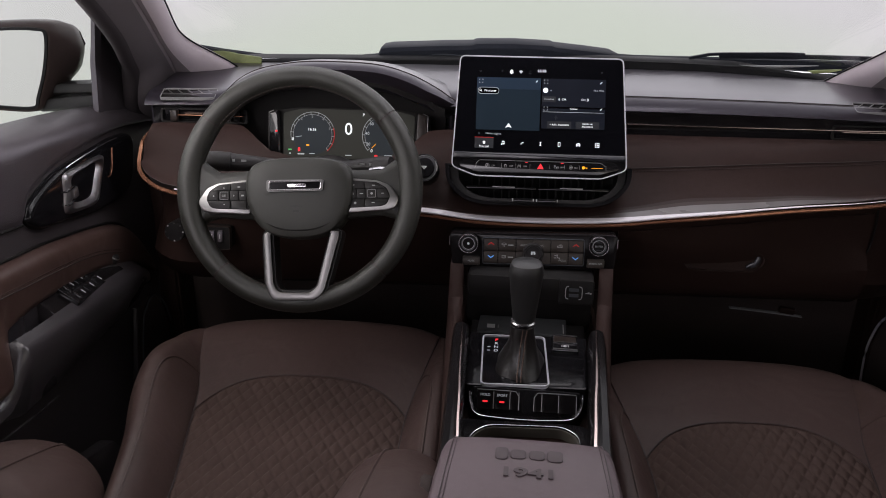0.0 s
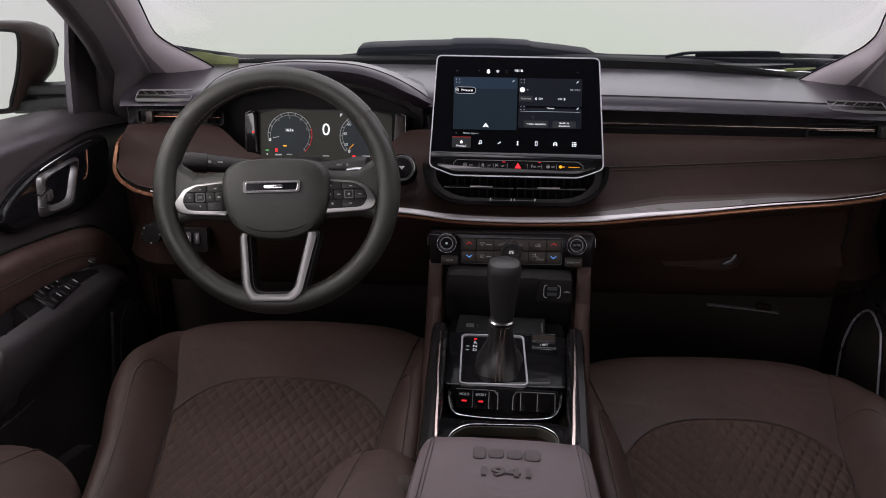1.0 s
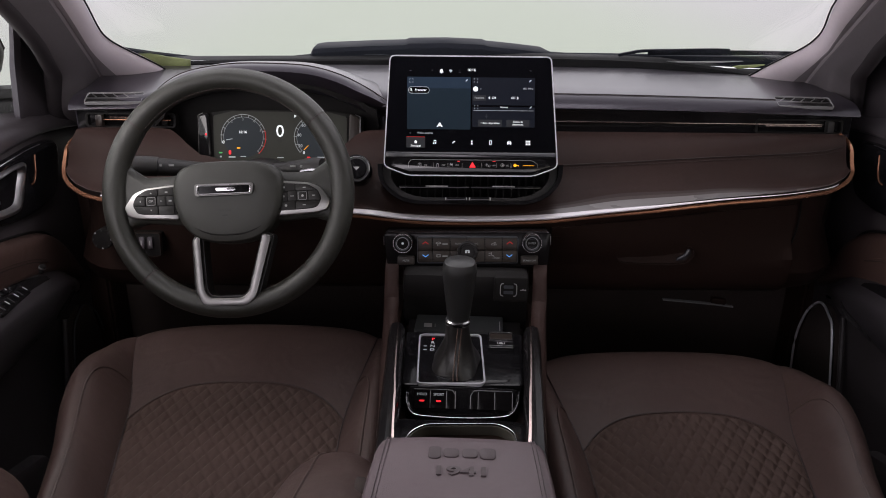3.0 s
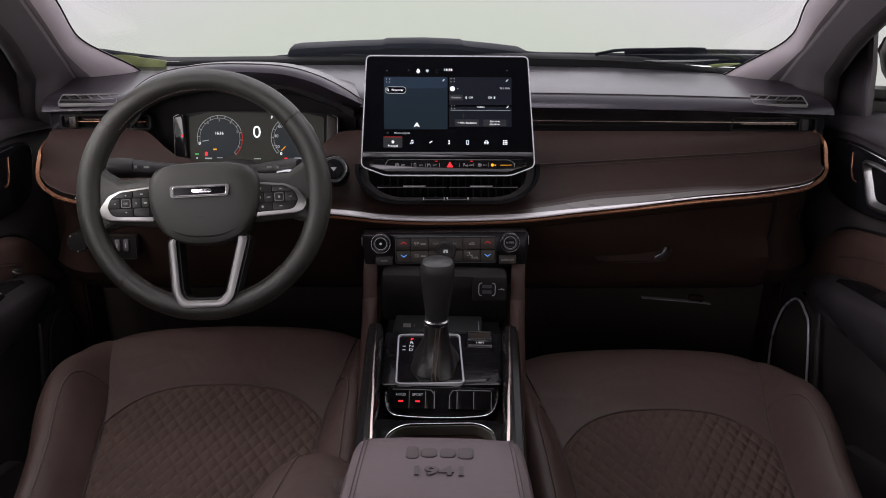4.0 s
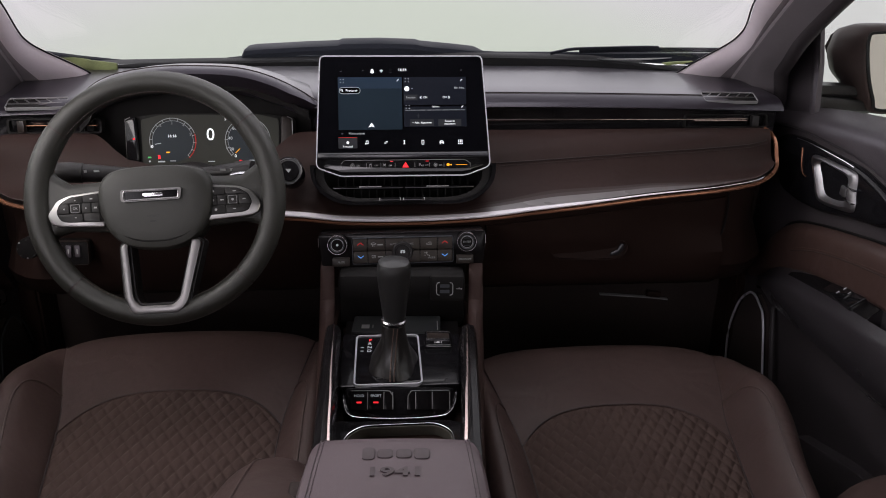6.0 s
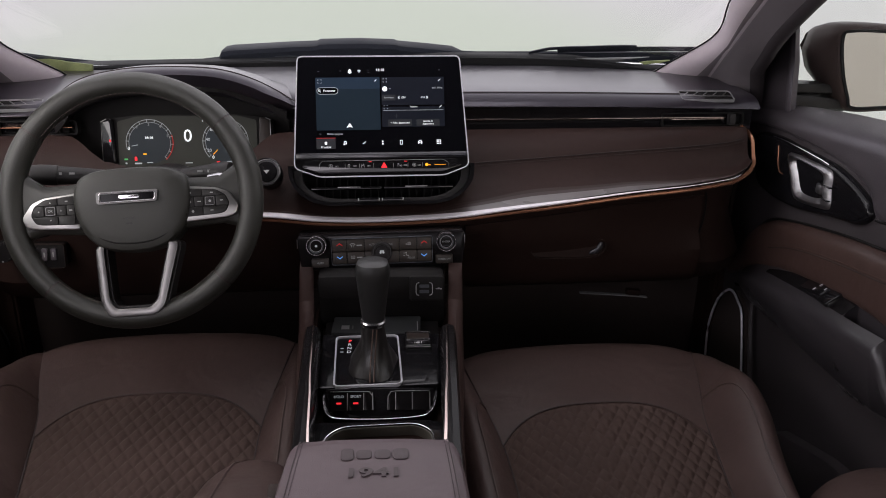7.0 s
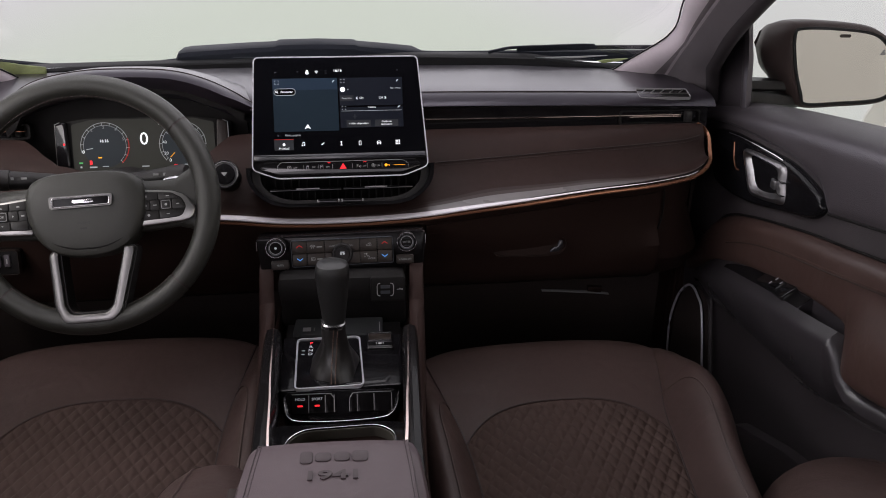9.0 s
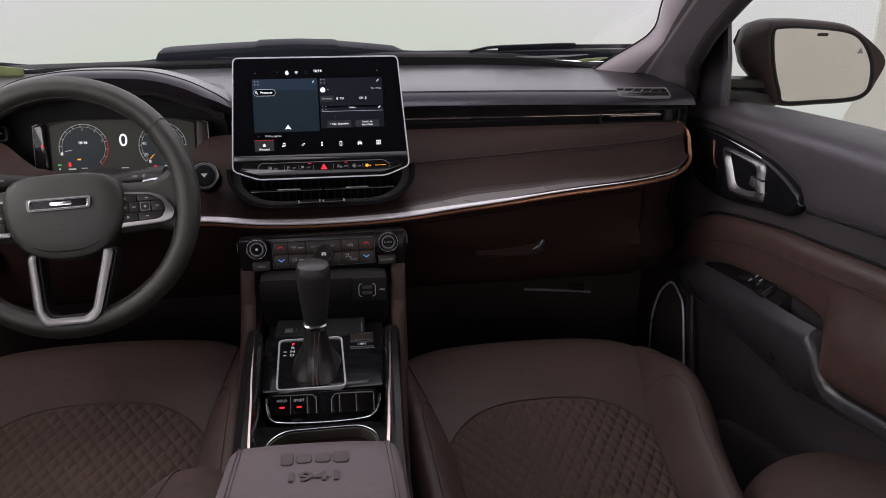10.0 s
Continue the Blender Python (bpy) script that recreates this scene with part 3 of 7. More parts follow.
for i in range(61):
    x = -0.692 + 1.364 * i / 60
    yb, zb = edge_at(x)
    back = 0.055 * max(0, (abs(x + 0.010) - 0.600) / 0.08) ** 2
    sec = [(yb + 0.006, zb - 0.0085), (yb + 0.014, zb - 0.03), (yb + 0.022, 0.50), (1.365, 0.44), (1.385, 0.405), (1.44, 0.375), (1.60, 0.36), (1.62, 0.45), (1.50, zb - 0.01)]
    rings.append([(x, y + (back if y < 1.49 else 0), z) for y, z in sec])
part("lower_panel", loft(rings), LOWER, DASH, "dark brown lower dash moulding")
settle(DASH)

# glovebox lid
GB = thing("glovebox", "dark brown glovebox with a recessed pull handle", "glovebox", (0.35, 1.36, 0.40))
grid = []
for i in range(17):
    x = 0.135 + 0.425 * i / 16
    yb, zb = edge_at(x)
    grid.append([(x + (0.008 * j / 8 if i == 16 else 0), y - 0.010, z) for j, (y, z) in enumerate([(yb + 0.014, zb - 0.024), (yb + 0.018, zb - 0.04), (yb + 0.020, 0.53), (yb + 0.024, 0.505), (1.355, 0.475), (1.362, 0.45), (1.370, 0.425), (1.385, 0.405), (1.405, 0.392)])])
part("lid", solid(grid, lambda p: p + V((0, 0.02, 0))), LOWER, GB)
gm = plane(0.320, 1.335, 0.488, 8, -3)
hand = [(-0.064, -0.002), (-0.060, 0.009), (-0.045, 0.013), (0.0, 0.014), (0.048, 0.016), (0.062, 0.012), (0.066, 0.003), (0.060, -0.008), (0.046, -0.015), (0.0, -0.017), (-0.050, -0.016), (-0.061, -0.011)]
hand = [(p.x, p.y) for p in smooth_line([(a, b, 0) for a, b in hand], 4, True)]
part("handle_rim", frame_ring(grow(hand, 0.0012), hand, -0.012, 0.0016, gm), LOWER, GB, "raised rim of the pull")
part("handle_recess", prism(hand, -0.012, -0.0055, gm), LOWER, GB, "hollow behind the pull")
part("handle_grip", prism([(0.038, -0.012), (0.052, -0.009), (0.060, 0.001), (0.061, 0.010), (0.054, 0.011), (0.050, 0.000), (0.038, -0.006)], -0.010, -0.001, gm, 0.002), LEDGE2, GB, "glossy curved pull")
part("end_joint", sweep(smooth_line([(0.566, 1.3585, 0.578), (0.570, 1.3625, 0.56), (0.571, 1.3650, 0.53), (0.567, 1.3670, 0.50), (0.556, 1.366, 0.475), (0.548, 1.372, 0.45)], 5), 0.0016), SHROUD, GB, "curved joint beside the lid")
settle(GB)

# small vents on the dash top and long vents at its ends
for s, nm in ((-1, "driver"), (1, "passenger")):
    t = thing("demister_vent", "slim black slatted demister vent set in the dash top", "vent", (s * 0.612, 1.50, 0.70), "dash vents")
    vm = pose(0.603 if s > 0 else -0.622, 1.499 if s > 0 else 1.493, 0.7165 if s > 0 else 0.7137, 15, 0, s * -4)
    host = part("frame", frame_ring(rrect(0.098, 0.036, 0.005), rrect(0.0960, 0.0338, 0.004), -0.004, 0.0016, vm), SILVER, t, "thin dark grey frame")
    part("well", prism(rrect(0.097, 0.035, 0.004), -0.006, -0.001, vm), SHROUD, host)
    for k in range(5):
        part("slat", block(0.0014, 0.016, 0.003, vm @ pose(-0.036 + 0.018 * k, 0.008, -0.0005, 0, 0, -s * 42), 0.0004), CHROME, host)
    part("crossbar", block(0.094, 0.0014, 0.003, vm @ pose(0, -0.001, 0.0), 0.0004), CHROME, host)
    settle(t)
for s in (-1, 1):
    t = thing("side_air_vent", "black side air vent with a bright blade and a thumb tab", "vent", (s * 0.60, 1.47, 0.67), "dash vents")
    vm = plane(s * 0.595, 1.481, 0.6765, 10)
    host = part("housing", frame_ring(rrect(0.158, 0.026, 0.006), rrect(0.150, 0.020, 0.004), -0.02, 0.000, vm), SHROUD, t)
    part("well", prism(rrect(0.152, 0.024, 0.004), -0.03, -0.02, vm), SHROUD, host)
    for k in range(9 if s < 0 else 0):
        part("vane", block(0.002, 0.021, 0.012, vm @ pose(-0.062 + 0.0155 * k, 0, -0.014), 0.0004), SHROUD, host)
    part("blade", block(0.10 if s > 0 else 0.12, 0.0014 if s > 0 else 0.0016, 0.010, vm @ pose(-s * 0.012, 0.001, 0.001), 0.0006), COPPER if s < 0 else ROSE, host, "bright horizontal blade")
    part("thumb_tab", block(0.012, 0.020, 0.014, vm @ pose(s * 0.052, 0.0, 0.005), 0.002), PANEL if s < 0 else BLACK, host, "dark thumb tab")
    settle(t)

# central air vent below the screen
CV = thing("centre_air_vent", "wide black central air vent with chrome tabs below the screen", "vent", (0, 1.30, 0.58))
cm = plane(-0.002, 1.302, 0.620, 24)
tra = [(0.149, 0.034), (0.1475, 0.016), (0.142, 0.002), (0.130, -0.012), (0.112, -0.0235), (0.092, -0.0285), (0.070, -0.030)]
tra = [(p.x, p.y) for p in smooth_line([(-a, b, 0) for a, b in tra] + [(a, b, 0) for a, b in tra[::-1]], 4)]
part("surround", frame_ring(tra, [(x * 0.955, y * 0.86 + 0.001) for x, y in tra], -0.07, 0.006, cm), GLOSS, CV, "glossy black surround")
part("inner_lip", frame_ring([(x * 0.95, y * 0.84 + 0.001) for x, y in tra], [(x * 0.86, y * 0.68 + 0.002) for x, y in tra], -0.05, -0.004, cm), BLACK, CV)
part("duct", prism([(x * 0.95, y * 0.84 + 0.001) for x, y in tra], -0.07, -0.05, cm), SHROUD, CV)
for k in range(18):
    part("vane", block(0.0016, 0.038, 0.022, cm @ pose(-0.106 + 0.0125 * k, 0.004, -0.036), 0.0004), SHROUD, CV)
for sx in (-1, 1):
    part("blade", block(0.112, 0.004, 0.022, cm @ pose(sx * 0.058, -0.0015, -0.012), 0.001), GLOSS, CV)
    part("blade_tab", block(0.036, 0.0022, 0.006, cm @ pose(sx * 0.054, -0.0005, -0.001), 0.0006), CHROME, CV, "bright tab")
    part("thumb_wheel", block(0.030, 0.006, 0.008, cm @ pose(-0.004 + sx * 0.019, -0.0215, 0.008), 0.0018), GLOSS, CV, "ribbed thumb wheel")
    for e in (-1, 1):
        part("wheel_mark", block(0.0018, 0.0045, 0.003, cm @ pose(-0.004 + sx * 0.019 + e * 0.0165, -0.0215, 0.010), 0.0004), PRINT, CV)
settle(CV)

# ---- touch screen ----
SC = thing("touch_screen", "large black upright touch screen with chrome frame, lit with menu tiles", "screen", (0, 1.32, 0.63))
sm = plane(-0.002, 1.335, 0.735, 22)


def rounded(poly, r, n=4):
    out = []
    for i, p in enumerate(poly):
        a, b, c = V(poly[i - 1]), V(p), V(poly[(i + 1) % len(poly)])
        d0, d1 = (a - b).normalized(), (c - b).normalized()
        rr = min(r, (a - b).length / 2.2, (c - b).length / 2.2)
        p0, p1 = b + d0 * rr, b + d1 * rr
        for k in range(n + 1):
            t = k / n
            q = p0 * (1 - t) ** 2 + b * 2 * t * (1 - t) + p1 * t * t
            out.append((q.x, q.y))
    return out


shell = rounded([(-0.1295, 0.0865), (0.1275, 0.0865), (0.1375, -0.068), (0.1385, -0.089), (0.100, -0.1035), (-0.100, -0.1035), (-0.1385, -0.089), (-0.1375, -0.068)], 0.008)
part("housing", prism(shell, -0.030, -0.0005, sm), GLOSS, SC, "black housing")
part("chrome_frame", frame_ring(grow(shell, 0.0008), grow(shell, -0.0011), -0.006, 0.0016, sm), FRAME, SC, "thin chrome frame")
glass = rounded([(-0.1272, 0.0842), (0.1252, 0.0842), (0.1345, -0.0650), (-0.1345, -0.0650)], 0.005)
part("glass", prism(glass, -0.0005, 0.0006, sm), LENS, SC, "black display glass")
part("lip", prism(rounded([(-0.1355, -0.066), (0.1355, -0.066), (0.1362, -0.0752), (-0.1362, -0.0752)], 0.001), -0.0005, 0.0040, sm, 0.002), LEDGE2, SC, "glossy ledge under the display")
strip = part("switch_strip", prism(rounded([(-0.120, -0.077), (0.118, -0.077), (0.128, -0.0885), (0.095, -0.0985), (-0.095, -0.0985), (-0.128, -0.0885)], 0.004), -0.0005, 0.0018, sm, 0.001), GLOSS, SC, "piano black switch strip")


def flat(name, poly, z, material, parent=SC, m=sm, label=""):
    return part(name, prism(poly, z - 0.0002, z, m), material, parent, label)


flat("map_tile", rrect(0.101, 0.083, 0.001, -0.0515, 0.0115), 0.0010, G_MAP, label="dark blue map tile")
flat("map_header", rrect(0.101, 0.018, 0.001, -0.0515, 0.044), 0.0012, G_MAPTOP)
flat("radio_tile", rrect(0.100, 0.044, 0.001, 0.0515, 0.031), 0.0010, G_TILE)
flat("phone_tile", rrect(0.100, 0.032, 0.001, 0.0515, -0.010), 0.0010, G_TILE)
flat("divider", rrect(0.096, 0.0005, 0.0002, 0.0515, 0.0005), 0.0013, G_GREY)
flat("home_tile", rrect(0.030, 0.0175, 0.001, -0.088, -0.0505), 0.0010, G_DIM)
flat("home_line", rrect(0.030, 0.0008, 0.0002, -0.088, -0.0422), 0.0013, G_DRED)
part("search_pill", frame_ring(rrect(0.0335, 0.0108, 0.0052, -0.0835, 0.032), rrect(0.0323, 0.0096, 0.0047, -0.0835, 0.032), 0.0010, 0.0014, sm), G_GREY, SC)
flat("pill_fill", rrect(0.0321, 0.0094, 0.0046, -0.0835, 0.032), 0.0013, LENS)
for u, w in ((0.030, 0.038), (0.0745, 0.037)):
    flat("button_tile", rrect(w, 0.0108, 0.001, u, -0.0195), 0.0013, G_DIM)
flat("favourite_tile", rrect(0.0215, 0.009, 0.001, 0.0128, 0.0206), 0.0013, G_DIM)
TX = [("16:16", 0.0062, 0.0000, 0.0645, G_WHITE), ("Procurar", 0.0052, -0.0805, 0.032, G_WHITE), ("98.1 MHz", 0.0042, 0.0905, 0.0355, G_GREY), ("Favoritos", 0.0040, 0.0128, 0.0206, G_GREY),
      ("CH", 0.0046, 0.0360, 0.0206, G_WHITE), ("CH", 0.0046, 0.0668, 0.0206, G_WHITE), ("Telefone", 0.0034, 0.0520, 0.0058, G_WHITE), ("+ Adic. dispositivo", 0.0041, 0.030, -0.0195, G_WHITE),
      ("Gestão de", 0.0038, 0.0745, -0.0172, G_WHITE), ("dispositivos", 0.0038, 0.0745, -0.0216, G_WHITE), ("Minhas páginas", 0.0042, -0.0735, -0.0360, G_GREY), ("Principal", 0.0046, -0.088, -0.0565, G_WHITE)]
for text, size, u, v, g in TX:
    writing("lettering", text, size, sm @ Matrix.Translation((u, v, 0.0015)), g, SC, 0.0001, 0.0)


def icon(name, polys, u, v, k, material, parent=SC, m=sm, z=0.0015):
    bm = bmesh.new()
    for p in polys:
        prism([(u + a * k, v + b * k) for a, b in p], z - 0.0003, z, m, bm=bm)
    return part(name, bm, material, parent)


def box2(x, y, w, h):
    return [(x - w / 2, y - h / 2), (x + w / 2, y - h / 2), (x + w / 2, y + h / 2), (x - w / 2, y + h / 2)]


CHEV_L = [(0.3, 0.9), (-0.5, 0), (0.3, -0.9), (0.6, -0.6), (0.1, 0), (0.6, 0.6)]
CHEV_R = [(-a, b) for a, b in CHEV_L]
CHEV_U = [(-0.9, -0.3), (0, 0.5), (0.9, -0.3), (0.6, -0.6), (0, -0.05), (-0.6, -0.6)]
CHEV_D = [(a, -b) for a, b in CHEV_U]
THIN_U = [(-0.9, -0.25), (0, 0.45), (0.9, -0.25), (0.9, -0.52), (0, 0.12), (-0.9, -0.52)]
HOUSE = [[(-1, 0), (0, 1), (1, 0)], box2(0, -0.45, 1.3, 0.9)]
NOTE = [box2(-0.3, 0.1, 0.18, 1.5), box2(0.7, 0.3, 0.18, 1.4), box2(0.2, 0.85, 1.1, 0.3), disc(0.35, -0.55, -0.6, 10), disc(0.35, 0.45, -0.4, 10)]
FLOW = [box2(-0.3, -0.3, 1.0, 0.3), box2(0.3, 0.3, 0.9, 0.3), disc(0.25, 0.7, 0.5, 8)]
FIG = [[(-0.5, 0.9), (0.5, 0.9), (0, 0.0)], [(-0.5, -0.9), (0.5, -0.9), (0, 0.3)]]
PHONE = [box2(-0.45, 0, 0.2, 2.0), box2(0.45, 0, 0.2, 2.0), box2(0, 0.9, 1.0, 0.2), box2(0, -0.9, 1.0, 0.2)]
CAR = [box2(-0.75, -0.15, 0.5, 0.6), box2(0.75, -0.15, 0.5, 0.6), box2(0, -0.35, 1.9, 0.25), box2(0, 0.1, 1.9, 0.2), box2(0, 0.75, 1.0, 0.2), [(-0.9, 0.1), (-0.55, 0.85), (-0.35, 0.85), (-0.65, 0.1)], [(0.9, 0.1), (0.65, 0.1), (0.35, 0.85), (0.55, 0.85)], box2(-0.7, -0.75, 0.4, 0.4), box2(0.7, -0.75, 0.4, 0.4)]
GRID9 = [box2(0.75 * a, 0.75 * b, 0.5, 0.5) for a in (-1, 0, 1) for b in (-1, 0, 1)]
BELL = [[(-0.9, -0.6), (0.9, -0.6), (0.6, -0.2), (0.55, 0.5), (0, 1.0), (-0.55, 0.5), (-0.6, -0.2)], box2(0, -0.85, 0.5, 0.3)]
WIFI = [[(-1, 0.4), (0, 0.9), (1, 0.4), (0, -0.9)]]
ARROW = [[(-1, -0.6), (0, 0.9), (1, -0.6), (0, -0.25)]]
CORNERS = [box2(sx * 0.8, sy * 0.95, 0.6, 0.2) for sx in (-1, 1) for sy in (-1, 1)] + [box2(sx * 1.0, sy * 0.75, 0.2, 0.5) for sx in (-1, 1) for sy in (-1, 1)]
PEN = [[(-0.9, -0.9), (-0.5, -0.8), (0.9, 0.6), (0.6, 0.9), (-0.8, -0.5)]]
for polys, u, v, k, g in ((HOUSE, -0.088, -0.050, 0.0030, G_WHITE), (NOTE, -0.058, -0.0505, 0.0036, G_WHITE), (FLOW, -0.028, -0.0505, 0.0034, G_WHITE), (FIG, 0.0014, -0.0505, 0.0038, G_WHITE),
                          (PHONE, 0.031, -0.0505, 0.0040, G_WHITE), (CAR, 0.061, -0.0505, 0.0038, G_WHITE), (GRID9, 0.091, -0.0505, 0.0040, G_WHITE), (BELL, -0.0476, 0.0625, 0.0042, G_WHITE),
                          (WIFI, -0.033, 0.0625, 0.0034, G_GREY), (ARROW, -0.050, -0.0234, 0.0058, G_WHITE), (CORNERS, -0.0955, 0.047, 0.0032, G_GREY), (PEN, -0.0075, 0.048, 0.0022, G_WHITE),
                          (CORNERS, 0.0072, 0.048, 0.0032, G_GREY), (PEN, 0.094, 0.048, 0.0024, G_WHITE), (CORNERS, 0.0078, 0.0055, 0.0032, G_GREY), (PEN, 0.095, 0.006, 0.0024, G_WHITE),
                          ([disc(1, 0, 0, 18)], 0.0068, 0.0345, 0.0044, G_WHITE), ([CHEV_D], 0.0152, 0.0345, 0.0016, G_GREY), ([CHEV_L], 0.0285, 0.0206, 0.0030, G_WHITE), ([CHEV_R], 0.0742, 0.0206, 0.0030, G_WHITE),
                          ([box2(0, 1.0, 1.2, 0.35), box2(0, -0.4, 1.2, 0.35), box2(-0.7, 0.3, 0.35, 1.4), box2(0.7, 0.3, 0.35, 1.4), [(0.6, -0.3), (0.9, -0.5), (1.5, -1.3), (1.2, -1.5)]], -0.0962, 0.0322, 0.0019, G_WHITE), ([box2(0, 0, 0.5, 2.0), box2(0, 0, 1.6, 0.3)], 0.0245, -0.0085, 0.0040, G_DIM),
                          ([box2(0, 0, 4, 0.4)], -0.097, 0.0625, 0.0008, G_GREY), ([box2(0, 0, 4, 0.4)], 0.094, 0.0640, 0.0008, G_GREY), ([box2(0, 1, 2, 0.4), box2(0, -1, 2, 0.5)], -0.0185, 0.0625, 0.0020, G_DIM),
                          ([disc(1, 0, 0, 10)], -0.0965, -0.036, 0.0018, G_DIM), ([box2(0, 0, 1, 1)], -0.0625, 0.0635, 0.0024, G_DIM)):
    icon("symbol", polys, u, v, k * 0.88, g)
TRI = [[(-1, -0.8), (1, -0.8), (0, 0.9)]]
ZB = 0.0023
icon("hazard_symbol", TRI, 0.0026, -0.0862, 0.0052, G_RED, strip, z=ZB)
def ring2(x, y, r, w, n=12, a0=0.0, a1=math.tau):
    """A thin flat arc as a row of small quads."""
    out = []
    for k in range(n):
        a, b = a0 + (a1 - a0) * k / n, a0 + (a1 - a0) * (k + 1) / n
        out.append([(x + (r - w) * math.cos(a), y + (r - w) * math.sin(a)), (x + r * math.cos(a), y + r * math.sin(a)), (x + r * math.cos(b), y + r * math.sin(b)), (x + (r - w) * math.cos(b), y + (r - w) * math.sin(b))])
    return out


def stroke(x0, y0, x1, y1, w):
    d = V((x1 - x0, y1 - y0)).normalized() * w / 2
    return [(x0 - d.y, y0 + d.x), (x1 - d.y, y1 + d.x), (x1 + d.y, y1 - d.x), (x0 + d.y, y0 - d.x)]


AUTOSTOP = ring2(0, 0, 1.5, 0.3, 12, -0.6, 4.2) + [stroke(-0.6, -0.7, 0, 0.7, 0.3), stroke(0.6, -0.7, 0, 0.7, 0.3)]
SKID = [box2(0, 0.9, 1.3, 0.7), box2(-0.8, 0.3, 0.4, 0.6), box2(0.8, 0.3, 0.4, 0.6), stroke(-0.9, -0.2, -0.4, -0.8, 0.3), stroke(-0.4, -0.8, -0.9, -1.4, 0.3), stroke(0.4, -0.2, 0.9, -0.8, 0.3), stroke(0.9, -0.8, 0.4, -1.4, 0.3)]
LANE = [stroke(-1.2, -1.4, -0.7, 1.4, 0.3), stroke(1.2, -1.4, 0.7, 1.4, 0.3), box2(0, 0.2, 0.7, 1.0)]
PARK = [box2(-1.3, 0, 0.3, 2.4), stroke(-1.3, 1.1, -0.4, 1.1, 0.3), stroke(-1.3, 0.1, -0.4, 0.1, 0.3), stroke(-0.4, 1.1, -0.4, 0.1, 0.3), box2(0.6, -0.5, 1.0, 0.9)] + ring2(0.6, -0.5, 1.5, 0.25, 5, -0.9, 0.9)
VIEW = ring2(0, 0, 1.5, 0.25) + [box2(0, 0.2, 1.2, 0.7), box2(0, -0.5, 1.6, 0.3)]
for polys, u, k, word in ((AUTOSTOP, -0.0815, 0.0021, "OFF"), (SKID, -0.0530, 0.0020, "OFF"), (LANE, -0.0310, 0.0020, "OFF"), (PARK, 0.0270, 0.0020, "OFF"), (VIEW, 0.0505, 0.0020, "ON")):
    icon("switch_symbol", polys, u, -0.0866, k, PRINT, strip, z=ZB)
    writing("lettering", word, 0.0033, sm @ Matrix.Translation((u + (0.0094 if word == "OFF" else 0.0078), -0.0872, ZB)), PRINT, SC, 0.0001)
icon("switch_symbol", [disc(1.3, 0, 0, 12), box2(2.0, 0, 2.4, 0.5), box2(2.8, -0.5, 0.4, 0.7)], 0.0705, -0.0866, 0.0019, G_AMBER, strip, z=ZB)
for u in (-0.0195, 0.0370):
    icon("switch_lamp", [box2(0, 0, 5, 1)], u, -0.0806, 0.0009, G_RED, strip, z=ZB)
icon("switch_lamp", [box2(0, 0, 18, 0.6)], 0.0920, -0.0868, 0.0010, G_AMBER, strip, z=ZB)
for u in (-0.0995, -0.0590, -0.0365, -0.0140, 0.0175, 0.0405, 0.0640, 0.1060):
    icon("switch_gap", [box2(0, 0, 0.4, 7)], u, -0.0866, 0.0010, PRINT, strip, z=ZB)
part("strip_line", sweep([sm @ V((u, v, 0.0021)) for u, v in ((-0.0990, -0.0835), (-0.0955, -0.0795), (-0.0930, -0.0785), (0.0950, -0.0785), (0.1000, -0.0800), (0.1050, -0.0840))], 0.0003), PRINT, strip, "fine outline of the switches")
settle(SC)

# ---- instrument cluster ----
IC = thing("instrument_cluster", "wide digital instrument display with round dials showing zero", "instruments", (-0.335, 1.48, 0.58))
im = plane(-0.333, 1.478, 0.652, 16)
part("bezel", prism(rounded([(-0.146, 0.036), (-0.088, 0.0445), (0.088, 0.0445), (0.146, 0.036), (0.146, -0.050), (-0.146, -0.050)], 0.008), -0.03, -0.002, im), SHROUD, IC, "black surround")
disp = rounded([(-0.118, 0.034), (-0.085, 0.042), (0.085, 0.042), (0.118, 0.034), (0.118, -0.046), (-0.118, -0.046)], 0.004)
part("display", prism(disp, -0.002, 0.0, im), G_CLUST, IC, "grey lit display")
for sx in (-1, 1):
    pod = rounded([(sx * 0.142, 0.034), (sx * 0.124, 0.040), (sx * 0.121, -0.040), (sx * 0.142, -0.036)], 0.006)
    part("side_pod", prism(pod, -0.002, 0.010, im, 0.003), GLOSS if sx < 0 else PANEL, IC, "rounded black end pod")
    part("pod_edge", sweep([im @ V((sx * 0.1425, v, 0.008)) for v in (-0.034, -0.01, 0.012, 0.028, 0.034)] + [im @ V((sx * 0.134, 0.038, 0.008))], 0.0007), CHROME if sx > 0 else PADFRAME, IC, "thin bright edge")
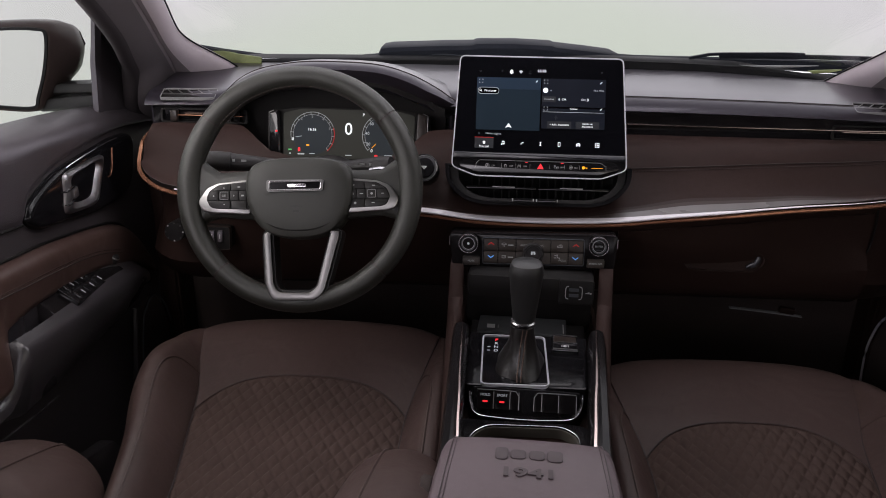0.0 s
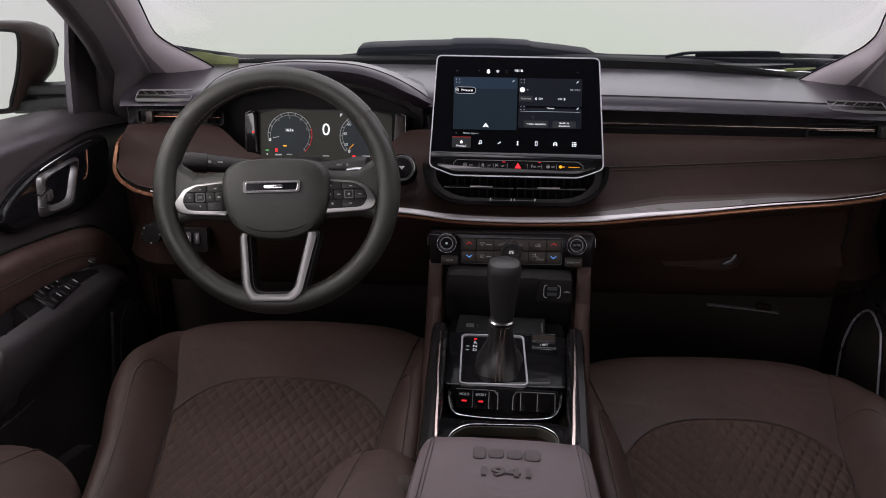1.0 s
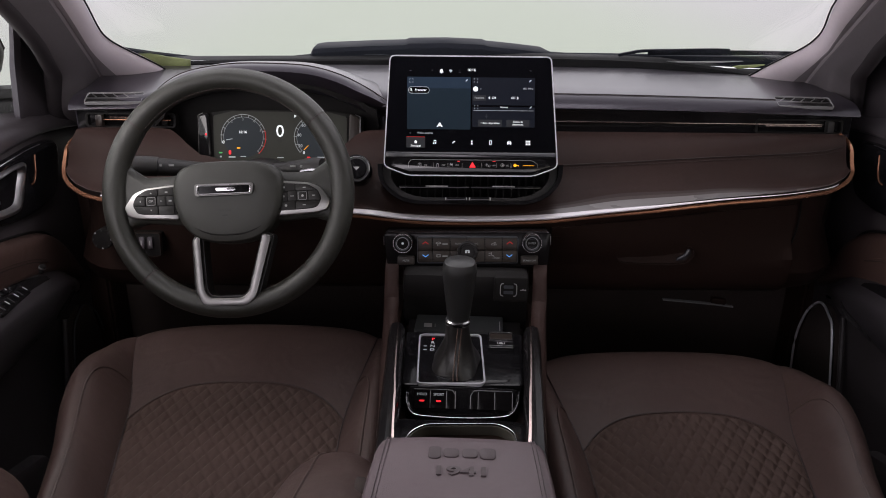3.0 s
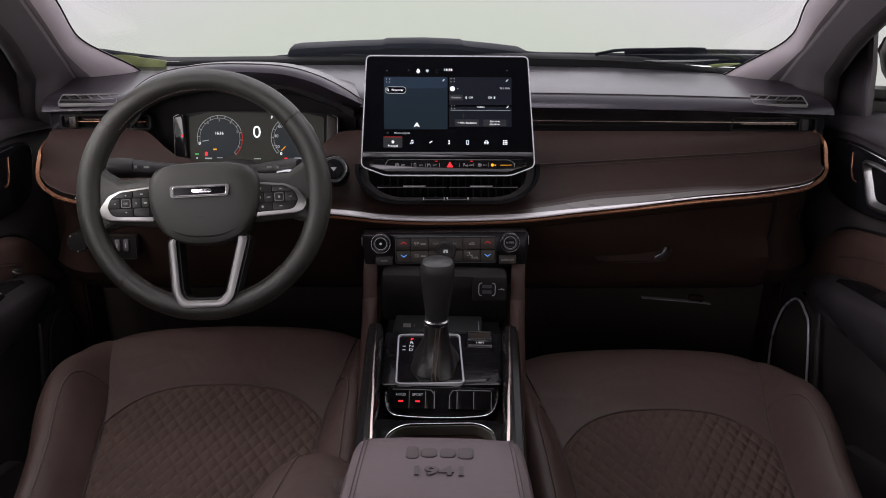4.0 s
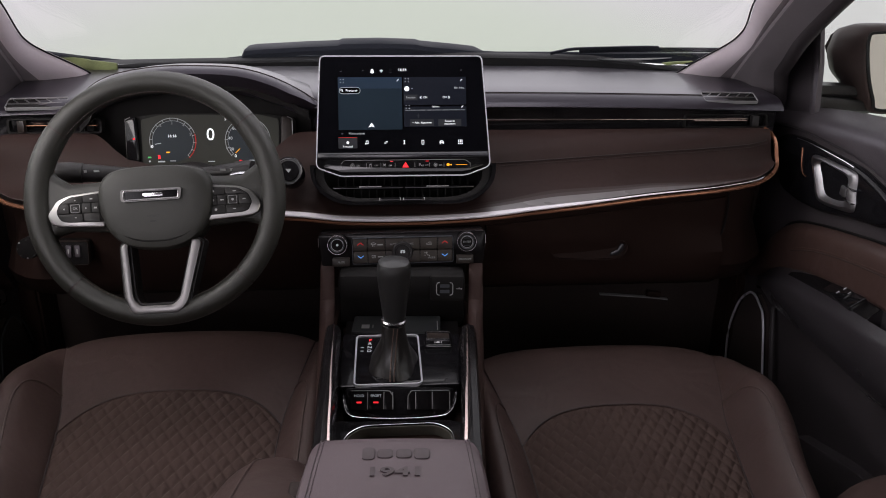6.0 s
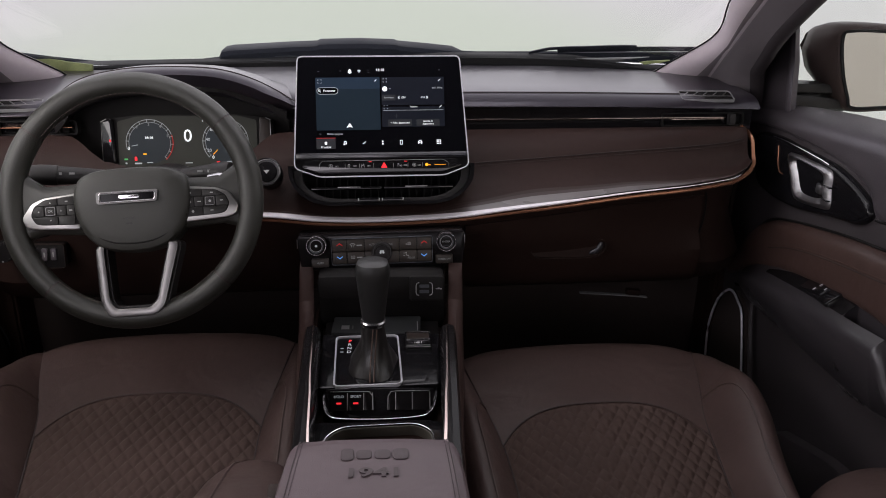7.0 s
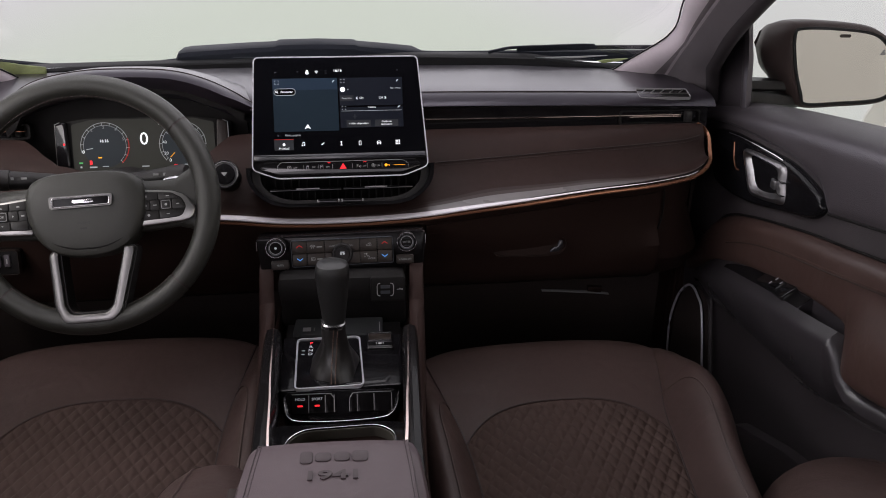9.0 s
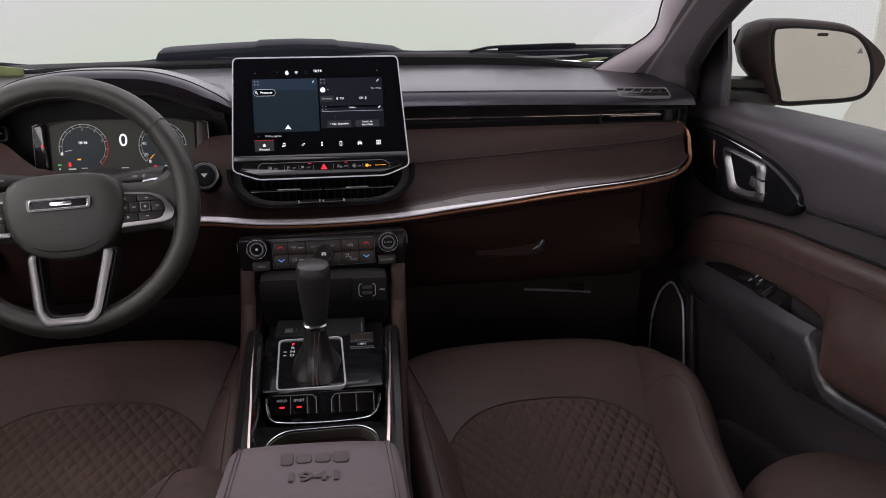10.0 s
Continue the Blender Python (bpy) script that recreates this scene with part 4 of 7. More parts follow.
for uc, r, a0, a1, red in ((-0.065, 0.0395, 195, -45, True), (0.064, 0.0390, 222, 0, False)):
    part("dial_face", prism(disc(r - 0.003, uc, -0.003, 40), 0.0, 0.0005, im), G_DIAL, IC, "dark dial")
    bm = bmesh.new()
    arc = [im @ V((uc + r * math.cos(radians(a)), -0.003 + r * math.sin(radians(a)), 0.0006)) for a in np.linspace(a0, 20 if red else a1, 40)]
    sweep(arc, 0.0005, bm=bm, up=im.to_3x3() @ V((0, 0, 1)))
    for a in np.linspace(a0, a1, 13 if red else 11):
        d = V((math.cos(radians(a)), math.sin(radians(a)), 0))
        sweep([im @ (V((uc, -0.003, 0.0008)) + d * (r - 0.005)), im @ (V((uc, -0.003, 0.0008)) + d * (r + 0.001))], 0.0005, bm=bm, up=im.to_3x3() @ V((0, 0, 1)))
    sweep([im @ V((uc + (r - 0.0045) * math.cos(radians(a)), -0.003 + (r - 0.0045) * math.sin(radians(a)), 0.0006)) for a in np.linspace(a0, a1, 40)], 0.0003, bm=bm, up=im.to_3x3() @ V((0, 0, 1)))
    part("dial_scale", bm, G_MARK, IC)
    if red:
        part("red_line", sweep([im @ V((uc + r * math.cos(radians(a)), -0.003 + r * math.sin(radians(a)), 0.001)) for a in np.linspace(18, -48, 20)], 0.0007, up=im.to_3x3() @ V((0, 0, 1))), G_DRED, IC, "red line")
for text, size, u, v, g in (("0", 0.0075, -0.1005, -0.0125, G_WHITE), ("1", 0.0065, -0.098, 0.009, G_SOFT), ("2", 0.0065, -0.085, 0.024, G_SOFT), ("3", 0.0065, -0.0655, 0.028, G_SOFT), ("4", 0.0065, -0.046, 0.024, G_SOFT),
                            ("5", 0.0065, -0.0345, 0.008, G_SOFT), ("16:16", 0.0068, -0.066, 0.0055, G_WHITE), ("0", 0.0300, 0.0, 0.007, G_WHITE), ("km/h", 0.004, 0.0, -0.009, G_DIM), ("P", 0.0075, 0.027, 0.0335, G_WHITE),
                            ("60", 0.0075, 0.0415, 0.018, G_GREY), ("40", 0.0075, 0.034, 0.001, G_GREY), ("20", 0.0075, 0.0358, -0.018, G_GREY), ("0", 0.0075, 0.042, -0.030, G_WHITE)):
    writing("lettering", text, size, im @ Matrix.Translation((u, v, 0.0012)), g, IC, 0.0001, 0.00008)
for u, v, w, h, g in ((-0.1285, 0.001, 0.003, 0.0036, G_RED), (-0.0895, -0.0305, 0.004, 0.007, G_RED), (-0.074, -0.0225, 0.006, 0.0022, G_AMBER), (-0.106, -0.031, 0.006, 0.0026, G_GREEN), (-0.086, -0.0385, 0.012, 0.0024, G_GREY),
                      (-0.066, -0.0375, 0.010, 0.0012, G_GREY), (0.050, -0.0395, 0.006, 0.005, G_RED), (0.072, -0.038, 0.014, 0.0022, G_GREY), (0.1295, -0.013, 0.006, 0.0042, G_AMBER), (0.0, -0.039, 0.012, 0.0016, G_GREY), (-0.106, -0.038, 0.003, 0.003, G_GREY)):
    z = 0.0112 if abs(u) > 0.12 else 0.0010
    part("warning_lamp", prism(rrect(w, h, min(w, h) * 0.3, u, v, 2), z - 0.0012, z, im), g, IC)
for uc, ang, g in ((-0.065, 190, G_GREY), (0.064, 225, G_AMBER)):
    d = V((math.cos(radians(ang)), math.sin(radians(ang)), 0))
    part("needle", sweep([im @ (V((uc, -0.003, 0.0012)) + d * 0.020), im @ (V((uc, -0.003, 0.0012)) + d * 0.031)], 0.0006), g, IC)
settle(IC)

# ---- steering wheel ----
SW = thing("steering_wheel", "charcoal leather steering wheel with satin chrome spokes and switch pads", "steering wheel", (-0.361, 1.20, 0.62))
wm = plane(-0.3585, 1.175, 0.650, 24) @ pose(0, 0, 0, 0, 0, 2.7)
N_W = wm.to_3x3() @ V((0, 0, 1))
RW = 0.1655


def rim_arc(a0, a1, n, k=1.0):
    """A stretch of the rim between two angles, thicker at the grips."""
    rings = []
    for i in range(n + 1):
        a = radians(a0 + (a1 - a0) * i / n)
        c = V((RW * math.cos(a), RW * math.sin(a), 0))
        d = V((math.cos(a), math.sin(a), 0))
        ring = []
        for j in range(14):
            b = j / 14 * math.tau
            q = 1.0
            aa = math.degrees(a) % 360
            for grip, wd in ((30, 9), (150, 9), (0, 22), (180, 22)):
                dd = min(abs(aa - grip), 360 - abs(aa - grip))
                q += (0.10 if wd < 10 else 0.16) * math.exp(-(dd / wd) ** 2)
            inn = q if math.cos(b) < 0 else 1.0
            ring.append(wm @ (c + d * (0.0163 * k * inn * math.cos(b)) + V((0, 0, 0.0185 * k * math.sin(b)))))
        rings.append(ring)
    return loft(rings)


for a0, a1 in ((-45, 37.5), (38.5, 141.5), (142.5, 225), (226, 314)):
    part("rim", rim_arc(a0, a1, max(12, int((a1 - a0) / 3))), WHEEL, SW, "leather-wrapped rim")
for a in (38, 142, 225.5, -45.5):
    part("rim_joint", rim_arc(a - 0.9, a + 0.9, 2, 0.955), SEAM, SW, "sewn joint")
st = [wm @ V((0.1500 * math.cos(radians(a)), 0.1500 * math.sin(radians(a)), 0.0095)) for a in range(40, 141, 2)]
stitches("rim_stitching", st, RIMTHREAD, SW, 0.0065, 0.0038, 0.00035, "fine thread round the inside of the rim")
st = [wm @ V((0.1500 * math.cos(radians(a)), 0.1500 * math.sin(radians(a)), 0.0095)) for a in range(226, 315, 2)]
stitches("rim_stitching", st, RIMTHREAD, SW, 0.0065, 0.0038, 0.00035)

# arms from hub to rim
for sx in (-1, 1):
    sec = []
    for u, vt, vb, zt, zb in ((0.050, 0.030, -0.045, 0.012, -0.028), (0.085, 0.026, -0.043, 0.010, -0.024), (0.12, 0.026, -0.040, 0.006, -0.020), (0.140, 0.040, -0.046, 0.006, -0.016), (0.155, 0.062, -0.062, 0.004, -0.012), (0.165, 0.075, -0.078, 0.0, -0.006)):
        ring = [(vt, zb), (vt, zt - 0.008), (vt - 0.006, zt - 0.002), (vt - 0.014, zt), (vb + 0.014, zt), (vb + 0.006, zt - 0.002), (vb, zt - 0.008), (vb, zb)]
        sec.append([wm @ V((sx * u, v, z)) for v, z in ring])
    part("arm", loft(sec), WHEEL, SW, "soft moulded arm")
    pan = rounded([(sx * a, b) for a, b in [(0.070, 0.0142), (0.117, 0.0092), (0.134, 0.0022), (0.1476, -0.0172), (0.1424, -0.0306), (0.130, -0.0342), (0.070, -0.0378)]], 0.005)
    pf = part("pad_frame", prism(pan, -0.002, 0.0138, wm, 0.0025), SPOKE, SW, "satin chrome switch frame")
    inn = rounded([(sx * a, b) for a, b in [(0.070, 0.0105), (0.116, 0.0066), (0.1300, -0.0020), (0.1350, -0.0142), (0.1290, -0.0262), (0.120, -0.0285), (0.070, -0.0305)]], 0.004)
    part("switch_pad", prism(inn, 0.010, 0.0145, wm, 0.0006), SHROUD, pf, "black switch pad")
    # one key above, one below and a row between them
    for poly in ([(0.0755, 0.0092), (0.0975, 0.0073), (0.0975, -0.0022), (0.0755, -0.0022)], [(0.0985, 0.0072), (0.1155, 0.0056), (0.1270, -0.0022), (0.0985, -0.0022)],
                 [(0.0755, -0.0030), (0.0860, -0.0030), (0.0860, -0.0165), (0.0755, -0.0165)], [(0.0870, -0.0030), (0.0995, -0.0030), (0.0995, -0.0165), (0.0870, -0.0165)],
                 [(0.1005, -0.0030), (0.1155, -0.0030), (0.1155, -0.0165), (0.1005, -0.0165)], [(0.1165, -0.0030), (0.1280, -0.0030), (0.1332, -0.0142), (0.1322, -0.0165), (0.1165, -0.0165)],
                 [(0.0755, -0.0173), (0.0975, -0.0173), (0.0975, -0.0290), (0.0755, -0.0296)], [(0.0985, -0.0173), (0.1315, -0.0173), (0.1280, -0.0255), (0.1190, -0.0278), (0.0985, -0.0289)]):
        part("switch", prism(rounded([(sx * a, b) for a, b in poly], 0.0012, 2), 0.0135, 0.0158, wm, 0.0005), SWITCH, pf)
    if sx < 0:
        marks = [([(-1, -0.6), (0, 0.8), (1, -0.6)], -0.108, 0.0018), ([(-1, 0.6), (0, -0.8), (1, 0.6)], -0.108, -0.0225), ([(0.6, 1), (-0.8, 0), (0.6, -1)], -0.1235, -0.0098), ([(-0.6, 1), (0.8, 0), (-0.6, -1)], -0.0935, -0.0098), (box2(0, 0, 3, 1.6), -0.0808, -0.0098), (box2(0, 0, 2.6, 1.2), -0.0860, 0.0028)]
        okm = part("ok_frame", frame_ring(rrect(0.0125, 0.0115, 0.0015, -0.108, -0.0098), rrect(0.0113, 0.0103, 0.0012, -0.108, -0.0098), 0.0155, 0.0164, wm), SILVER, pf, "thin square round a key")
    else:
        marks = [(box2(0, 0, 2.2, 1.8), 0.0815, 0.0030), (box2(0, 0, 3.0, 0.8), 0.1110, 0.0020), (disc(1.2, 0, 0, 10), 0.0808, -0.0098), (box2(0, 0, 3.6, 0.9), 0.0932, -0.0098), (disc(1.3, 0, 0, 10), 0.1080, -0.0098), (box2(0, 0, 3.0, 0.8), 0.1240, -0.0098), (disc(1.3, 0, 0, 10), 0.0840, -0.0232), (box2(0, 0, 3.0, 0.8), 0.1100, -0.0230)]
        okm = part("ok_frame", frame_ring(rrect(0.0125, 0.0115, 0.0015, 0.108, -0.0098), rrect(0.0113, 0.0103, 0.0012, 0.108, -0.0098), 0.0155, 0.0164, wm), SILVER, pf, "thin square round a key")
    for poly, u, v in marks:
        icon("switch_mark", [poly], u, v, 0.0014, PRINT, pf, wm, 0.0161)
writing("lettering", "OK", 0.0045, wm @ Matrix.Translation((-0.108, -0.0098, 0.0162)), PRINT, SW, 0.0002)

# hub
half = [(0.043, 0.0425), (0.066, 0.035), (0.0755, 0.0225), (0.079, 0.004), (0.0755, -0.025), (0.061, -0.0530), (0.036, -0.0695)]
hub = smooth_line([(0, 0.0445, 0)] + [(a, b, 0) for a, b in half] + [(0, -0.0745, 0)] + [(-a, b, 0) for a, b in half[::-1]], 4, True)
hub = [(p.x, p.y) for p in hub]
rings = []
for k, z in ((0.93, -0.045), (1.0, -0.018), (1.0, 0.012), (0.985, 0.019), (0.95, 0.0235), (0.86, 0.0262), (0.6, 0.0275), (0.3, 0.028), (0.08, 0.028)):
    rings.append([wm @ V((0.003 + x * k, (y + 0.01) * k - 0.01, z)) for x, y in hub])
part("hub_cover", loft(rings), WHEEL, SW, "domed charcoal hub cover")
# Black line laid on the hub to paint the shade of its crease.
rings = []
for x0 in np.linspace(-0.073, 0.073, 29):
    y0 = -0.0245 - 0.0375 * (1 - abs(x0 / 0.074) ** 2.6)
    rings.append(wm @ V((0.003 + x0, y0, 0.0262 - 0.0062 * abs(x0 / 0.073) ** 4)))
part("hub_crease_shade", sweep(rings, [(0.0015, 0), (0, 0.0012), (-0.0015, 0), (0, -0.0010)], up=N_W), SHROUD, SW, "black line painted for the crease's shade")
bo = rounded([(-0.0418, 0.0106), (0.0412, 0.0104), (0.0392, -0.0057), (-0.0415, -0.0062)], 0.004)
bi = rounded([(-0.0366, 0.0074), (0.0362, 0.0074), (0.0350, -0.0028), (-0.0364, -0.0031)], 0.0025)
bt = wm @ Matrix.Translation((0.0, 0.0, 0.0))
bf = part("badge_frame", frame_ring(bo, bi, 0.020, 0.0315, bt), PADFRAME, SW, "chrome badge frame")
part("badge_line", sweep([bt @ V((x, y, 0.0317)) for x, y in grow(bi, 0.0012)] + [bt @ V((*grow(bi, 0.0012)[0], 0.0317))], 0.0007, up=N_W), BRIGHT, bf, "thin bright inner edge")
part("badge_plate", prism(bi, 0.020, 0.0298, bt), GLOSS, bf, "black badge plate")
part("badge_mark", prism(rrect(0.028, 0.0055, 0.0025, 0.002, 0.0022, 3), 0.0290, 0.0312, bt, 0.0006), BRIGHT, bf, "plain bright badge mark")
writing("lettering", "AIRBAG", 0.0050, wm @ Matrix.Translation((0.0, -0.0275, 0.0278)), DPRINT, SW, 0.0003)
part("airbag_mark", prism(rrect(0.009, 0.0022, 0.0005, 0.0, -0.0345, 1), 0.0260, 0.0282, wm), DPRINT, SW)

# lower U-shaped arm
outer = rounded([(-0.0510, -0.062), (-0.0485, -0.140), (-0.0390, -0.1635), (0.0250, -0.1645), (0.0385, -0.1515), (0.0640, -0.062)], 0.010, 5)
inner = rounded([(-0.0390, -0.062), (-0.0350, -0.139), (-0.0280, -0.1505), (0.0180, -0.1510), (0.0275, -0.1430), (0.0490, -0.062)], 0.008, 5)
mid_u = [((a[0] + b[0]) / 2, (a[1] + b[1]) / 2) for a, b in zip(outer, inner)]
rings = [[wm @ V((x, y, z)) for x, y in o] for o, z in ((outer, -0.010), (outer, 0.0165), (grow(outer, -0.0015), 0.0195), (mid_u, 0.0210), (grow(inner, 0.0012), 0.0195), (inner, 0.0160), (inner, -0.010))]
part("lower_arm", loft(rings, caps=False, loop=True), PADFRAME, SW, "satin chrome U-shaped lower arm")
part("lower_arm_backing", frame_ring(grow(outer, 0.002), grow(inner, -0.002), -0.024, 0.0120, wm), BLACK, SW, "dark moulding behind the lower arm")
part("column_shroud", loft([[(-0.361 + r * math.cos(a * math.tau / 20) * 1.1, y, zc + r * math.sin(a * math.tau / 20)) for a in range(20)] for y, zc, r in ((1.20, 0.640, 0.042), (1.25, 0.625, 0.050), (1.36, 0.585, 0.058), (1.45, 0.56, 0.06))]), BLACK, SW, "black column shroud")
settle(SW)

# stalks
for x0, x1, nm in ((-0.40, -0.520, "left"), (-0.32, -0.232, "right")):
    t = thing("column_stalk", "black control stalk with a ribbed end behind the wheel", "stalk", (x0, 1.27, 0.655), "column stalks")
    a, b = V((x0, 1.275, 0.652)), V((x1, 1.255, 0.665))
    pts = [a + (b - a) * k / 10 for k in range(11)]
    prof = [(0.0135 * math.cos(q * math.tau / 12), 0.0115 * math.sin(q * math.tau / 12)) for q in range(12)]
    part("lever", sweep(pts[:8], prof, scales=[0.9, 0.9, 0.95, 1, 1.05, 1.1, 1.15, 1.2]), BLACK, t)
    part("end_knob", sweep([pts[7] + (b - a) * 0.004, pts[8], pts[9], pts[10]], prof, scales=[1.3, 1.32, 1.32, 1.2]), BLACK, t, "turning end knob")
    bars("print", plane(0, 0, 0) @ Matrix.Translation((0, 0, 0)), [(pts[5].x, 0.672, 0.008, 0.003), (pts[6].x - 0.004 * (1 if x1 < x0 else -1), 0.672, 0.004, 0.004)], PRINT, t).location = (0, 1.2475, -0.004)
    settle(t)
PS = thing("paddle_trim", "small bright curved trim behind the wheel", "trim", (-0.235, 1.23, 0.662))
part("blade", sweep(smooth_line([(-0.262, 1.235, 0.665), (-0.245, 1.232, 0.668), (-0.228, 1.23, 0.664), (-0.222, 1.23, 0.658)], 5), [(0.0, 0.002), (0.006, 0), (0, -0.002), (-0.006, 0)]), BRIGHT, PS)
settle(PS)

# round start button beside the column
IG = thing("start_button", "round black start button in a dark chrome ring on the dash", "button", (-0.18, 1.32, 0.645))
gm = plane(-0.1850, 1.318, 0.642, 26) @ Matrix.Scale(0.86, 4)
part("ring", turned([(0.027, -0.05), (0.027, 0.004), (0.025, 0.007), (0.022, 0.006), (0.021, 0.0)], gm, 28), GLOSS, IG, "dark glossy ring")
part("bright_edge", turned([(0.0235, 0.004), (0.0235, 0.0072), (0.0222, 0.0072), (0.0222, 0.004)], gm, 28), CHROME, IG, "thin bright edge")
part("cap", turned([(0.019, 0.0), (0.019, 0.006), (0.0175, 0.008), (0.006, 0.0088), (0.001, 0.0088)], gm, 28), GLOSS, IG, "black push cap")
part("cap_mark", prism([(-0.006, 0.003), (0.006, 0.003), (0, -0.004)], 0.0085, 0.0091, gm), PRINT, IG)
settle(IG)

# lamp switch panel low beside the column
LS = thing("lamp_switch_panel", "black lamp switch panel with thumb wheels and a round knob", "switch", (-0.545, 1.34, 0.49))
gm = plane(-0.551, 1.331, 0.502, 10)
part("panel", prism(rrect(0.062, 0.038, 0.004), -0.03, 0.002, gm, 0.001), KNOBTOP, LS)
part("panel_edge", frame_ring(rrect(0.064, 0.040, 0.005), rrect(0.062, 0.038, 0.004), -0.01, 0.003, gm), PANEL, LS, "thin edge")
for k in range(3):
    part("thumb_wheel", block(0.009, 0.020, 0.008, gm @ pose(-0.012 + 0.014 * k, 0.004, 0.003), 0.002), DOORBLACK, LS)
    part("wheel_mark", block(0.002, 0.008, 0.001, gm @ pose(-0.012 + 0.014 * k, 0.004, 0.0072), 0.0002), PRINT, LS)
part("knob", turned([(0.0175, -0.03), (0.0175, 0.009), (0.0165, 0.0135), (0.008, 0.0145), (0.001, 0.0145)], plane(-0.612, 1.335, 0.512, 10), 24), KNOBTOP, LS, "round lamp knob")
# Dark print marks; every third is silver, painted as a glint.
for a in range(8):
    q = a * math.tau / 8
    part("knob_mark_glint", block(0.0025, 0.0025, 0.001, plane(-0.612, 1.335, 0.512, 10) @ pose(0.015 * math.cos(q), 0.015 * math.sin(q), 0.0142), 0.0003), SILVER if a % 3 == 0 else DPRINT, LS)
settle(LS)

# ---- climate panel ----
CP = thing("climate_panel", "piano black climate panel with two knobs, grey keys and lit arrows", "controls", (-0.01, 1.26, 0.48))
cm = plane(-0.0035, 1.250, 0.528, 12, -2) @ pose(0, 0, 0, 0, 0, 1.2)
body = rounded([(-0.137, 0.030), (0.131, 0.030), (0.126, -0.026), (-0.131, -0.026)], 0.008)
part("body", prism(body, -0.09, 0.0, cm, 0.002), DARK, CP, "piano black housing")
COLS = (-0.0815, -0.0583, -0.0304, -0.0035, 0.0246, 0.0524, 0.0762)
for a, b in zip(COLS, COLS[1:]):
    for v0, v1 in ((0.0028, 0.0221), (-0.0171, 0.0020)):
        part("key", prism(rrect(b - a - 0.0007, v1 - v0, 0.0010, (a + b) / 2, (v0 + v1) / 2, 2), -0.002, 0.0042, cm, 0.0008), KEYCAP, CP, "grey-brown key")
for a in COLS[1:-1]:
    for v in (0.0125, -0.0075):
        bars("key_tick", cm, [(a, v + d, 0.0011, 0.0022) for d in (-0.004, 0.0, 0.004)], DPRINT, CP, 0.0045)
part("key_frame", frame_ring(rrect(0.1605, 0.0425, 0.003, -0.0027, 0.0025), rrect(0.1590, 0.041, 0.002, -0.0027, 0.0025), -0.002, 0.0046, cm), COWL, CP, "fine grey frame round the keys")
for u, poly, g in ((-0.0696, 1, G_DRED), (0.0643, 1, G_DRED), (-0.0696, -1, G_BLUE), (0.0638, -1, G_BLUE)):
    icon("arrow", [THIN_U if poly > 0 else [(a, -b) for a, b in THIN_U]], u, 0.0145 if poly > 0 else -0.0068, 0.0052, g, CP, cm, 0.0046)
SCREEN_F = ring2(0, -0.9, 2.0, 0.25, 8, 0.7, 2.44) + ring2(0, -0.6, 0.9, 0.25, 6, 0.7, 2.44) + [stroke(-1.45, 0.3, -0.65, 0.0, 0.25), stroke(1.45, 0.3, 0.65, 0.0, 0.25), stroke(-0.5, -0.2, -0.5, -1.1, 0.22), stroke(0.3, -0.2, 0.3, -1.1, 0.22)]
SCREEN_R = [box2(0, 0.8, 2.6, 0.25), box2(0, -0.8, 2.6, 0.25), box2(-1.2, 0, 0.25, 1.6), box2(1.2, 0, 0.25, 1.6), stroke(-0.5, 0.4, -0.5, -0.5, 0.22), stroke(0.4, 0.4, 0.4, -0.5, 0.22)]
RECIRC = [box2(0.2, -0.6, 3.0, 0.25), stroke(-1.3, -0.6, -1.3, 0.1, 0.25), stroke(-1.3, 0.1, -0.3, 0.3, 0.25), stroke(-0.3, 0.3, 0.2, 0.9, 0.25), stroke(0.2, 0.9, 1.3, 0.9, 0.25), stroke(1.3, 0.9, 1.7, -0.6, 0.25)] + ring2(0.6, 0.1, 0.5, 0.2, 8)
SEATFLOW = [disc(0.4, -0.3, 0.9, 8), stroke(-0.4, 0.5, 0.0, -0.6, 0.35), stroke(0.0, -0.6, 1.0, -0.6, 0.35), stroke(1.0, -0.6, 1.2, -1.4, 0.35), stroke(-1.8, 0.7, -0.8, 0.7, 0.3), stroke(-1.8, -0.6, -0.8, -0.6, 0.3)]
for polys, u, v, k in ((SCREEN_F, -0.0490, 0.0130, 0.0029), (SCREEN_R, -0.0490, -0.0065, 0.0024), (RECIRC, 0.0386, 0.0125, 0.0026), (SEATFLOW, 0.0360, -0.0045, 0.0029)):
    icon("symbol", polys, u, v, k, PRINT, CP, cm, 0.0046)
for v in (0.0125, -0.0070):
    bars("print", cm, [(-0.0385, v, 0.0085, 0.0018)], G_SOFT, CP, 0.0046)
for sx, u in ((-1, -0.136), (1, 0.1295)):
    part("end_glint", sweep([cm @ V((u, v, 0.0005)) for v in (0.010, 0.016, 0.024)], 0.0006), CHROME, CP, "small bright end edge")
for text, u, v in (("AUTO", -0.0175, 0.0128), ("A/C", 0.0112, 0.0128), ("MODE", 0.0430, -0.0105)):
    writing("lettering", text, 0.0040, cm @ Matrix.Translation((u, v, 0.0045)), G_SOFT, CP, 0.0001)
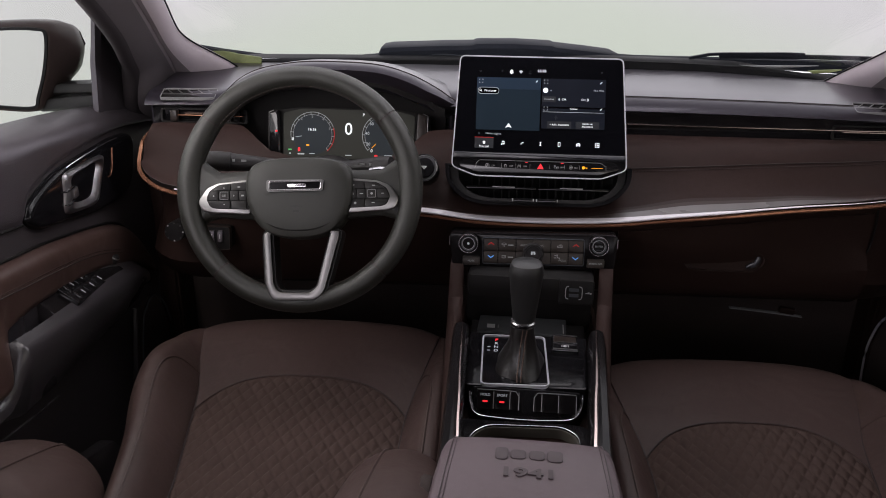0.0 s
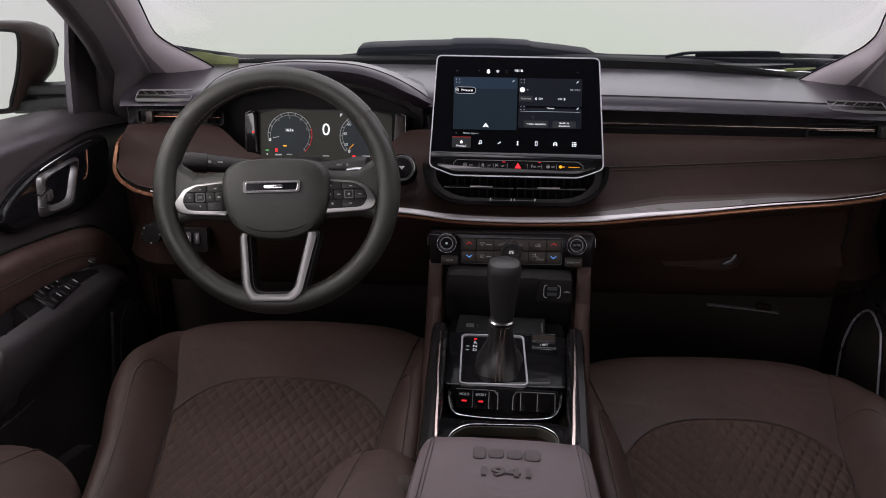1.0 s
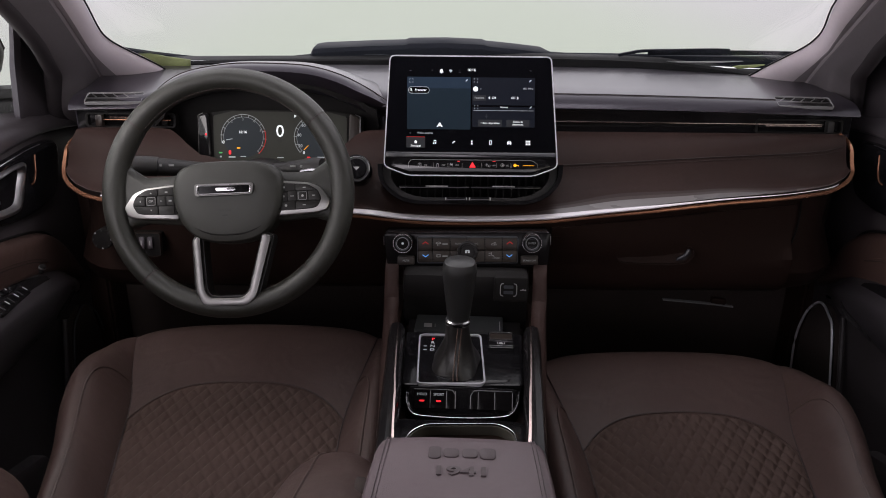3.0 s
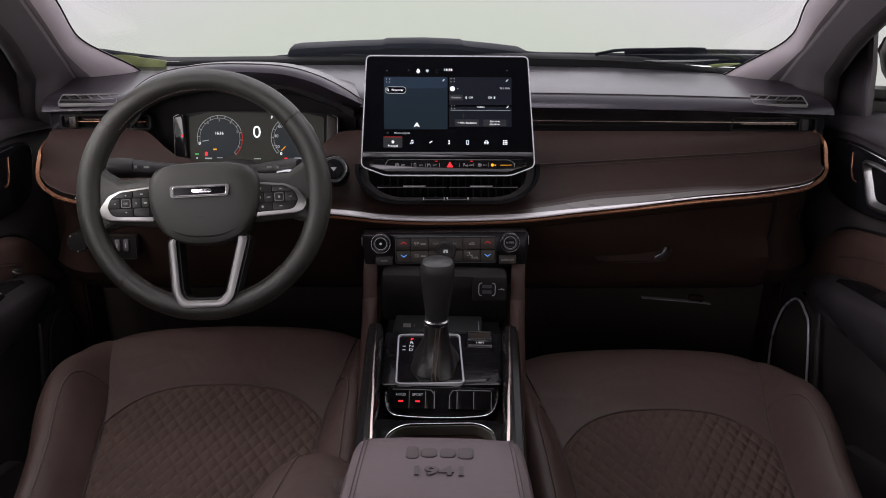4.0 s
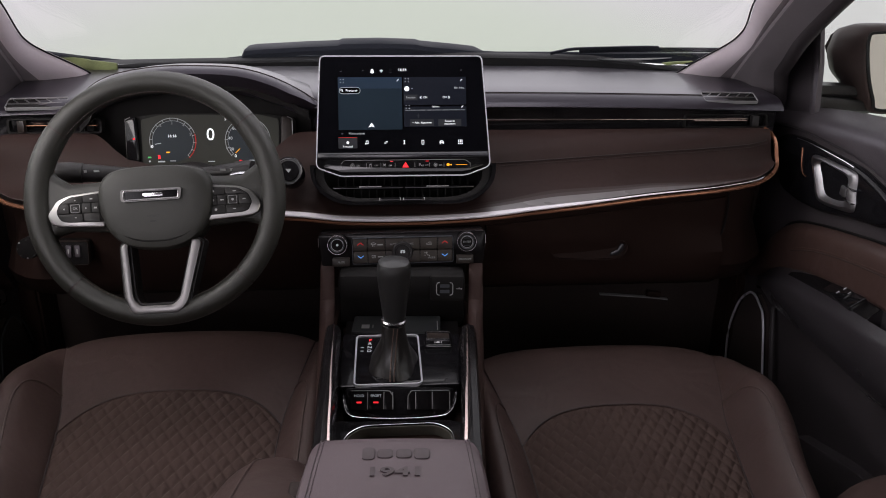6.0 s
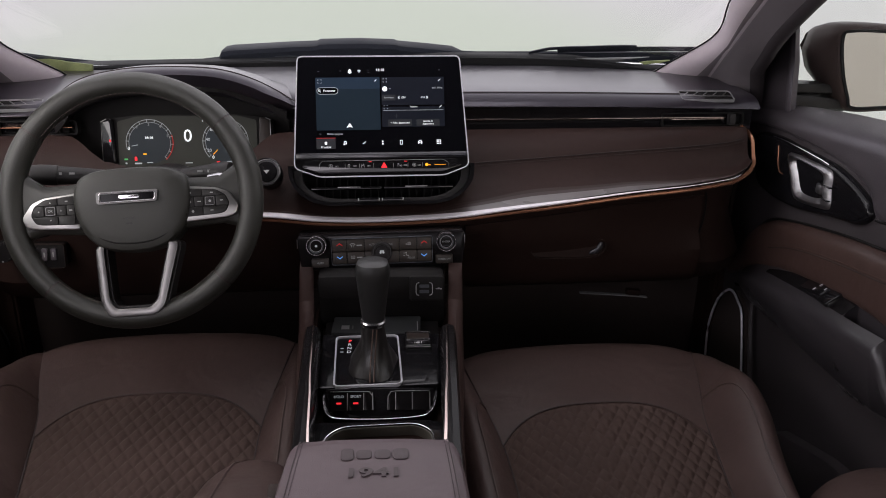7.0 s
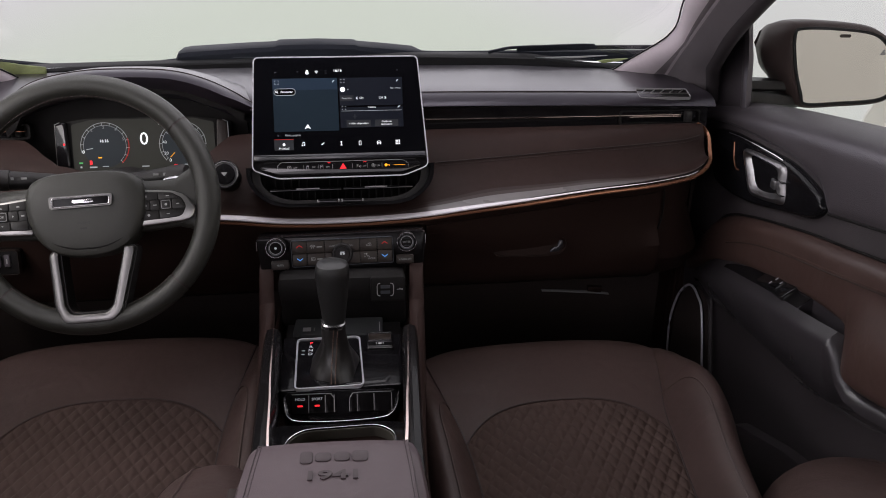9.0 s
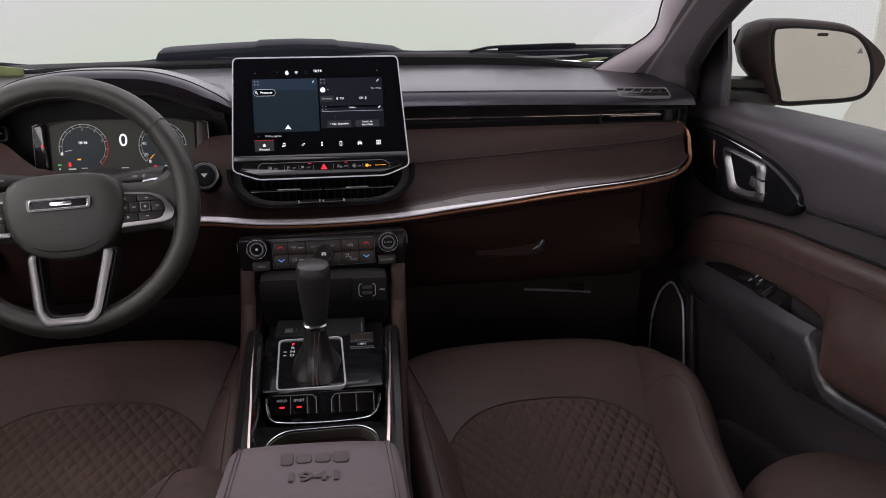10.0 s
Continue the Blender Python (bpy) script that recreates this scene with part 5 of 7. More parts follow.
for sx, u in ((-1, -0.1052), (1, 0.0986)):
    km = cm @ Matrix.Translation((u, 0.0158, 0.0))
    kn = part("knob", turned([(0.0150, -0.002), (0.0150, 0.016), (0.0138, 0.019), (0.0115, 0.0195), (0.0102, 0.0165), (0.001, 0.0165)], km, 32), KNOBTOP, CP, "round black knob")
    part("knob_ring", turned([(0.0152, 0.0135), (0.0156, 0.0155), (0.0152, 0.0175), (0.0147, 0.0175), (0.0147, 0.0135)], km, 32), BRIGHT, kn, "chrome ring")
    part("grip_ring", turned([(0.0137, 0.0150), (0.0137, 0.0194), (0.0131, 0.0199), (0.0126, 0.0194), (0.0126, 0.0150)], km, 32), GLOSS, kn, "glossy grip ring")
    part("inner_ring", turned([(0.0098, 0.0160), (0.0098, 0.0172), (0.0090, 0.0172), (0.0090, 0.0160)], km, 32), CHROME, kn, "fine inner ring")
    part("knob_edge", turned([(0.0112, 0.0150), (0.0114, 0.0200), (0.0106, 0.0200), (0.0104, 0.0150)], km, 32), COWL, kn)
    part("side_key", prism(rrect(0.0272, 0.0138, 0.0015, u + 0.0044 if sx < 0 else u - 0.0029, -0.0141, 2), -0.002, 0.006, cm, 0.001), KEYCAP, CP)
    if sx < 0:
        icon("power_mark", [disc(0.5, 0, 0, 10)], u, 0.0158, 0.0040, G_GREY, CP, cm, 0.0172)
        writing("lettering", "MUTE", 0.0042, cm @ Matrix.Translation((u + 0.0044, -0.0141, 0.0064)), G_SOFT, CP, 0.0001)
    else:
        writing("lettering", "ENTER", 0.0042, cm @ Matrix.Translation((u, 0.0158, 0.0168)), G_SOFT, CP, 0.0001)
        bars("print", cm, [(u, 0.0218, 0.010, 0.0014), (u, 0.0098, 0.010, 0.0014)], G_DIM, CP, 0.0170)
        writing("lettering", "SCREEN OFF", 0.0036, cm @ Matrix.Translation((u - 0.0029, -0.0141, 0.0064)), G_SOFT, CP, 0.0001)
km = cm @ Matrix.Translation((-0.0030, 0.0010, 0.0))
part("fan_dial", turned([(0.0165, 0.0), (0.0165, 0.010), (0.0150, 0.0125), (0.0125, 0.0125), (0.0115, 0.0095), (0.001, 0.0095)], km, 32), BLACK, CP, "round fan dial")
icon("fan_mark", [box2(0, 0.3, 1.8, 0.5), disc(0.5, 0.6, -0.4, 8), disc(0.5, -0.6, -0.4, 8)], -0.0030, 0.0020, 0.0036, G_GREY, CP, cm, 0.0102)
settle(CP)

# ---- centre console ----
CON = pose(-0.008, 1.25, 0, 0, 0, -3)


def C(x, y, z):
    """From the console's own plan (y from its front end) to the car."""
    return CON @ V((x, y, z))


CC = thing("centre_console", "piano black centre console with brown leather sides and bright rails", "console", tuple(C(0, -0.2, 0.02)))
rings = []
for y, w, zt in ((0.10, 0.118, 0.395), (0.02, 0.118, 0.395), (-0.08, 0.115, 0.400), (-0.18, 0.110, 0.405), (-0.30, 0.104, 0.405), (-0.40, 0.100, 0.405), (-0.47, 0.098, 0.405), (-0.55, 0.097, 0.42), (-0.85, 0.10, 0.42)):
    rings.append([C(a, y, b) for a, b in ((-w, 0.02), (-w, zt - 0.06), (-w + 0.003, zt - 0.01), (-w + 0.010, zt - 0.002), (-w + 0.018, zt - 0.025), (w - 0.018, zt - 0.025), (w - 0.010, zt - 0.002), (w - 0.003, zt - 0.01), (w, zt - 0.06), (w, 0.02))])
part("side_body", loft(rings), LOWER, CC, "dark brown console sides")
for sx in (-1, 1):
    rings = []
    post = ((0.004, 0.512, 0.010, 0.030), (-0.012, 0.500, 0.011, 0.028), (-0.040, 0.465, 0.0115, 0.026), (-0.075, 0.430, 0.012, 0.027), (-0.14, 0.402, 0.012, 0.028), (-0.22, 0.392, 0.009, 0.024), (-0.30, 0.388, 0.007, 0.024), (-0.46, 0.386, 0.007, 0.024))
    for q0, q1 in zip(smooth_line([q[:3] for q in post], 5), smooth_line([(q[3], 0, 0) for q in post], 5)):
        y, z, w, h = q0.x, q0.y, q0.z, q1.x
        xc = sx * (0.1185 - 0.016 * min(1, -y / 0.40))
        bend = min(1, max(0, (z - 0.415) / 0.06))
        rings.append([C(xc + w * math.cos(q * math.tau / 12), y + 0.5 * h * bend * math.sin(q * math.tau / 12), z + h * (1 - 0.7 * bend) * math.sin(q * math.tau / 12)) for q in range(12)])
    part("leather_post", loft(rings), LEATHER, CC, "brown leather-covered side post")
    rings = []
    for y, z, k in ((-0.108, 0.415, 0.5), (-0.110, 0.445, 0.9), (-0.122, 0.462, 1.0), (-0.16, 0.467, 1.0), (-0.28, 0.462, 1.0), (-0.40, 0.455, 1.0), (-0.52, 0.448, 1.0)):
        xc = sx * (0.1015 - 0.010 * min(1, max(0, (-y - 0.1) / 0.30)))
        w = 0.0115 * k
        rings.append([C(xc + a * w, y, z + b) for a, b in ((-1, -0.07), (-1, -0.012), (-0.7, -0.003), (0, 0.0), (0.7, -0.003), (1, -0.012), (1, -0.07))])
    part("rail", loft(rings), DARK, CC, "piano black side rail")
    # Rose line along the inner edge, drawn as the rail's highlight.
    path = smooth_line([C(sx * x, y, z + 0.0008) for x, y, z in ((0.0985, -0.128, 0.462), (0.0965, -0.16, 0.467), (0.0915, -0.26, 0.4625), (0.0876, -0.31, 0.460), (0.084, -0.375, 0.4565), (0.081, -0.42, 0.454), (0.078, -0.52, 0.448))], 4)
    part("rail_highlight", sweep(path, [(0.0011, 0.001), (0.0011, -0.001), (-0.0011, -0.001), (-0.0011, 0.001)], up=(0, 0, 1), scales=[0.6 + (0.8 if sx < 0 else 1.1) * min(1, k / 20) for k in range(len(path))]), ROSE, CC, "rose line painted as the rail's highlight")
# gear deck
deck = rounded([(-0.091, -0.070), (0.091, -0.070), (0.086, -0.219), (-0.086, -0.226)], 0.006)
part("deck", prism(deck, 0.36, 0.4185, CON, 0.003), DECK, CC, "piano black gear deck")
go = rounded([(-0.0700, -0.082), (0.0265, -0.078), (0.0325, -0.2220), (-0.0650, -0.2270)], 0.010)
gi = grow(go, -0.0035)
part("gate_frame", frame_ring(go, grow(go, -0.0024), 0.415, 0.4215, CON), FRAME, CC, "chrome gear gate frame")
part("gate_plate", prism(gi, 0.414, 0.4192, CON), DECK, CC, "black gate plate")
for k, (ch, g) in enumerate((("P", G_RED), ("R", G_GREY), ("N", G_GREY), ("D", G_GREY))):
    writing("lettering", ch, 0.0095, CON @ pose(-0.0475, -0.0955 - 0.0108 * k, 0.4198), g, CC, 0.0001, 0.0001)
for k, g in ((2, G_GREY), (3, G_GREY)):
    part("shift_mark", prism(rrect(0.005, 0.0012, 0.0004, -0.0585, -0.0955 - 0.0108 * k, 1), 0.419, 0.4199, CON), g, CC)
# parking brake switch
pb = CON @ Matrix.Translation((0.0565, -0.0990, 0.4185))
part("brake_switch", prism(rrect(0.040, 0.050, 0.003), -0.002, 0.006, pb, 0.002), GLOSS, CC, "parking brake switch")
part("brake_switch_top", prism(rrect(0.036, 0.003, 0.001, 0, 0.020), 0.005, 0.0075, pb), BRIGHT, CC)
part("brake_switch_pad", prism(rrect(0.034, 0.018, 0.002, 0, 0.008), 0.005, 0.0072, pb, 0.001), PANEL, CC)
for v in (0.0185, -0.0035):
    part("brake_switch_edge", prism(rrect(0.036, 0.0014, 0.0005, 0, v), 0.005, 0.0076, pb), BRIGHT, CC)
part("brake_switch_edge", prism(rrect(0.036, 0.002, 0.0008, 0, -0.021), 0.005, 0.0072, pb), CHROME, CC)
icon("brake_mark", [disc(0.7, 0, 0, 12), box2(-1.1, 0, 0.3, 1.2), box2(1.1, 0, 0.3, 1.2)], 0.0, -0.012, 0.0045, PRINT, CC, pb, 0.0064)
# charging tray in front of the deck
part("tray_floor", prism(rounded([(-0.093, 0.02), (0.093, 0.02), (0.091, -0.068), (-0.091, -0.068)], 0.004), 0.36, 0.392, CON), BLACK, CC, "dark open tray")
part("charging_mat", prism(rounded([(-0.080, 0.030), (0.064, 0.030), (0.062, -0.026), (-0.082, -0.026)], 0.004), 0.392, 0.397, CON, 0.001), CARD, CC, "grey phone charging mat")
icon("mat_label", [box2(0, 0, 2, 2)], -0.060, -0.008, 0.0065, WHITE, CC, CON, 0.3975)
icon("mat_mark", [box2(0, 0, 0.4, 2)], -0.048, -0.008, 0.0055, PRINT, CC, CON, 0.3975)
part("mat_edge", prism(rrect(0.0015, 0.030, 0.0005, 0.058, -0.006), 0.3965, 0.3985, CON), WHITE, CC, "white edge light")
# sockets on the tray's rear wall
um = CON @ pose(0.0715, -0.046, 0.484) @ pose(0, 0, 0, 84)
part("tray_wall", block(0.210, 0.02, 0.16, CON @ pose(0, 0.050, 0.44), 0.006), SHROUD, CC, "dark wall behind the tray")
part("socket_fascia", block(0.200, 0.045, 0.043, CON @ pose(0, -0.0195, 0.4835), 0.014), SHROUD, CC, "dark fascia round the sockets")
part("socket_plate", prism(rrect(0.054, 0.040, 0.004), -0.070, 0.0, um, 0.002), SHROUD, CC, "socket plate")
for e in (-1, 1):
    part("socket_bracket", sweep([um @ V((-0.004 + e * a, b, 0.001)) for a, b in ((0.008, 0.0105), (0.0115, 0.0095), (0.0128, 0.006), (0.0128, -0.006), (0.0115, -0.0095), (0.008, -0.0105))], 0.0007, up=(0, 1, 0)), PRINT, CC, "pale bracket round the sockets")
for v in (0.0045, -0.0045):
    part("socket", prism(rrect(0.015, 0.005, 0.001, -0.004, v, 2), -0.001, 0.0012, um), COWL, CC)
icon("socket_mark", [box2(0, 0, 2.4, 0.3), disc(0.4, 1.2, 0, 8), box2(0.2, 0.4, 0.8, 0.3)], 0.018, 0.0, 0.0034, PRINT, CC, um, 0.0008)
# switch bar behind the gate
bmx = CON @ pose(0, -0.240, 0.402) @ pose(0, 0, 0, 52)
bar = rounded([(-0.078, 0.020), (0.078, 0.020), (0.072, -0.022), (0.060, -0.029), (-0.060, -0.029), (-0.072, -0.022)], 0.008)
part("switch_bar", prism(bar, -0.008, 0.002, bmx, 0.002), GLOSS, CC, "piano black switch bar")
edge = smooth_line([C(*p) for p in ((-0.081, -0.180, 0.4165), (-0.079, -0.225, 0.409), (-0.0765, -0.248, 0.402), (-0.069, -0.2645, 0.3985), (-0.052, -0.2715, 0.398), (0.0, -0.2740, 0.398), (0.052, -0.2690, 0.398), (0.069, -0.2590, 0.3985), (0.0770, -0.240, 0.402), (0.0795, -0.215, 0.409), (0.0815, -0.165, 0.4175))], 6)
part("bar_edge", sweep(edge, 0.0010), BRIGHT, CC, "bright curved edge")
rings = []
for i, p in enumerate(edge):
    out = V((0, 0, 0)) if i in (0, len(edge) - 1) else (edge[i + 1] - edge[i - 1]).cross(V((0, 0, -1))).normalized()
    rings.append([p - out * 0.001, p + out * 0.0035 - V((0, 0, 0.0008)), p + out * 0.004 - V((0, 0, 0.03)), p - out * 0.002 - V((0, 0, 0.03))])
part("bar_lip", loft(rings), GLOSS, CC, "glossy raised lip round the switches")
for u, w in ((-0.0563, 0.0230), (-0.0330, 0.0215), (-0.0158, 0.0115), (0.0170, 0.0095), (0.0338, 0.0220), (0.0575, 0.0235)):
    part("switch", prism(rrect(w, 0.026, 0.002, u, 0.002, 2), 0.001, 0.0042, bmx, 0.001), DARK, CC)
    part("switch_gap", prism(rrect(0.0010, 0.024, 0.0004, u + w / 2 + 0.0002, 0.002, 1), 0.001, 0.0044, bmx), SILVER, CC, "fine bright joint")
for u0, u1 in ((-0.068, -0.0215), (0.022, 0.069)):
    part("switch_rim", prism(rrect(u1 - u0, 0.0009, 0.0004, (u0 + u1) / 2, 0.0158, 1), 0.001, 0.0046, bmx), SILVER, CC, "fine bright upper edge")
for e, u in ((-1, -0.0150), (1, 0.0170)):
    part("switch_chamfer", sweep([bmx @ V((u + e * a, b, 0.0044)) for a, b in ((0.006, 0.0155), (-0.001, 0.0150), (-0.0055, 0.0085), (-0.0058, -0.010))], 0.0006, up=(0, 0, 1)), SILVER, CC, "bent bright edge")
for text, u in (("HOLD", -0.0563), ("SPORT", -0.0330)):
    writing("lettering", text, 0.0050, bmx @ Matrix.Translation((u, 0.0085, 0.0045)), G_GREY, CC, 0.0001)
    part("switch_lamp", prism(rrect(0.0070, 0.0022, 0.0008, u, -0.0005, 2), 0.004, 0.0050, bmx), G_RED, CC, "red lit lamp")
rings = []
for q in smooth_line([(-0.073, -0.198, 0.409), (-0.068, -0.217, 0.414), (-0.038, -0.2215, 0.4165), (0.030, -0.2150, 0.4175), (0.066, -0.2085, 0.4165), (0.072, -0.190, 0.411)], 6):
    rings.append([C(q.x, q.y + a, q.z + b) for a, b in ((0.010, -0.006), (0.008, 0.0005), (0.003, 0.0030), (-0.004, 0.0015), (-0.010, -0.0055), (-0.004, -0.010))])
part("bar_hood", loft(rings), DECK, CC, "glossy curved ridge above the switches")
# cup holder
ci = rounded([(-0.050, -0.2890), (0.050, -0.2830), (0.070, -0.300), (0.078, -0.39), (-0.078, -0.39), (-0.070, -0.310)], 0.014)
co = rounded([(-0.062, -0.2780), (0.062, -0.2740), (0.086, -0.280), (0.088, -0.42), (-0.088, -0.42), (-0.086, -0.275)], 0.012)
part("cup_holder_rim", frame_ring(co, ci, 0.34, 0.396, CON), GLOSS, CC, "glossy black cup holder rim")
part("cup_holder_edge", sweep([CON @ V((x, y, 0.3965)) for x, y in grow(ci, 0.001)], 0.0008, closed=True), BRIGHT, CC, "fine bright line")
# Lighter ring inside the black rim paints the wall as lit.
part("cup_wall_lit", frame_ring(grow(ci, 0.0005), grow(ci, -0.002), 0.32, 0.3945, CON), LINER, CC, "grey-brown cup wall, its lit tone put into the colour")
part("cup_holder_well", prism(ci, 0.30, 0.335, CON), PANEL, CC)
settle(CC)

# ---- gear lever ----
GL = thing("gear_lever", "black gear lever with leather knob and stitched gaiter", "gear lever", tuple(C(-0.012, -0.16, 0.42)))


def ring_at(cx, cy, cz, rx, ry, n=20, sq=2.6):
    out = []
    for q in range(n):
        a = q * math.tau / n
        ca, sa = math.cos(a), math.sin(a)
        k = (abs(ca) ** sq + abs(sa) ** sq) ** (-1 / sq)
        out.append(C(cx + rx * ca * k, cy + ry * sa * k, cz))
    return out


rings = []
rng = random.Random(4)
for k, (cz, cx, cy, rx, ry) in enumerate(((0.4195, -0.0105, -0.162, 0.034, 0.050), (0.428, -0.0105, -0.163, 0.0305, 0.0445), (0.440, -0.0100, -0.164, 0.0250, 0.0345), (0.453, -0.0095, -0.166, 0.0205, 0.0260), (0.466, -0.0090, -0.168, 0.0180, 0.0205), (0.480, -0.010, -0.169, 0.0172, 0.0178), (0.490, -0.0095, -0.170, 0.0165, 0.0165))):
    r = ring_at(cx, cy, cz, rx, ry, 56)
    c = C(cx, cy, cz)
    rings.append([c + (p - c) * (1 + (0.07 * math.sin(4 * i * math.tau / 56 + k * 0.9) + (0.045 * math.sin(7 * i * math.tau / 56 - k * 0.6) + 0.012 * math.sin(13 * i * math.tau / 56 + k * 1.1)) * (1 if 0 < k < 6 else 0.2))) for i, p in enumerate(r)])
ga = part("gaiter", loft(rings), GAITER, GL, "creased black leather gaiter")
sl = [C(cx + 0.002, cy - ry * 1.09, cz + 0.001) for cz, cx, cy, ry in ((0.422, -0.013, -0.162, 0.050), (0.429, -0.013, -0.163, 0.0455), (0.440, -0.012, -0.164, 0.0355), (0.453, -0.011, -0.166, 0.0270), (0.466, -0.010, -0.168, 0.0215), (0.480, -0.009, -0.169, 0.0190), (0.490, -0.008, -0.170, 0.0175))]
for dx in (-0.0028, 0.0028):
    stitches("gaiter_stitching", [p + V((dx, 0, 0)) for p in sl], STITCH, ga, 0.0055, 0.0046, 0.0009, "tan double stitching")
cl = part("collar", loft([ring_at(-0.0095, -0.170, z, r, r, 20, 2.2) for z, r in ((0.489, 0.0165), (0.490, 0.0178), (0.4945, 0.0178), (0.4965, 0.016))]), BRIGHT, GL, "chrome collar")
part("collar_mark", block(0.012, 0.002, 0.004, CON @ pose(-0.0095, -0.1875, 0.4925), 0.0005), GLOSS, cl)
rings = []
for z, rx, ry in ((0.4965, 0.0150, 0.0150), (0.502, 0.0165, 0.0165), (0.520, 0.0185, 0.0185), (0.540, 0.0210, 0.0205), (0.560, 0.0230, 0.0220), (0.570, 0.0238, 0.0228), (0.578, 0.0234, 0.0225), (0.5845, 0.0212, 0.020), (0.588, 0.015, 0.014), (0.589, 0.005, 0.005)):
    rings.append(ring_at(-0.0085, -0.170, z, rx, ry, 24, 2.5))
part("knob", loft(rings), KNOB, GL, "smooth dark leather knob")
settle(GL)

# ---- console armrest ----
AR = thing("console_armrest", "padded mauve-brown leather armrest lid with embossed numerals", "armrest", tuple(C(0, -0.65, 0.42)))
rings = []
for y, zt, w, th in ((-0.474, 0.488, 0.072, 0.030), (-0.476, 0.500, 0.080, 0.044), (-0.481, 0.510, 0.0855, 0.056), (-0.490, 0.5175, 0.0890, 0.064), (-0.506, 0.5225, 0.0920, 0.068), (-0.55, 0.5245, 0.0955, 0.070), (-0.60, 0.525, 0.098, 0.070), (-0.70, 0.525, 0.102, 0.070), (-0.86, 0.525, 0.106, 0.070)):
    prof = [(-1, -th), (-1, -0.030), (-0.985, -0.014), (-0.94, -0.005), (-0.85, -0.001), (-0.45, 0.0015), (0, 0.002), (0.45, 0.0015), (0.85, -0.001), (0.94, -0.005), (0.985, -0.014), (1, -0.030), (1, -th)]
    rings.append([C(a * w, y, zt + b) for a, b in prof])
ld = part("lid", loft(rings), ARM, AR, "soft leather lid")
for sx in (-1, 1):
    p = smooth_line([C(sx * (w * 0.86), y, zt + 0.0002) for y, zt, w in ((-0.481, 0.5085, 0.0855), (-0.490, 0.5162, 0.0890), (-0.506, 0.5215, 0.0920), (-0.60, 0.5243, 0.098), (-0.70, 0.5243, 0.102), (-0.85, 0.5243, 0.106))], 5)
    part("lid_seam", sweep(p, 0.0007), EMBOSS, ld)
    stitches("lid_stitching", [q + V((-sx * 0.004, 0, 0.0004)) for q in p], EMBOSS, ld, 0.006, 0.004, 0.0005)
part("box", block(0.165, 0.34, 0.05, CON @ pose(0, -0.69, 0.435), 0.008), BLACK, AR, "black storage box")
# Raised marks and numerals, darkened to paint the shade of their relief.
em = CON @ pose(0.001, -0.522, 0.5268, 3)
for u, w, h in ((-0.0275, 0.013, 0.019), (-0.0105, 0.016, 0.014), (0.0085, 0.016, 0.014), (0.0270, 0.016, 0.017)):
    part("embossed_mark", prism(rrect(w, h, 0.0045, u, -0.004, 5), -0.004, 0.0006, em, 0.0006), EMBOSS, ld, "plain pressed mark")
writing("embossed_numerals", "1941", 0.0185, CON @ pose(0.001, -0.5570, 0.5274, 0) @ Matrix.Diagonal((1.60, 1, 1, 1)), EMBOSS, ld, 0.0006, 0.0006, "pressed numerals 1941")
settle(AR)
HS = thing("seat_belt_buckle", "black plastic seat belt buckle beside the armrest", "buckle", tuple(C(-0.10, -0.56, 0.40)))
part("body", block(0.013, 0.045, 0.09, CON @ pose(-0.110, -0.515, 0.425, 8, 4, 0), 0.004), CARPET, HS)
settle(HS)

# ---- front seats ----


def seat_half(y, s=-1):
    """Half width of the seat's flat middle, y back from its front edge; s is the side, + towards the door."""
    if s > 0:
        return smooth_table(y, [(0.0, 0.205), (0.05, 0.207), (0.14, 0.190), (0.23, 0.166), (0.32, 0.153), (0.45, 0.137), (0.60, 0.128)])
    return smooth_table(y, [(0.0, 0.205), (0.05, 0.208), (0.14, 0.190), (0.23, 0.172), (0.32, 0.163), (0.60, 0.155)])


def seat_outer(y, s):
    if s < 0:
        return smooth_table(y, [(0.0, 0.222), (0.08, 0.232), (0.18, 0.238), (0.60, 0.236)])
    return smooth_table(y, [(0.0, 0.222), (0.05, 0.243), (0.10, 0.258), (0.18, 0.268), (0.28, 0.260), (0.40, 0.228), (0.60, 0.195)])


def seat_top(u, y):
    """Height of the cushion's middle."""
    z = 0.004 - 0.115 * max(0, y - 0.06) - 0.05 * max(0, 0.06 - y) ** 1.5
    if y < 0.05:
        z -= 0.060 * (1 - math.sqrt(max(0, 1 - ((0.05 - y) / 0.05) ** 2)))
    return z - 0.008 * (abs(u) / 0.19) ** 2 * (0.4 + min(1, y / 0.2)) + 0.004 * math.cos(u * 9)


def quilt_front(u):
    """Front edge of the quilted inset: a flat arch with rounded ends."""
    return 0.200 + 0.074 * (abs(u) / 0.168) ** 3.2


def front_edge(u):
    return 0.034 * (abs(u) / 0.205) ** 6


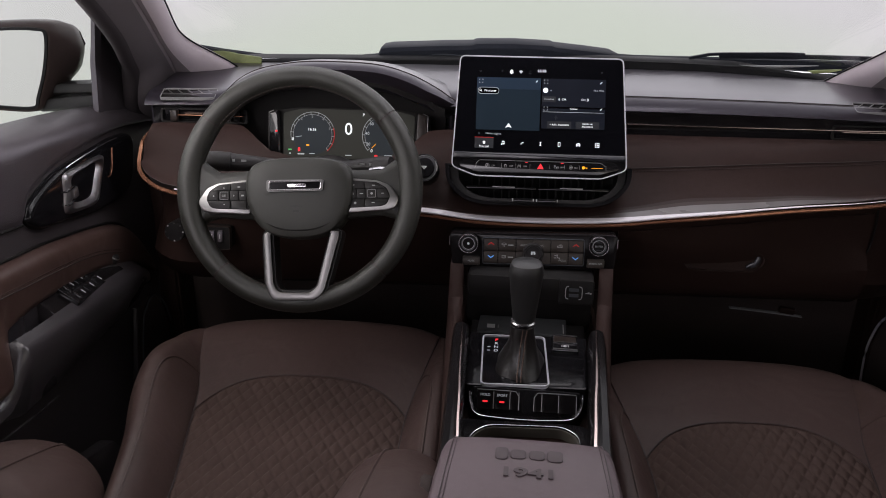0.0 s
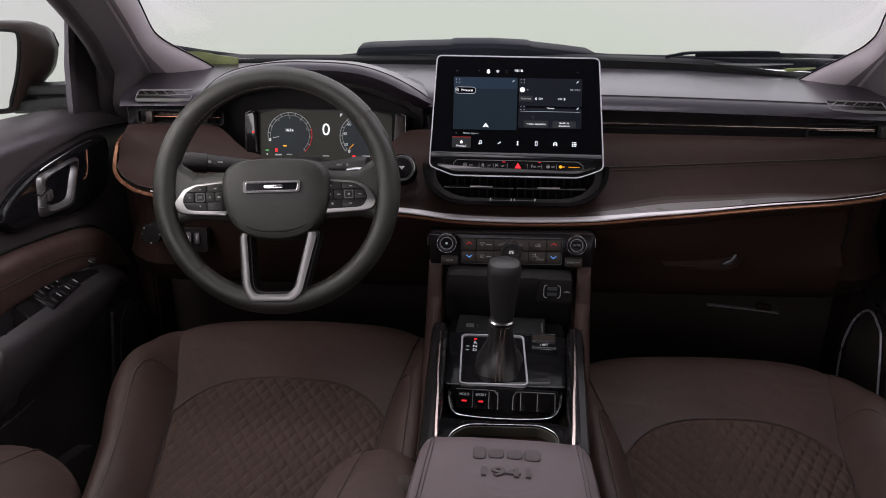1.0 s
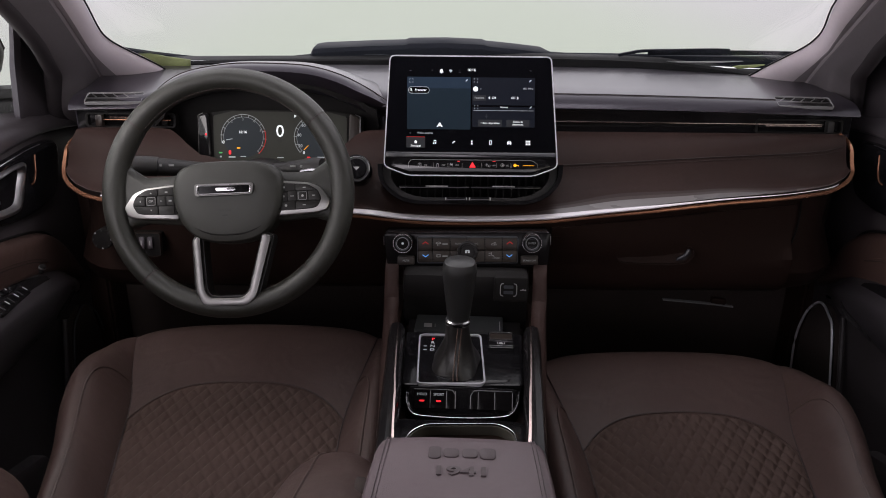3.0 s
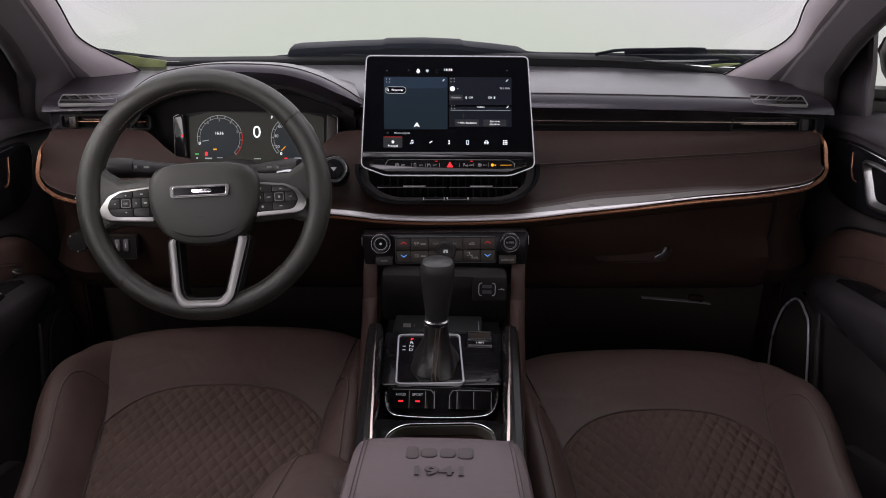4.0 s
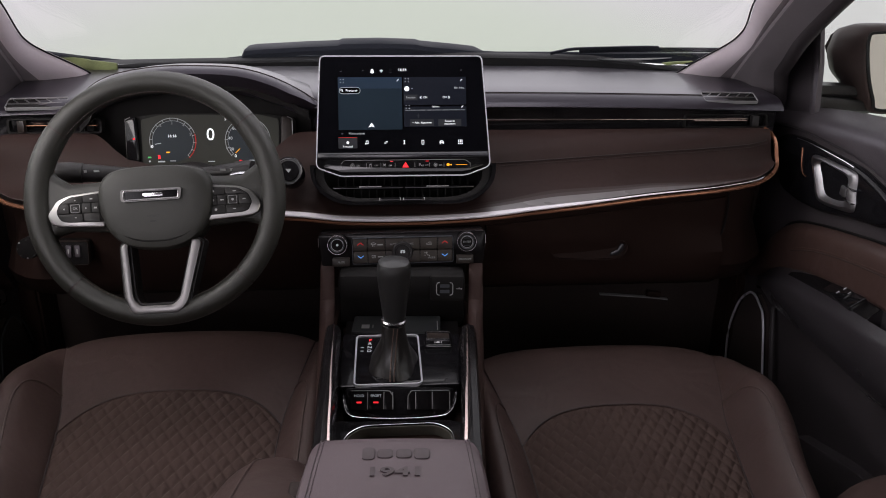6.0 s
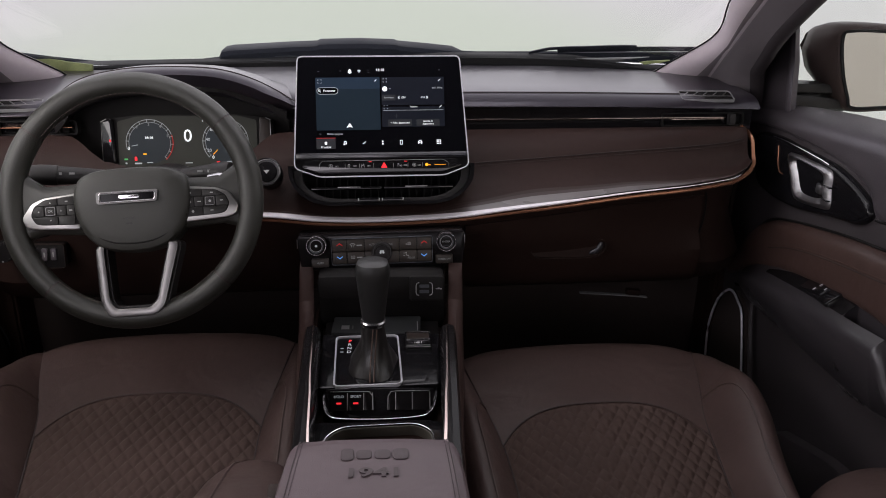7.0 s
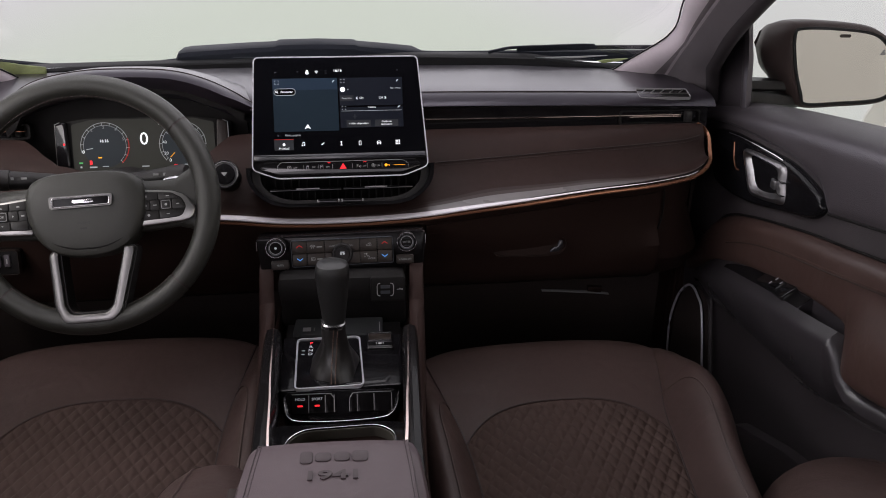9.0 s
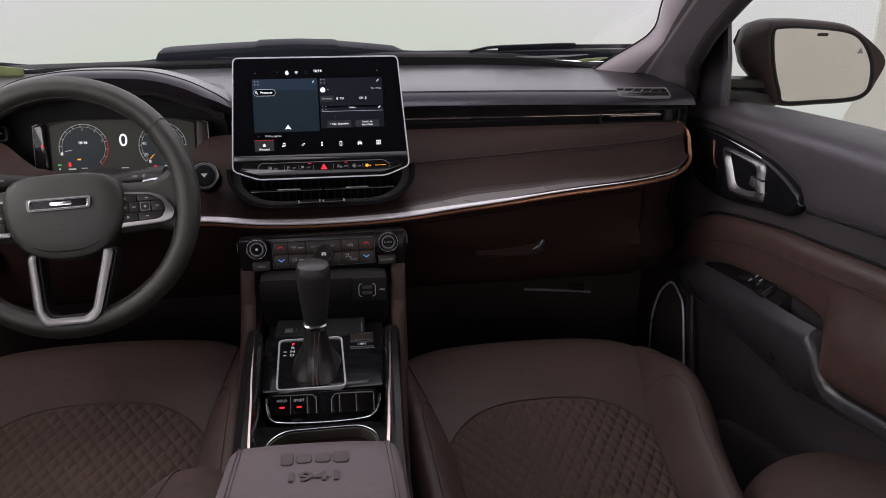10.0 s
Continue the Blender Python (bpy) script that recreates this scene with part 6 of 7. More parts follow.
def build_seat(label, at, mirror):
    t = thing("front_seat", label, "car seat", at, "front seats")
    base = V(at)

    def S(u, y, z):
        return V((base.x + mirror * u, base.y - y, base.z + z))

    low = lambda p: V((p.x, p.y, base.z - 0.10))
    # plain front of the cushion
    grid = []
    for i in range(33):
        k = -1 + 2 * i / 32
        row = []
        for j in range(25):
            f = j / 24
            u0 = k * seat_half(0.02, k)
            y0, y1 = front_edge(u0), quilt_front(k * 0.168) + 0.0015
            y = y0 + (y1 - y0) * (f ** 1.35)
            u = k * seat_half(y, k)
            row.append(S(u, y, seat_top(u, y - y0 * (1 - f))))
        grid.append(row)
    part("cushion_front", solid(grid, low), SEAT, t, "smooth leather cushion front")
    # quilted inset
    grid = []
    nu, nv = 220, 220
    for i in range(nu + 1):
        k = -1 + 2 * i / nu
        row = []
        for j in range(nv + 1):
            y0 = quilt_front(k * 0.168) + 0.0015
            y = y0 + (0.60 - y0) * j / nv
            u = k * seat_half(y, k)
            a, b = u / 0.0208 + y / 0.0325, u / 0.0208 - y / 0.0325
            ta, tb = 2 * abs(a - round(a)), 2 * abs(b - round(b))
            puff = 0.0040 * (1 - (1 - ta) ** 3) * (1 - (1 - tb) ** 3) - 0.0034
            edge = min(1, (y - y0) / 0.006, (1 - abs(k)) * 0.16 / 0.006)
            row.append(S(u, y, seat_top(u, y) + puff * edge - 0.002 * (1 - edge)))
        grid.append(row)
    qi = part("quilted_inset", solid(grid, low), QUILT, t, "diamond-quilted inset", 60)
    arch = [S(k * seat_half(quilt_front(k * 0.168), k), quilt_front(k * 0.168), seat_top(k * 0.168, quilt_front(k * 0.168)) - 0.0006) for k in [-1 + 2 * i / 40 for i in range(41)]]
    part("inset_seam", sweep(arch, 0.0011), SEAM, qi, "sewn edge of the inset")
    # side bolsters
    for s in (-1, 1):
        hump = 0.062 if s > 0 else 0.042
        for nm, f0, f1, mt in (("bolster_inner", 0.0, 0.52, SEAT), ("bolster_outer", 0.52, 1.0, SEAT)):
            grid = []
            for i in range(15):
                f = f0 + (f1 - f0) * i / 14
                row = []
                for j in range(33):
                    y0 = 0.034 + 0.036 * f ** 2
                    y = y0 + (0.60 - y0) * (j / 32) ** 1.3
                    a, b = seat_half(y, s) + 0.0008, seat_outer(y, s)
                    u = a + (b - a) * f
                    rise = min(1, (y - y0) / 0.19)
                    rise = rise * rise * (3 - 2 * rise)
                    prof = math.sin(min(1, f / 0.62) * math.pi / 2) if f < 0.62 else math.sqrt(max(0, 1 - ((f - 0.62) / 0.40) ** 2.4))
                    nose = 0.036 * (1 - math.sqrt(max(0, 1 - max(0, 1 - (y - y0) / 0.05) ** 2)))
                    z = seat_top(a, y) * (1 if f < 0.62 else 1) + hump * rise * prof - (0.055 * (1 - prof) if f > 0.62 else 0) - nose
                    row.append(S(s * u, y, z))
                grid.append(row)
            bp = part(nm, solid(grid, low), mt, t, "raised leather side bolster" if f0 == 0 else "")
        for f, dy in ((0.0, 0.0),):
            p = [S(s * (seat_half(y, s) + 0.0004), y, seat_top(seat_half(y, s), y) + 0.0002) for y in [0.062 + 0.494 * i / 40 for i in range(41)]]
            part("bolster_seam", sweep(p, 0.0010), SEAM, t, "sewn seam")
        track = [(0.0, 0.190), (0.12, 0.195), (0.26, 0.204), (0.38, 0.218), (0.47, 0.238), (0.515, 0.264)] + [(0.52, 0.29 + 0.30 * i / 24) for i in range(25)]
        p = []
        for q in smooth_line([(f, y, 0) for f, y in track], 3):
            f, y = max(0.0, q.x), q.y
            y0 = 0.034 + 0.036 * f ** 2
            a, b = seat_half(y, s) + 0.0008, seat_outer(y, s)
            rise = min(1, (y - y0) / 0.19)
            rise = rise * rise * (3 - 2 * rise)
            p.append(S(s * (a + (b - a) * f), y, seat_top(a, y) + hump * rise * math.sin(f / 0.62 * math.pi / 2) + 0.0009))
        part("piping", sweep(p, 0.0014), PIPING, bp, "raised piping")
    # front and side skirts
    rings = []
    for k in range(31):
        a = -1 + 2 * k / 30
        if abs(a) < 0.72:
            u, y = a / 0.72 * 0.190, front_edge(a / 0.72 * 0.19) + 0.012
        else:
            f = (abs(a) - 0.72) / 0.28
            y = 0.045 + 0.50 * f
            u = math.copysign(seat_outer(y, a) - 0.008, a)
        rings.append([S(u, y, -0.030), S(u * 0.995, y + 0.004, -0.10), S(u * 0.97, y + 0.02, -0.19), S(u * 0.85, y + 0.05, -0.19), S(u * 0.85, y + 0.05, -0.06)])
    part("skirt", loft(rings), SEAT, t, "leather front and side skirt")
    part("seat_frame", block(0.40, 0.46, 0.09, Matrix.Translation(S(0, 0.32, -0.235)), 0.01), BLACK, t, "black seat frame")
    for s in (-1, 1):
        part("rail", block(0.03, 0.55, 0.055, Matrix.Translation((base.x + s * 0.17, base.y - 0.30, 0.047)), 0.006), COWL, t, "steel floor rail")
    # reclined backrest with side bolsters
    rings = []
    for y, z, w, th in ((0.600, -0.045, 0.150, 0.03), (0.63, -0.010, 0.165, 0.06), (0.70, 0.030, 0.17, 0.08), (0.80, 0.085, 0.18, 0.09), (0.95, 0.165, 0.19, 0.09), (1.10, 0.245, 0.17, 0.08), (1.18, 0.26, 0.10, 0.05)):
        rings.append([S(a * w, y + b * 0.3, z + b) for a, b in ((-1, -th), (-1, -0.012), (-0.9, -0.002), (0, -0.012), (0.9, -0.002), (1, -0.012), (1, -th))])
    part("backrest", loft(rings), SEAT, t, "reclined leather backrest")
    for s in (-1, 1):
        rings = []
        for y, z, r in BACK[(s, mirror)]:
            uc = BACKX[(s, mirror)]
            rings.append([S(uc + r * 1.0 * math.cos(q * math.tau / 36), y - r * 0.55 * math.sin(q * math.tau / 36), z + r * 0.62 * math.sin(q * math.tau / 36)) for q in range(36)])
        bb = part("backrest_bolster", loft(rings), SEAT, t, "rounded backrest bolster")
        rr = rings[2]
        part("backrest_piping", sweep([r[7 if s * mirror > 0 else 11] + V((0, 0, 0.0008)) for r in rings[1:]], 0.0014), PIPING, bb)
    settle(t)
    return t


def bolster_line(y0, z0, size):
    prof = ((0.0, 0.15), (0.008, 0.42), (0.024, 0.67), (0.050, 0.86), (0.10, 0.99), (0.24, 1.06), (0.42, 1.05), (0.60, 0.95), (0.70, 0.6))
    out = []
    for p in smooth_line([(k, r, 0) for k, r in prof], 4):
        out.append((y0 + p.x, z0 + p.x * 0.40, p.y * size))
    return out


# s is the seat's own side (+ is the door side)
BACK = {(1, -1): bolster_line(0.440, -0.068, 0.120), (-1, -1): bolster_line(0.455, 0.002, 0.068), (1, 1): bolster_line(0.410, -0.119, 0.148), (-1, 1): bolster_line(0.56, -0.04, 0.066)}
BACKX = {(1, -1): 0.314, (-1, -1): -0.182, (1, 1): 0.345, (-1, 1): -0.190}
build_seat("dark brown leather driver's seat with quilted middle and raised bolsters", (-0.362, 1.364, 0.347), -1)
build_seat("dark brown leather passenger seat with quilted middle, set lower", (0.333, 1.333, 0.313), 1)

# ---- front doors ----


SILL = [(0.30, 0.812), (0.80, 0.776), (1.015, 0.7555), (1.10, 0.7475), (1.20, 0.7365), (1.317, 0.7225), (1.42, 0.708), (1.50, 0.6945), (1.57, 0.6795), (1.64, 0.667), (1.78, 0.643)]
# the driver's side stands a little further from the middle line and lower
OFF_X, OFF_Z = -0.026, -0.012


def sill(y):
    for (a, za), (b, zb) in zip(SILL, SILL[1:]):
        if y <= b:
            return za + (zb - za) * (y - a) / (b - a)
    return SILL[-1][1]


def door_x(y, z):
    top = sill(y)
    if z > 0.60:
        return 0.742 + 0.040 * max(0, (z - (top - 0.042)) / 0.042) ** 2.4
    return lerp_table(z, [(0.05, 0.747), (0.25, 0.744), (0.36, 0.737), (0.46, 0.737), (0.56, 0.742), (0.66, 0.742)])


def build_door(s, label):
    side = "driver" if s < 0 else "passenger"
    t = thing("front_door", label, "car door", (s * 0.76, 1.0, 0.06), "front doors")

    ox, oz = (OFF_X, OFF_Z) if s < 0 else (0.0, 0.0)

    def D(x, y, z):
        return V((s * x + ox, y, z + oz))

    # the driver's armrest rises a little more
    rise = 0.016 if s < 0 else 0.0

    def overlay(x0):
        return Matrix(((0, 0, -s, s * x0 + ox), (1, 0, 0, 0), (0, 1, 0, oz), (0, 0, 0, 1)))

    grid = []
    for i in range(41):
        y = 0.30 + 1.46 * i / 40
        row = []
        for j in range(29):
            z = 0.05 + (sill(y) - 0.012 - 0.05) * j / 28
            row.append(D(door_x(y, z) + 0.010 * min(1, max(0, (z - sill(y) + 0.038) / 0.012)), y, z))
        grid.append(row)
    part("door_panel", solid(grid, lambda p: V((s * 0.83 + ox, p.y, p.z))), DOORLOW, t, "black grained door moulding")
    # piano black inset
    ins = [(1.545, 0.627), (1.473, 0.648), (1.384, 0.652), (1.292, 0.654), (1.25, 0.653), (1.207, 0.646), (1.170, 0.636), (1.150, 0.625), (1.142, 0.606), (1.170, 0.584), (1.22, 0.573), (1.264, 0.564), (1.34, 0.546), (1.394, 0.538), (1.455, 0.535), (1.515, 0.548)]
    ins = [(p.x, p.y) for p in smooth_line([(a, b, 0) for a, b in ins], 4, True)]
    part("inset", prism(ins, -0.02, 0.012, overlay(0.742), 0.011, seg=5), DECK, t, "piano black inset")
    part("inset_line", sweep(smooth_line([D(0.731, y, z) for y, z in ((1.470, 0.646), (1.43, 0.6495), (1.388, 0.651), (1.305, 0.652), (1.272, 0.651))], 5), [(0.0010, 0), (0, 0.0012), (-0.0010, 0), (0, -0.0012)]), BRIGHT, t, "thin chrome line")
    part("inset_copper", sweep(smooth_line([D(0.7292, y, z) for y, z in ((1.442, 0.636), (1.438, 0.622), (1.434, 0.606), (1.424, 0.593), (1.412, 0.591))], 5), 0.0014), COPPER, t, "short copper line")
    # handle: rounded chrome loop with a lever
    ho = [(1.402, 0.631), (1.376, 0.640), (1.313, 0.644), (1.265, 0.646), (1.252, 0.639), (1.249, 0.616), (1.243, 0.592), (1.250, 0.580), (1.291, 0.571), (1.341, 0.563), (1.364, 0.569), (1.383, 0.598)]
    hi = [(1.370, 0.627), (1.354, 0.632), (1.318, 0.632), (1.289, 0.631), (1.280, 0.625), (1.279, 0.616), (1.277, 0.603), (1.281, 0.593), (1.304, 0.586), (1.330, 0.584), (1.343, 0.590), (1.356, 0.608)]
    ho = [(p.x, p.y) for p in smooth_line([(a, b, 0) for a, b in ho], 4, True)]
    hi = [(p.x, p.y) for p in smooth_line([(a, b, 0) for a, b in hi], 4, True)]
    hm = overlay(0.742)
    mid = [((a[0] * 0.55 + b[0] * 0.45), (a[1] * 0.55 + b[1] * 0.45)) for a, b in zip(ho, hi)]
    rings = [[hm @ V((x, y, z)) for x, y in o] for o, z in ((ho, 0.004), (ho, 0.011), ([(a[0] * 0.88 + b[0] * 0.12, a[1] * 0.88 + b[1] * 0.12) for a, b in zip(ho, hi)] , 0.016), (mid, 0.019), ([(a[0] * 0.2 + b[0] * 0.8, a[1] * 0.2 + b[1] * 0.8) for a, b in zip(ho, hi)], 0.015), (hi, 0.009), (hi, 0.004))]
    hd = part("door_handle", loft(rings, caps=False, loop=True), CHROME, t, "satin chrome handle loop")
    part("handle_cup", prism(hi, 0.002, 0.009, hm), BLACK, hd)
    part("lever", block(0.016, 0.017, 0.012, hm @ pose(1.276, 0.609, 0.0150, 0, 0, 4), 0.003), CHROME, hd, "bright pull lever")
    for z in (0.598, 0.620):
        part("lever_joint", block(0.034, 0.0016, 0.0075, hm @ pose(1.262, z, 0.0170, 0, 0, 3), 0.0005), GLOSS, hd)
    # brown arm pad band
    up_edge = smooth_line([(y, z, 0) for y, z in ((0.36, 0.684), (0.70, 0.633), (0.930, 0.598), (1.013, 0.585), (1.081, 0.573), (1.158, 0.561), (1.242, 0.544), (1.337, 0.5225), (1.417, 0.499), (1.463, 0.4715), (1.511, 0.412), (1.549, 0.351))], 5)
    lo_edge = smooth_line([(y, z + rise, 0) for y, z in ((0.36, 0.46), (0.70, 0.452), (0.827, 0.434), (0.895, 0.420), (0.950, 0.413), (0.978, 0.420), (0.992, 0.440), (1.003, 0.466), (1.03, 0.474), (1.105, 0.471), (1.19, 0.458), (1.296, 0.438), (1.40, 0.404), (1.472, 0.376), (1.549, 0.330))], 5)
    grid = []
    for i in range(141):
        y = 0.36 + 1.189 * i / 140
        hi_z, lo_z = [next(a.y + (b.y - a.y) * (y - a.x) / max(1e-6, b.x - a.x) for a, b in zip(e, e[1:]) if y <= b.x + 1e-6) for e in (up_edge, lo_edge)]
        row = []
        for j in range(25):
            f = 0.5 - 0.5 * math.cos(math.pi * j / 24)
            d = min(min(f, 1 - f) * (hi_z - lo_z), 0.004 + 1.549 - y)
            belly = 0.0016 * math.sin(math.pi * f)
            row.append(D(0.7145 - 0.026 * lerp_table(y, [(0.950, 1.0), (1.015, 0.0)]) * (1 - lerp_table(f, [(0.30, 0.0), (0.80, 1.0)])) - belly + 0.006 * max(0, f - 0.5) ** 2 / 0.25 + 0.0205 * (1 - math.sqrt(max(0, 1 - (1 - min(1, d / 0.018)) ** 2))), y, lo_z + (hi_z - lo_z) * f))
        grid.append(row)
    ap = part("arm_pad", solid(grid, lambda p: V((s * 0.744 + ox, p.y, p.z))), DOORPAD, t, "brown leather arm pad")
    part("pad_joint", sweep([D(0.7365, p.x, p.y + 0.0022) for p in up_edge], 0.0022), SHROUD, t, "dark joint above the arm pad")
    st = smooth_line([D(0.7125, y, z) for y, z in ((1.385, 0.462), (1.320, 0.488), (1.245, 0.509), (1.158, 0.527), (1.079, 0.541), (1.009, 0.554), (0.898, 0.574), (0.70, 0.604))], 6)
    # Darker thread on the driver's side paints the shade there.
    stitches("pad_stitching", st, STITCH if s > 0 else DTHREAD, ap, 0.006, 0.0046, 0.0005, "sewn stitching")
    part("pad_seam", sweep([p + V((0, 0, -0.005)) for p in st], 0.0010), SEAM, ap)
    # black armrest ledge
    rings = []
    for y, tp, bt, xi, deep in ((1.505, 0.345, 0.330, 0.722, 0), (1.470, 0.372, 0.325, 0.700, 0), (1.42, 0.396, 0.322, 0.688, 0), (1.335, 0.419, 0.333, 0.679, 0), (1.215, 0.441, 0.343, 0.675, 0), (1.102, 0.456, 0.347, 0.675, 0), (1.098, 0.457, 0.347, 0.675, 1),
                                (1.04, 0.465, 0.351, 0.675, 1), (0.994, 0.472, 0.355, 0.676, 1), (0.991, 0.473, 0.355, 0.676, 0), (0.987, 0.471, 0.357, 0.677, 0), (0.977, 0.456, 0.360, 0.681, 0), (0.965, 0.428, 0.363, 0.688, 0), (0.950, 0.412, 0.366, 0.694, 0), (0.92, 0.410, 0.373, 0.698, 0), (0.86, 0.422, 0.388, 0.702, 0), (0.70, 0.442, 0.410, 0.704, 0), (0.50, 0.455, 0.43, 0.704, 0)):
        up = 0.036 if y > 0.992 else 0.006
        tp, bt = tp + rise, bt + rise
        slope = lambda x: tp + 0.006 * (up > 0.01) + (up - 0.006 * (up > 0.01)) * (x - xi - 0.020) / (0.718 - xi)
        wells = [(0.7225, slope(0.7225)), (0.7215, tp - 0.045), (xi + 0.0215, tp - 0.045), (xi + 0.0205, slope(xi + 0.0205))] if deep else [(x, slope(x)) for x in [0.738 + (xi + 0.020 - 0.738) * k / 5 for k in range(1, 5)]]
        prof = [(0.738, tp + up)] + wells + [(xi + 0.020, tp + 0.006 * (up > 0.01)), (xi + 0.010, tp - 0.001), (xi + 0.004, tp - 0.005), (xi + 0.001, tp - 0.012), (xi, tp - 0.022), (xi + 0.006, (tp + bt) / 2), (xi + 0.022, bt + 0.01), (xi + 0.034, bt), (0.74, bt - 0.01)]
        rings.append([D(x, y, z) for x, z in prof])
    part("armrest_ledge", loft(rings), LEDGE, t, "black armrest ledge with a recessed pull cup")
    strip = []
    for y, tp, xi in ((1.36, 0.4135, 0.6815), (1.335, 0.419, 0.679), (1.275, 0.430, 0.677), (1.215, 0.441, 0.675), (1.102, 0.456, 0.675)):
        a, b, w = xi + 0.021, 0.7195, 0.3 + 0.7 * min(1, (1.36 - y) / 0.06)
        za, zb = tp + rise + 0.0065 + 0.0008, tp + rise + 0.006 + 0.030 * (0.7195 - xi - 0.020) / (0.718 - xi) + 0.0008
        strip.append([D(a, y, za), D(a + (b - a) * w, y, za + (zb - za) * w), D(a + (b - a) * w, y, za + (zb - za) * w - 0.006), D(a, y, za - 0.006)])
    part("switch_strip", loft(strip), DARK, t, "glossy black strip along the ledge")
    part("cup_edge", sweep([D(0.7220, y, z + rise) for y, z in ((1.098, 0.4935), (1.04, 0.5020), (0.993, 0.5095))], 0.0012), LEDGE, t)
    # window switches
    wm_ = Matrix(((s, 0, 0, s * 0.709 + ox), (0, 1, 0, 0), (0, 0, 1, oz), (0, 0, 0, 1))) @ (pose(0, 1.232, 0.4700, -11, -35) if s < 0 else pose(0, 1.198, 0.4630, -10, -34))
    if s < 0:
        part("switch_plate", prism(rrect(0.044, 0.180, 0.004, 0.0, 0.012), -0.01, 0.0005, wm_, 0.0004), GLOSS, t, "black switch plate")
        for k in range(3):
            for u in (-0.0105, 0.0105):
                part("window_switch", prism(rrect(0.018, 0.027, 0.003, u, -0.050 + 0.039 * k, 2), 0.000, 0.0026, wm_, 0.0010), GLOSS, t, "window switch")
                # Silver bar painted as a glint on each switch.
                part("switch_glint", prism(rrect(0.009, 0.0020, 0.0006, u, -0.040 + 0.039 * k, 1), 0.002, 0.0032, wm_), FRAME, t)
        part("mirror_knob", turned([(0.011, 0.0), (0.011, 0.010), (0.009, 0.013), (0.001, 0.0135)], wm_ @ Matrix.Translation((0, 0.126, 0.004)), 20), BLACK, t, "round mirror knob")
        part("knob_glint", turned([(0.0112, 0.008), (0.0112, 0.010), (0.0102, 0.011), (0.0098, 0.008)], wm_ @ Matrix.Translation((0, 0.126, 0.004)), 20), CHROME, t)
    else:
        part("switch_plate", prism(rrect(0.034, 0.100, 0.004, 0.0, -0.008), -0.01, 0.0005, wm_, 0.0004), GLOSS, t, "black switch plate")
        part("window_switch", prism(rrect(0.020, 0.030, 0.003, 0, -0.012, 2), 0.000, 0.0028, wm_, 0.0012), GLOSS, t, "window switch")
        # Three silver bars painted as the glints on the switch.
        for u, v in ((-0.006, 0.000), (0.006, -0.002), (0.004, -0.022)):
            part("switch_glint", prism(rrect(0.006, 0.0022, 0.0006, u, v, 1), 0.002, 0.0034, wm_), FRAME, t)
    # speaker grille with bright outline, pocket below the armrest
    sp = [(1.600, 0.10), (1.607, 0.178), (1.584, 0.249), (1.548, 0.291), (1.520, 0.302), (1.492, 0.293), (1.466, 0.270), (1.430, 0.160), (1.415, 0.10)]
    sp_s = smooth_line([D(0.726, y, z) for y, z in sp], 5)
    # Outline coloured by light: silver on the lit door, grey on the other.
    part("speaker_edge", sweep(sp_s, 0.0026 if s > 0 else 0.0018), FRAME if s > 0 else COWL, t, "line round the speaker, paler on the lit door")
    part("speaker_grille", prism(sp, -0.01, 0.010, overlay(0.742)), CARPET, t, "black speaker grille")
    part("panel_rib", sweep(smooth_line([D(0.728, y, z) for y, z in ((1.440, 0.315), (1.425, 0.26), (1.395, 0.16), (1.385, 0.10))], 4), 0.005), DOORLOW, t)
    part("lower_crease", sweep(smooth_line([D(0.709, 1.094, 0.340), D(0.709, 1.023, 0.351), D(0.7085, 0.916, 0.372), D(0.708, 0.824, 0.396), D(0.708, 0.50, 0.43)], 5), 0.0016), LEDGE, t)
    pk = [(1.30, 0.06), (1.28, 0.13), (1.10, 0.19), (0.85, 0.23), (0.45, 0.25), (0.45, 0.06)]
    part("map_pocket", prism(rounded(pk, 0.03), -0.02, 0.020, overlay(0.742), 0.008), DOORLOW, t, "moulded map pocket")
    # soft upper panel that overlaps the lower moulding and folds round the inset
    low = [(0.30, 0.730), (0.70, 0.673), (0.951, 0.637), (1.034, 0.624), (1.102, 0.612), (1.136, 0.606), (1.150, 0.622), (1.166, 0.639), (1.190, 0.648), (1.237, 0.6565), (1.285, 0.6605), (1.334, 0.6620), (1.443, 0.6595), (1.514, 0.6540), (1.60, 0.640), (1.70, 0.622), (1.765, 0.610)]
    grid = []
    for y, z0 in [(p.x, p.y) for p in smooth_line([(a, b, 0) for a, b in low], 6)]:
        row = []
        for j in range(25):
            f = math.sin(math.pi / 2 * j / 24)
            z = z0 + (sill(y) + 0.001 - z0) * f
            row.append(D(door_x(y, z) - 0.007 * math.sqrt(max(0, 1 - (1 - min(1, f / 0.22)) ** 2)) * (1 - f ** 6) + 0.001, y, z))
        row += [D(0.790, y, sill(y) - 0.002), D(0.802, y, sill(y) - 0.016), D(0.815, y, sill(y) - 0.030)]
        grid.append(row)
    part("panel_joint", sweep([D(0.7405, p.x, p.y - 0.001) for p in smooth_line([(a, b, 0) for a, b in low[:6]], 5)], 0.0022), SHROUD, t, "dark joint under the upper panel")
    part("upper_panel", solid(grid, lambda p: p + V((s * 0.012, 0, 0))), DOORBLACK, t, "soft grained upper door panel")
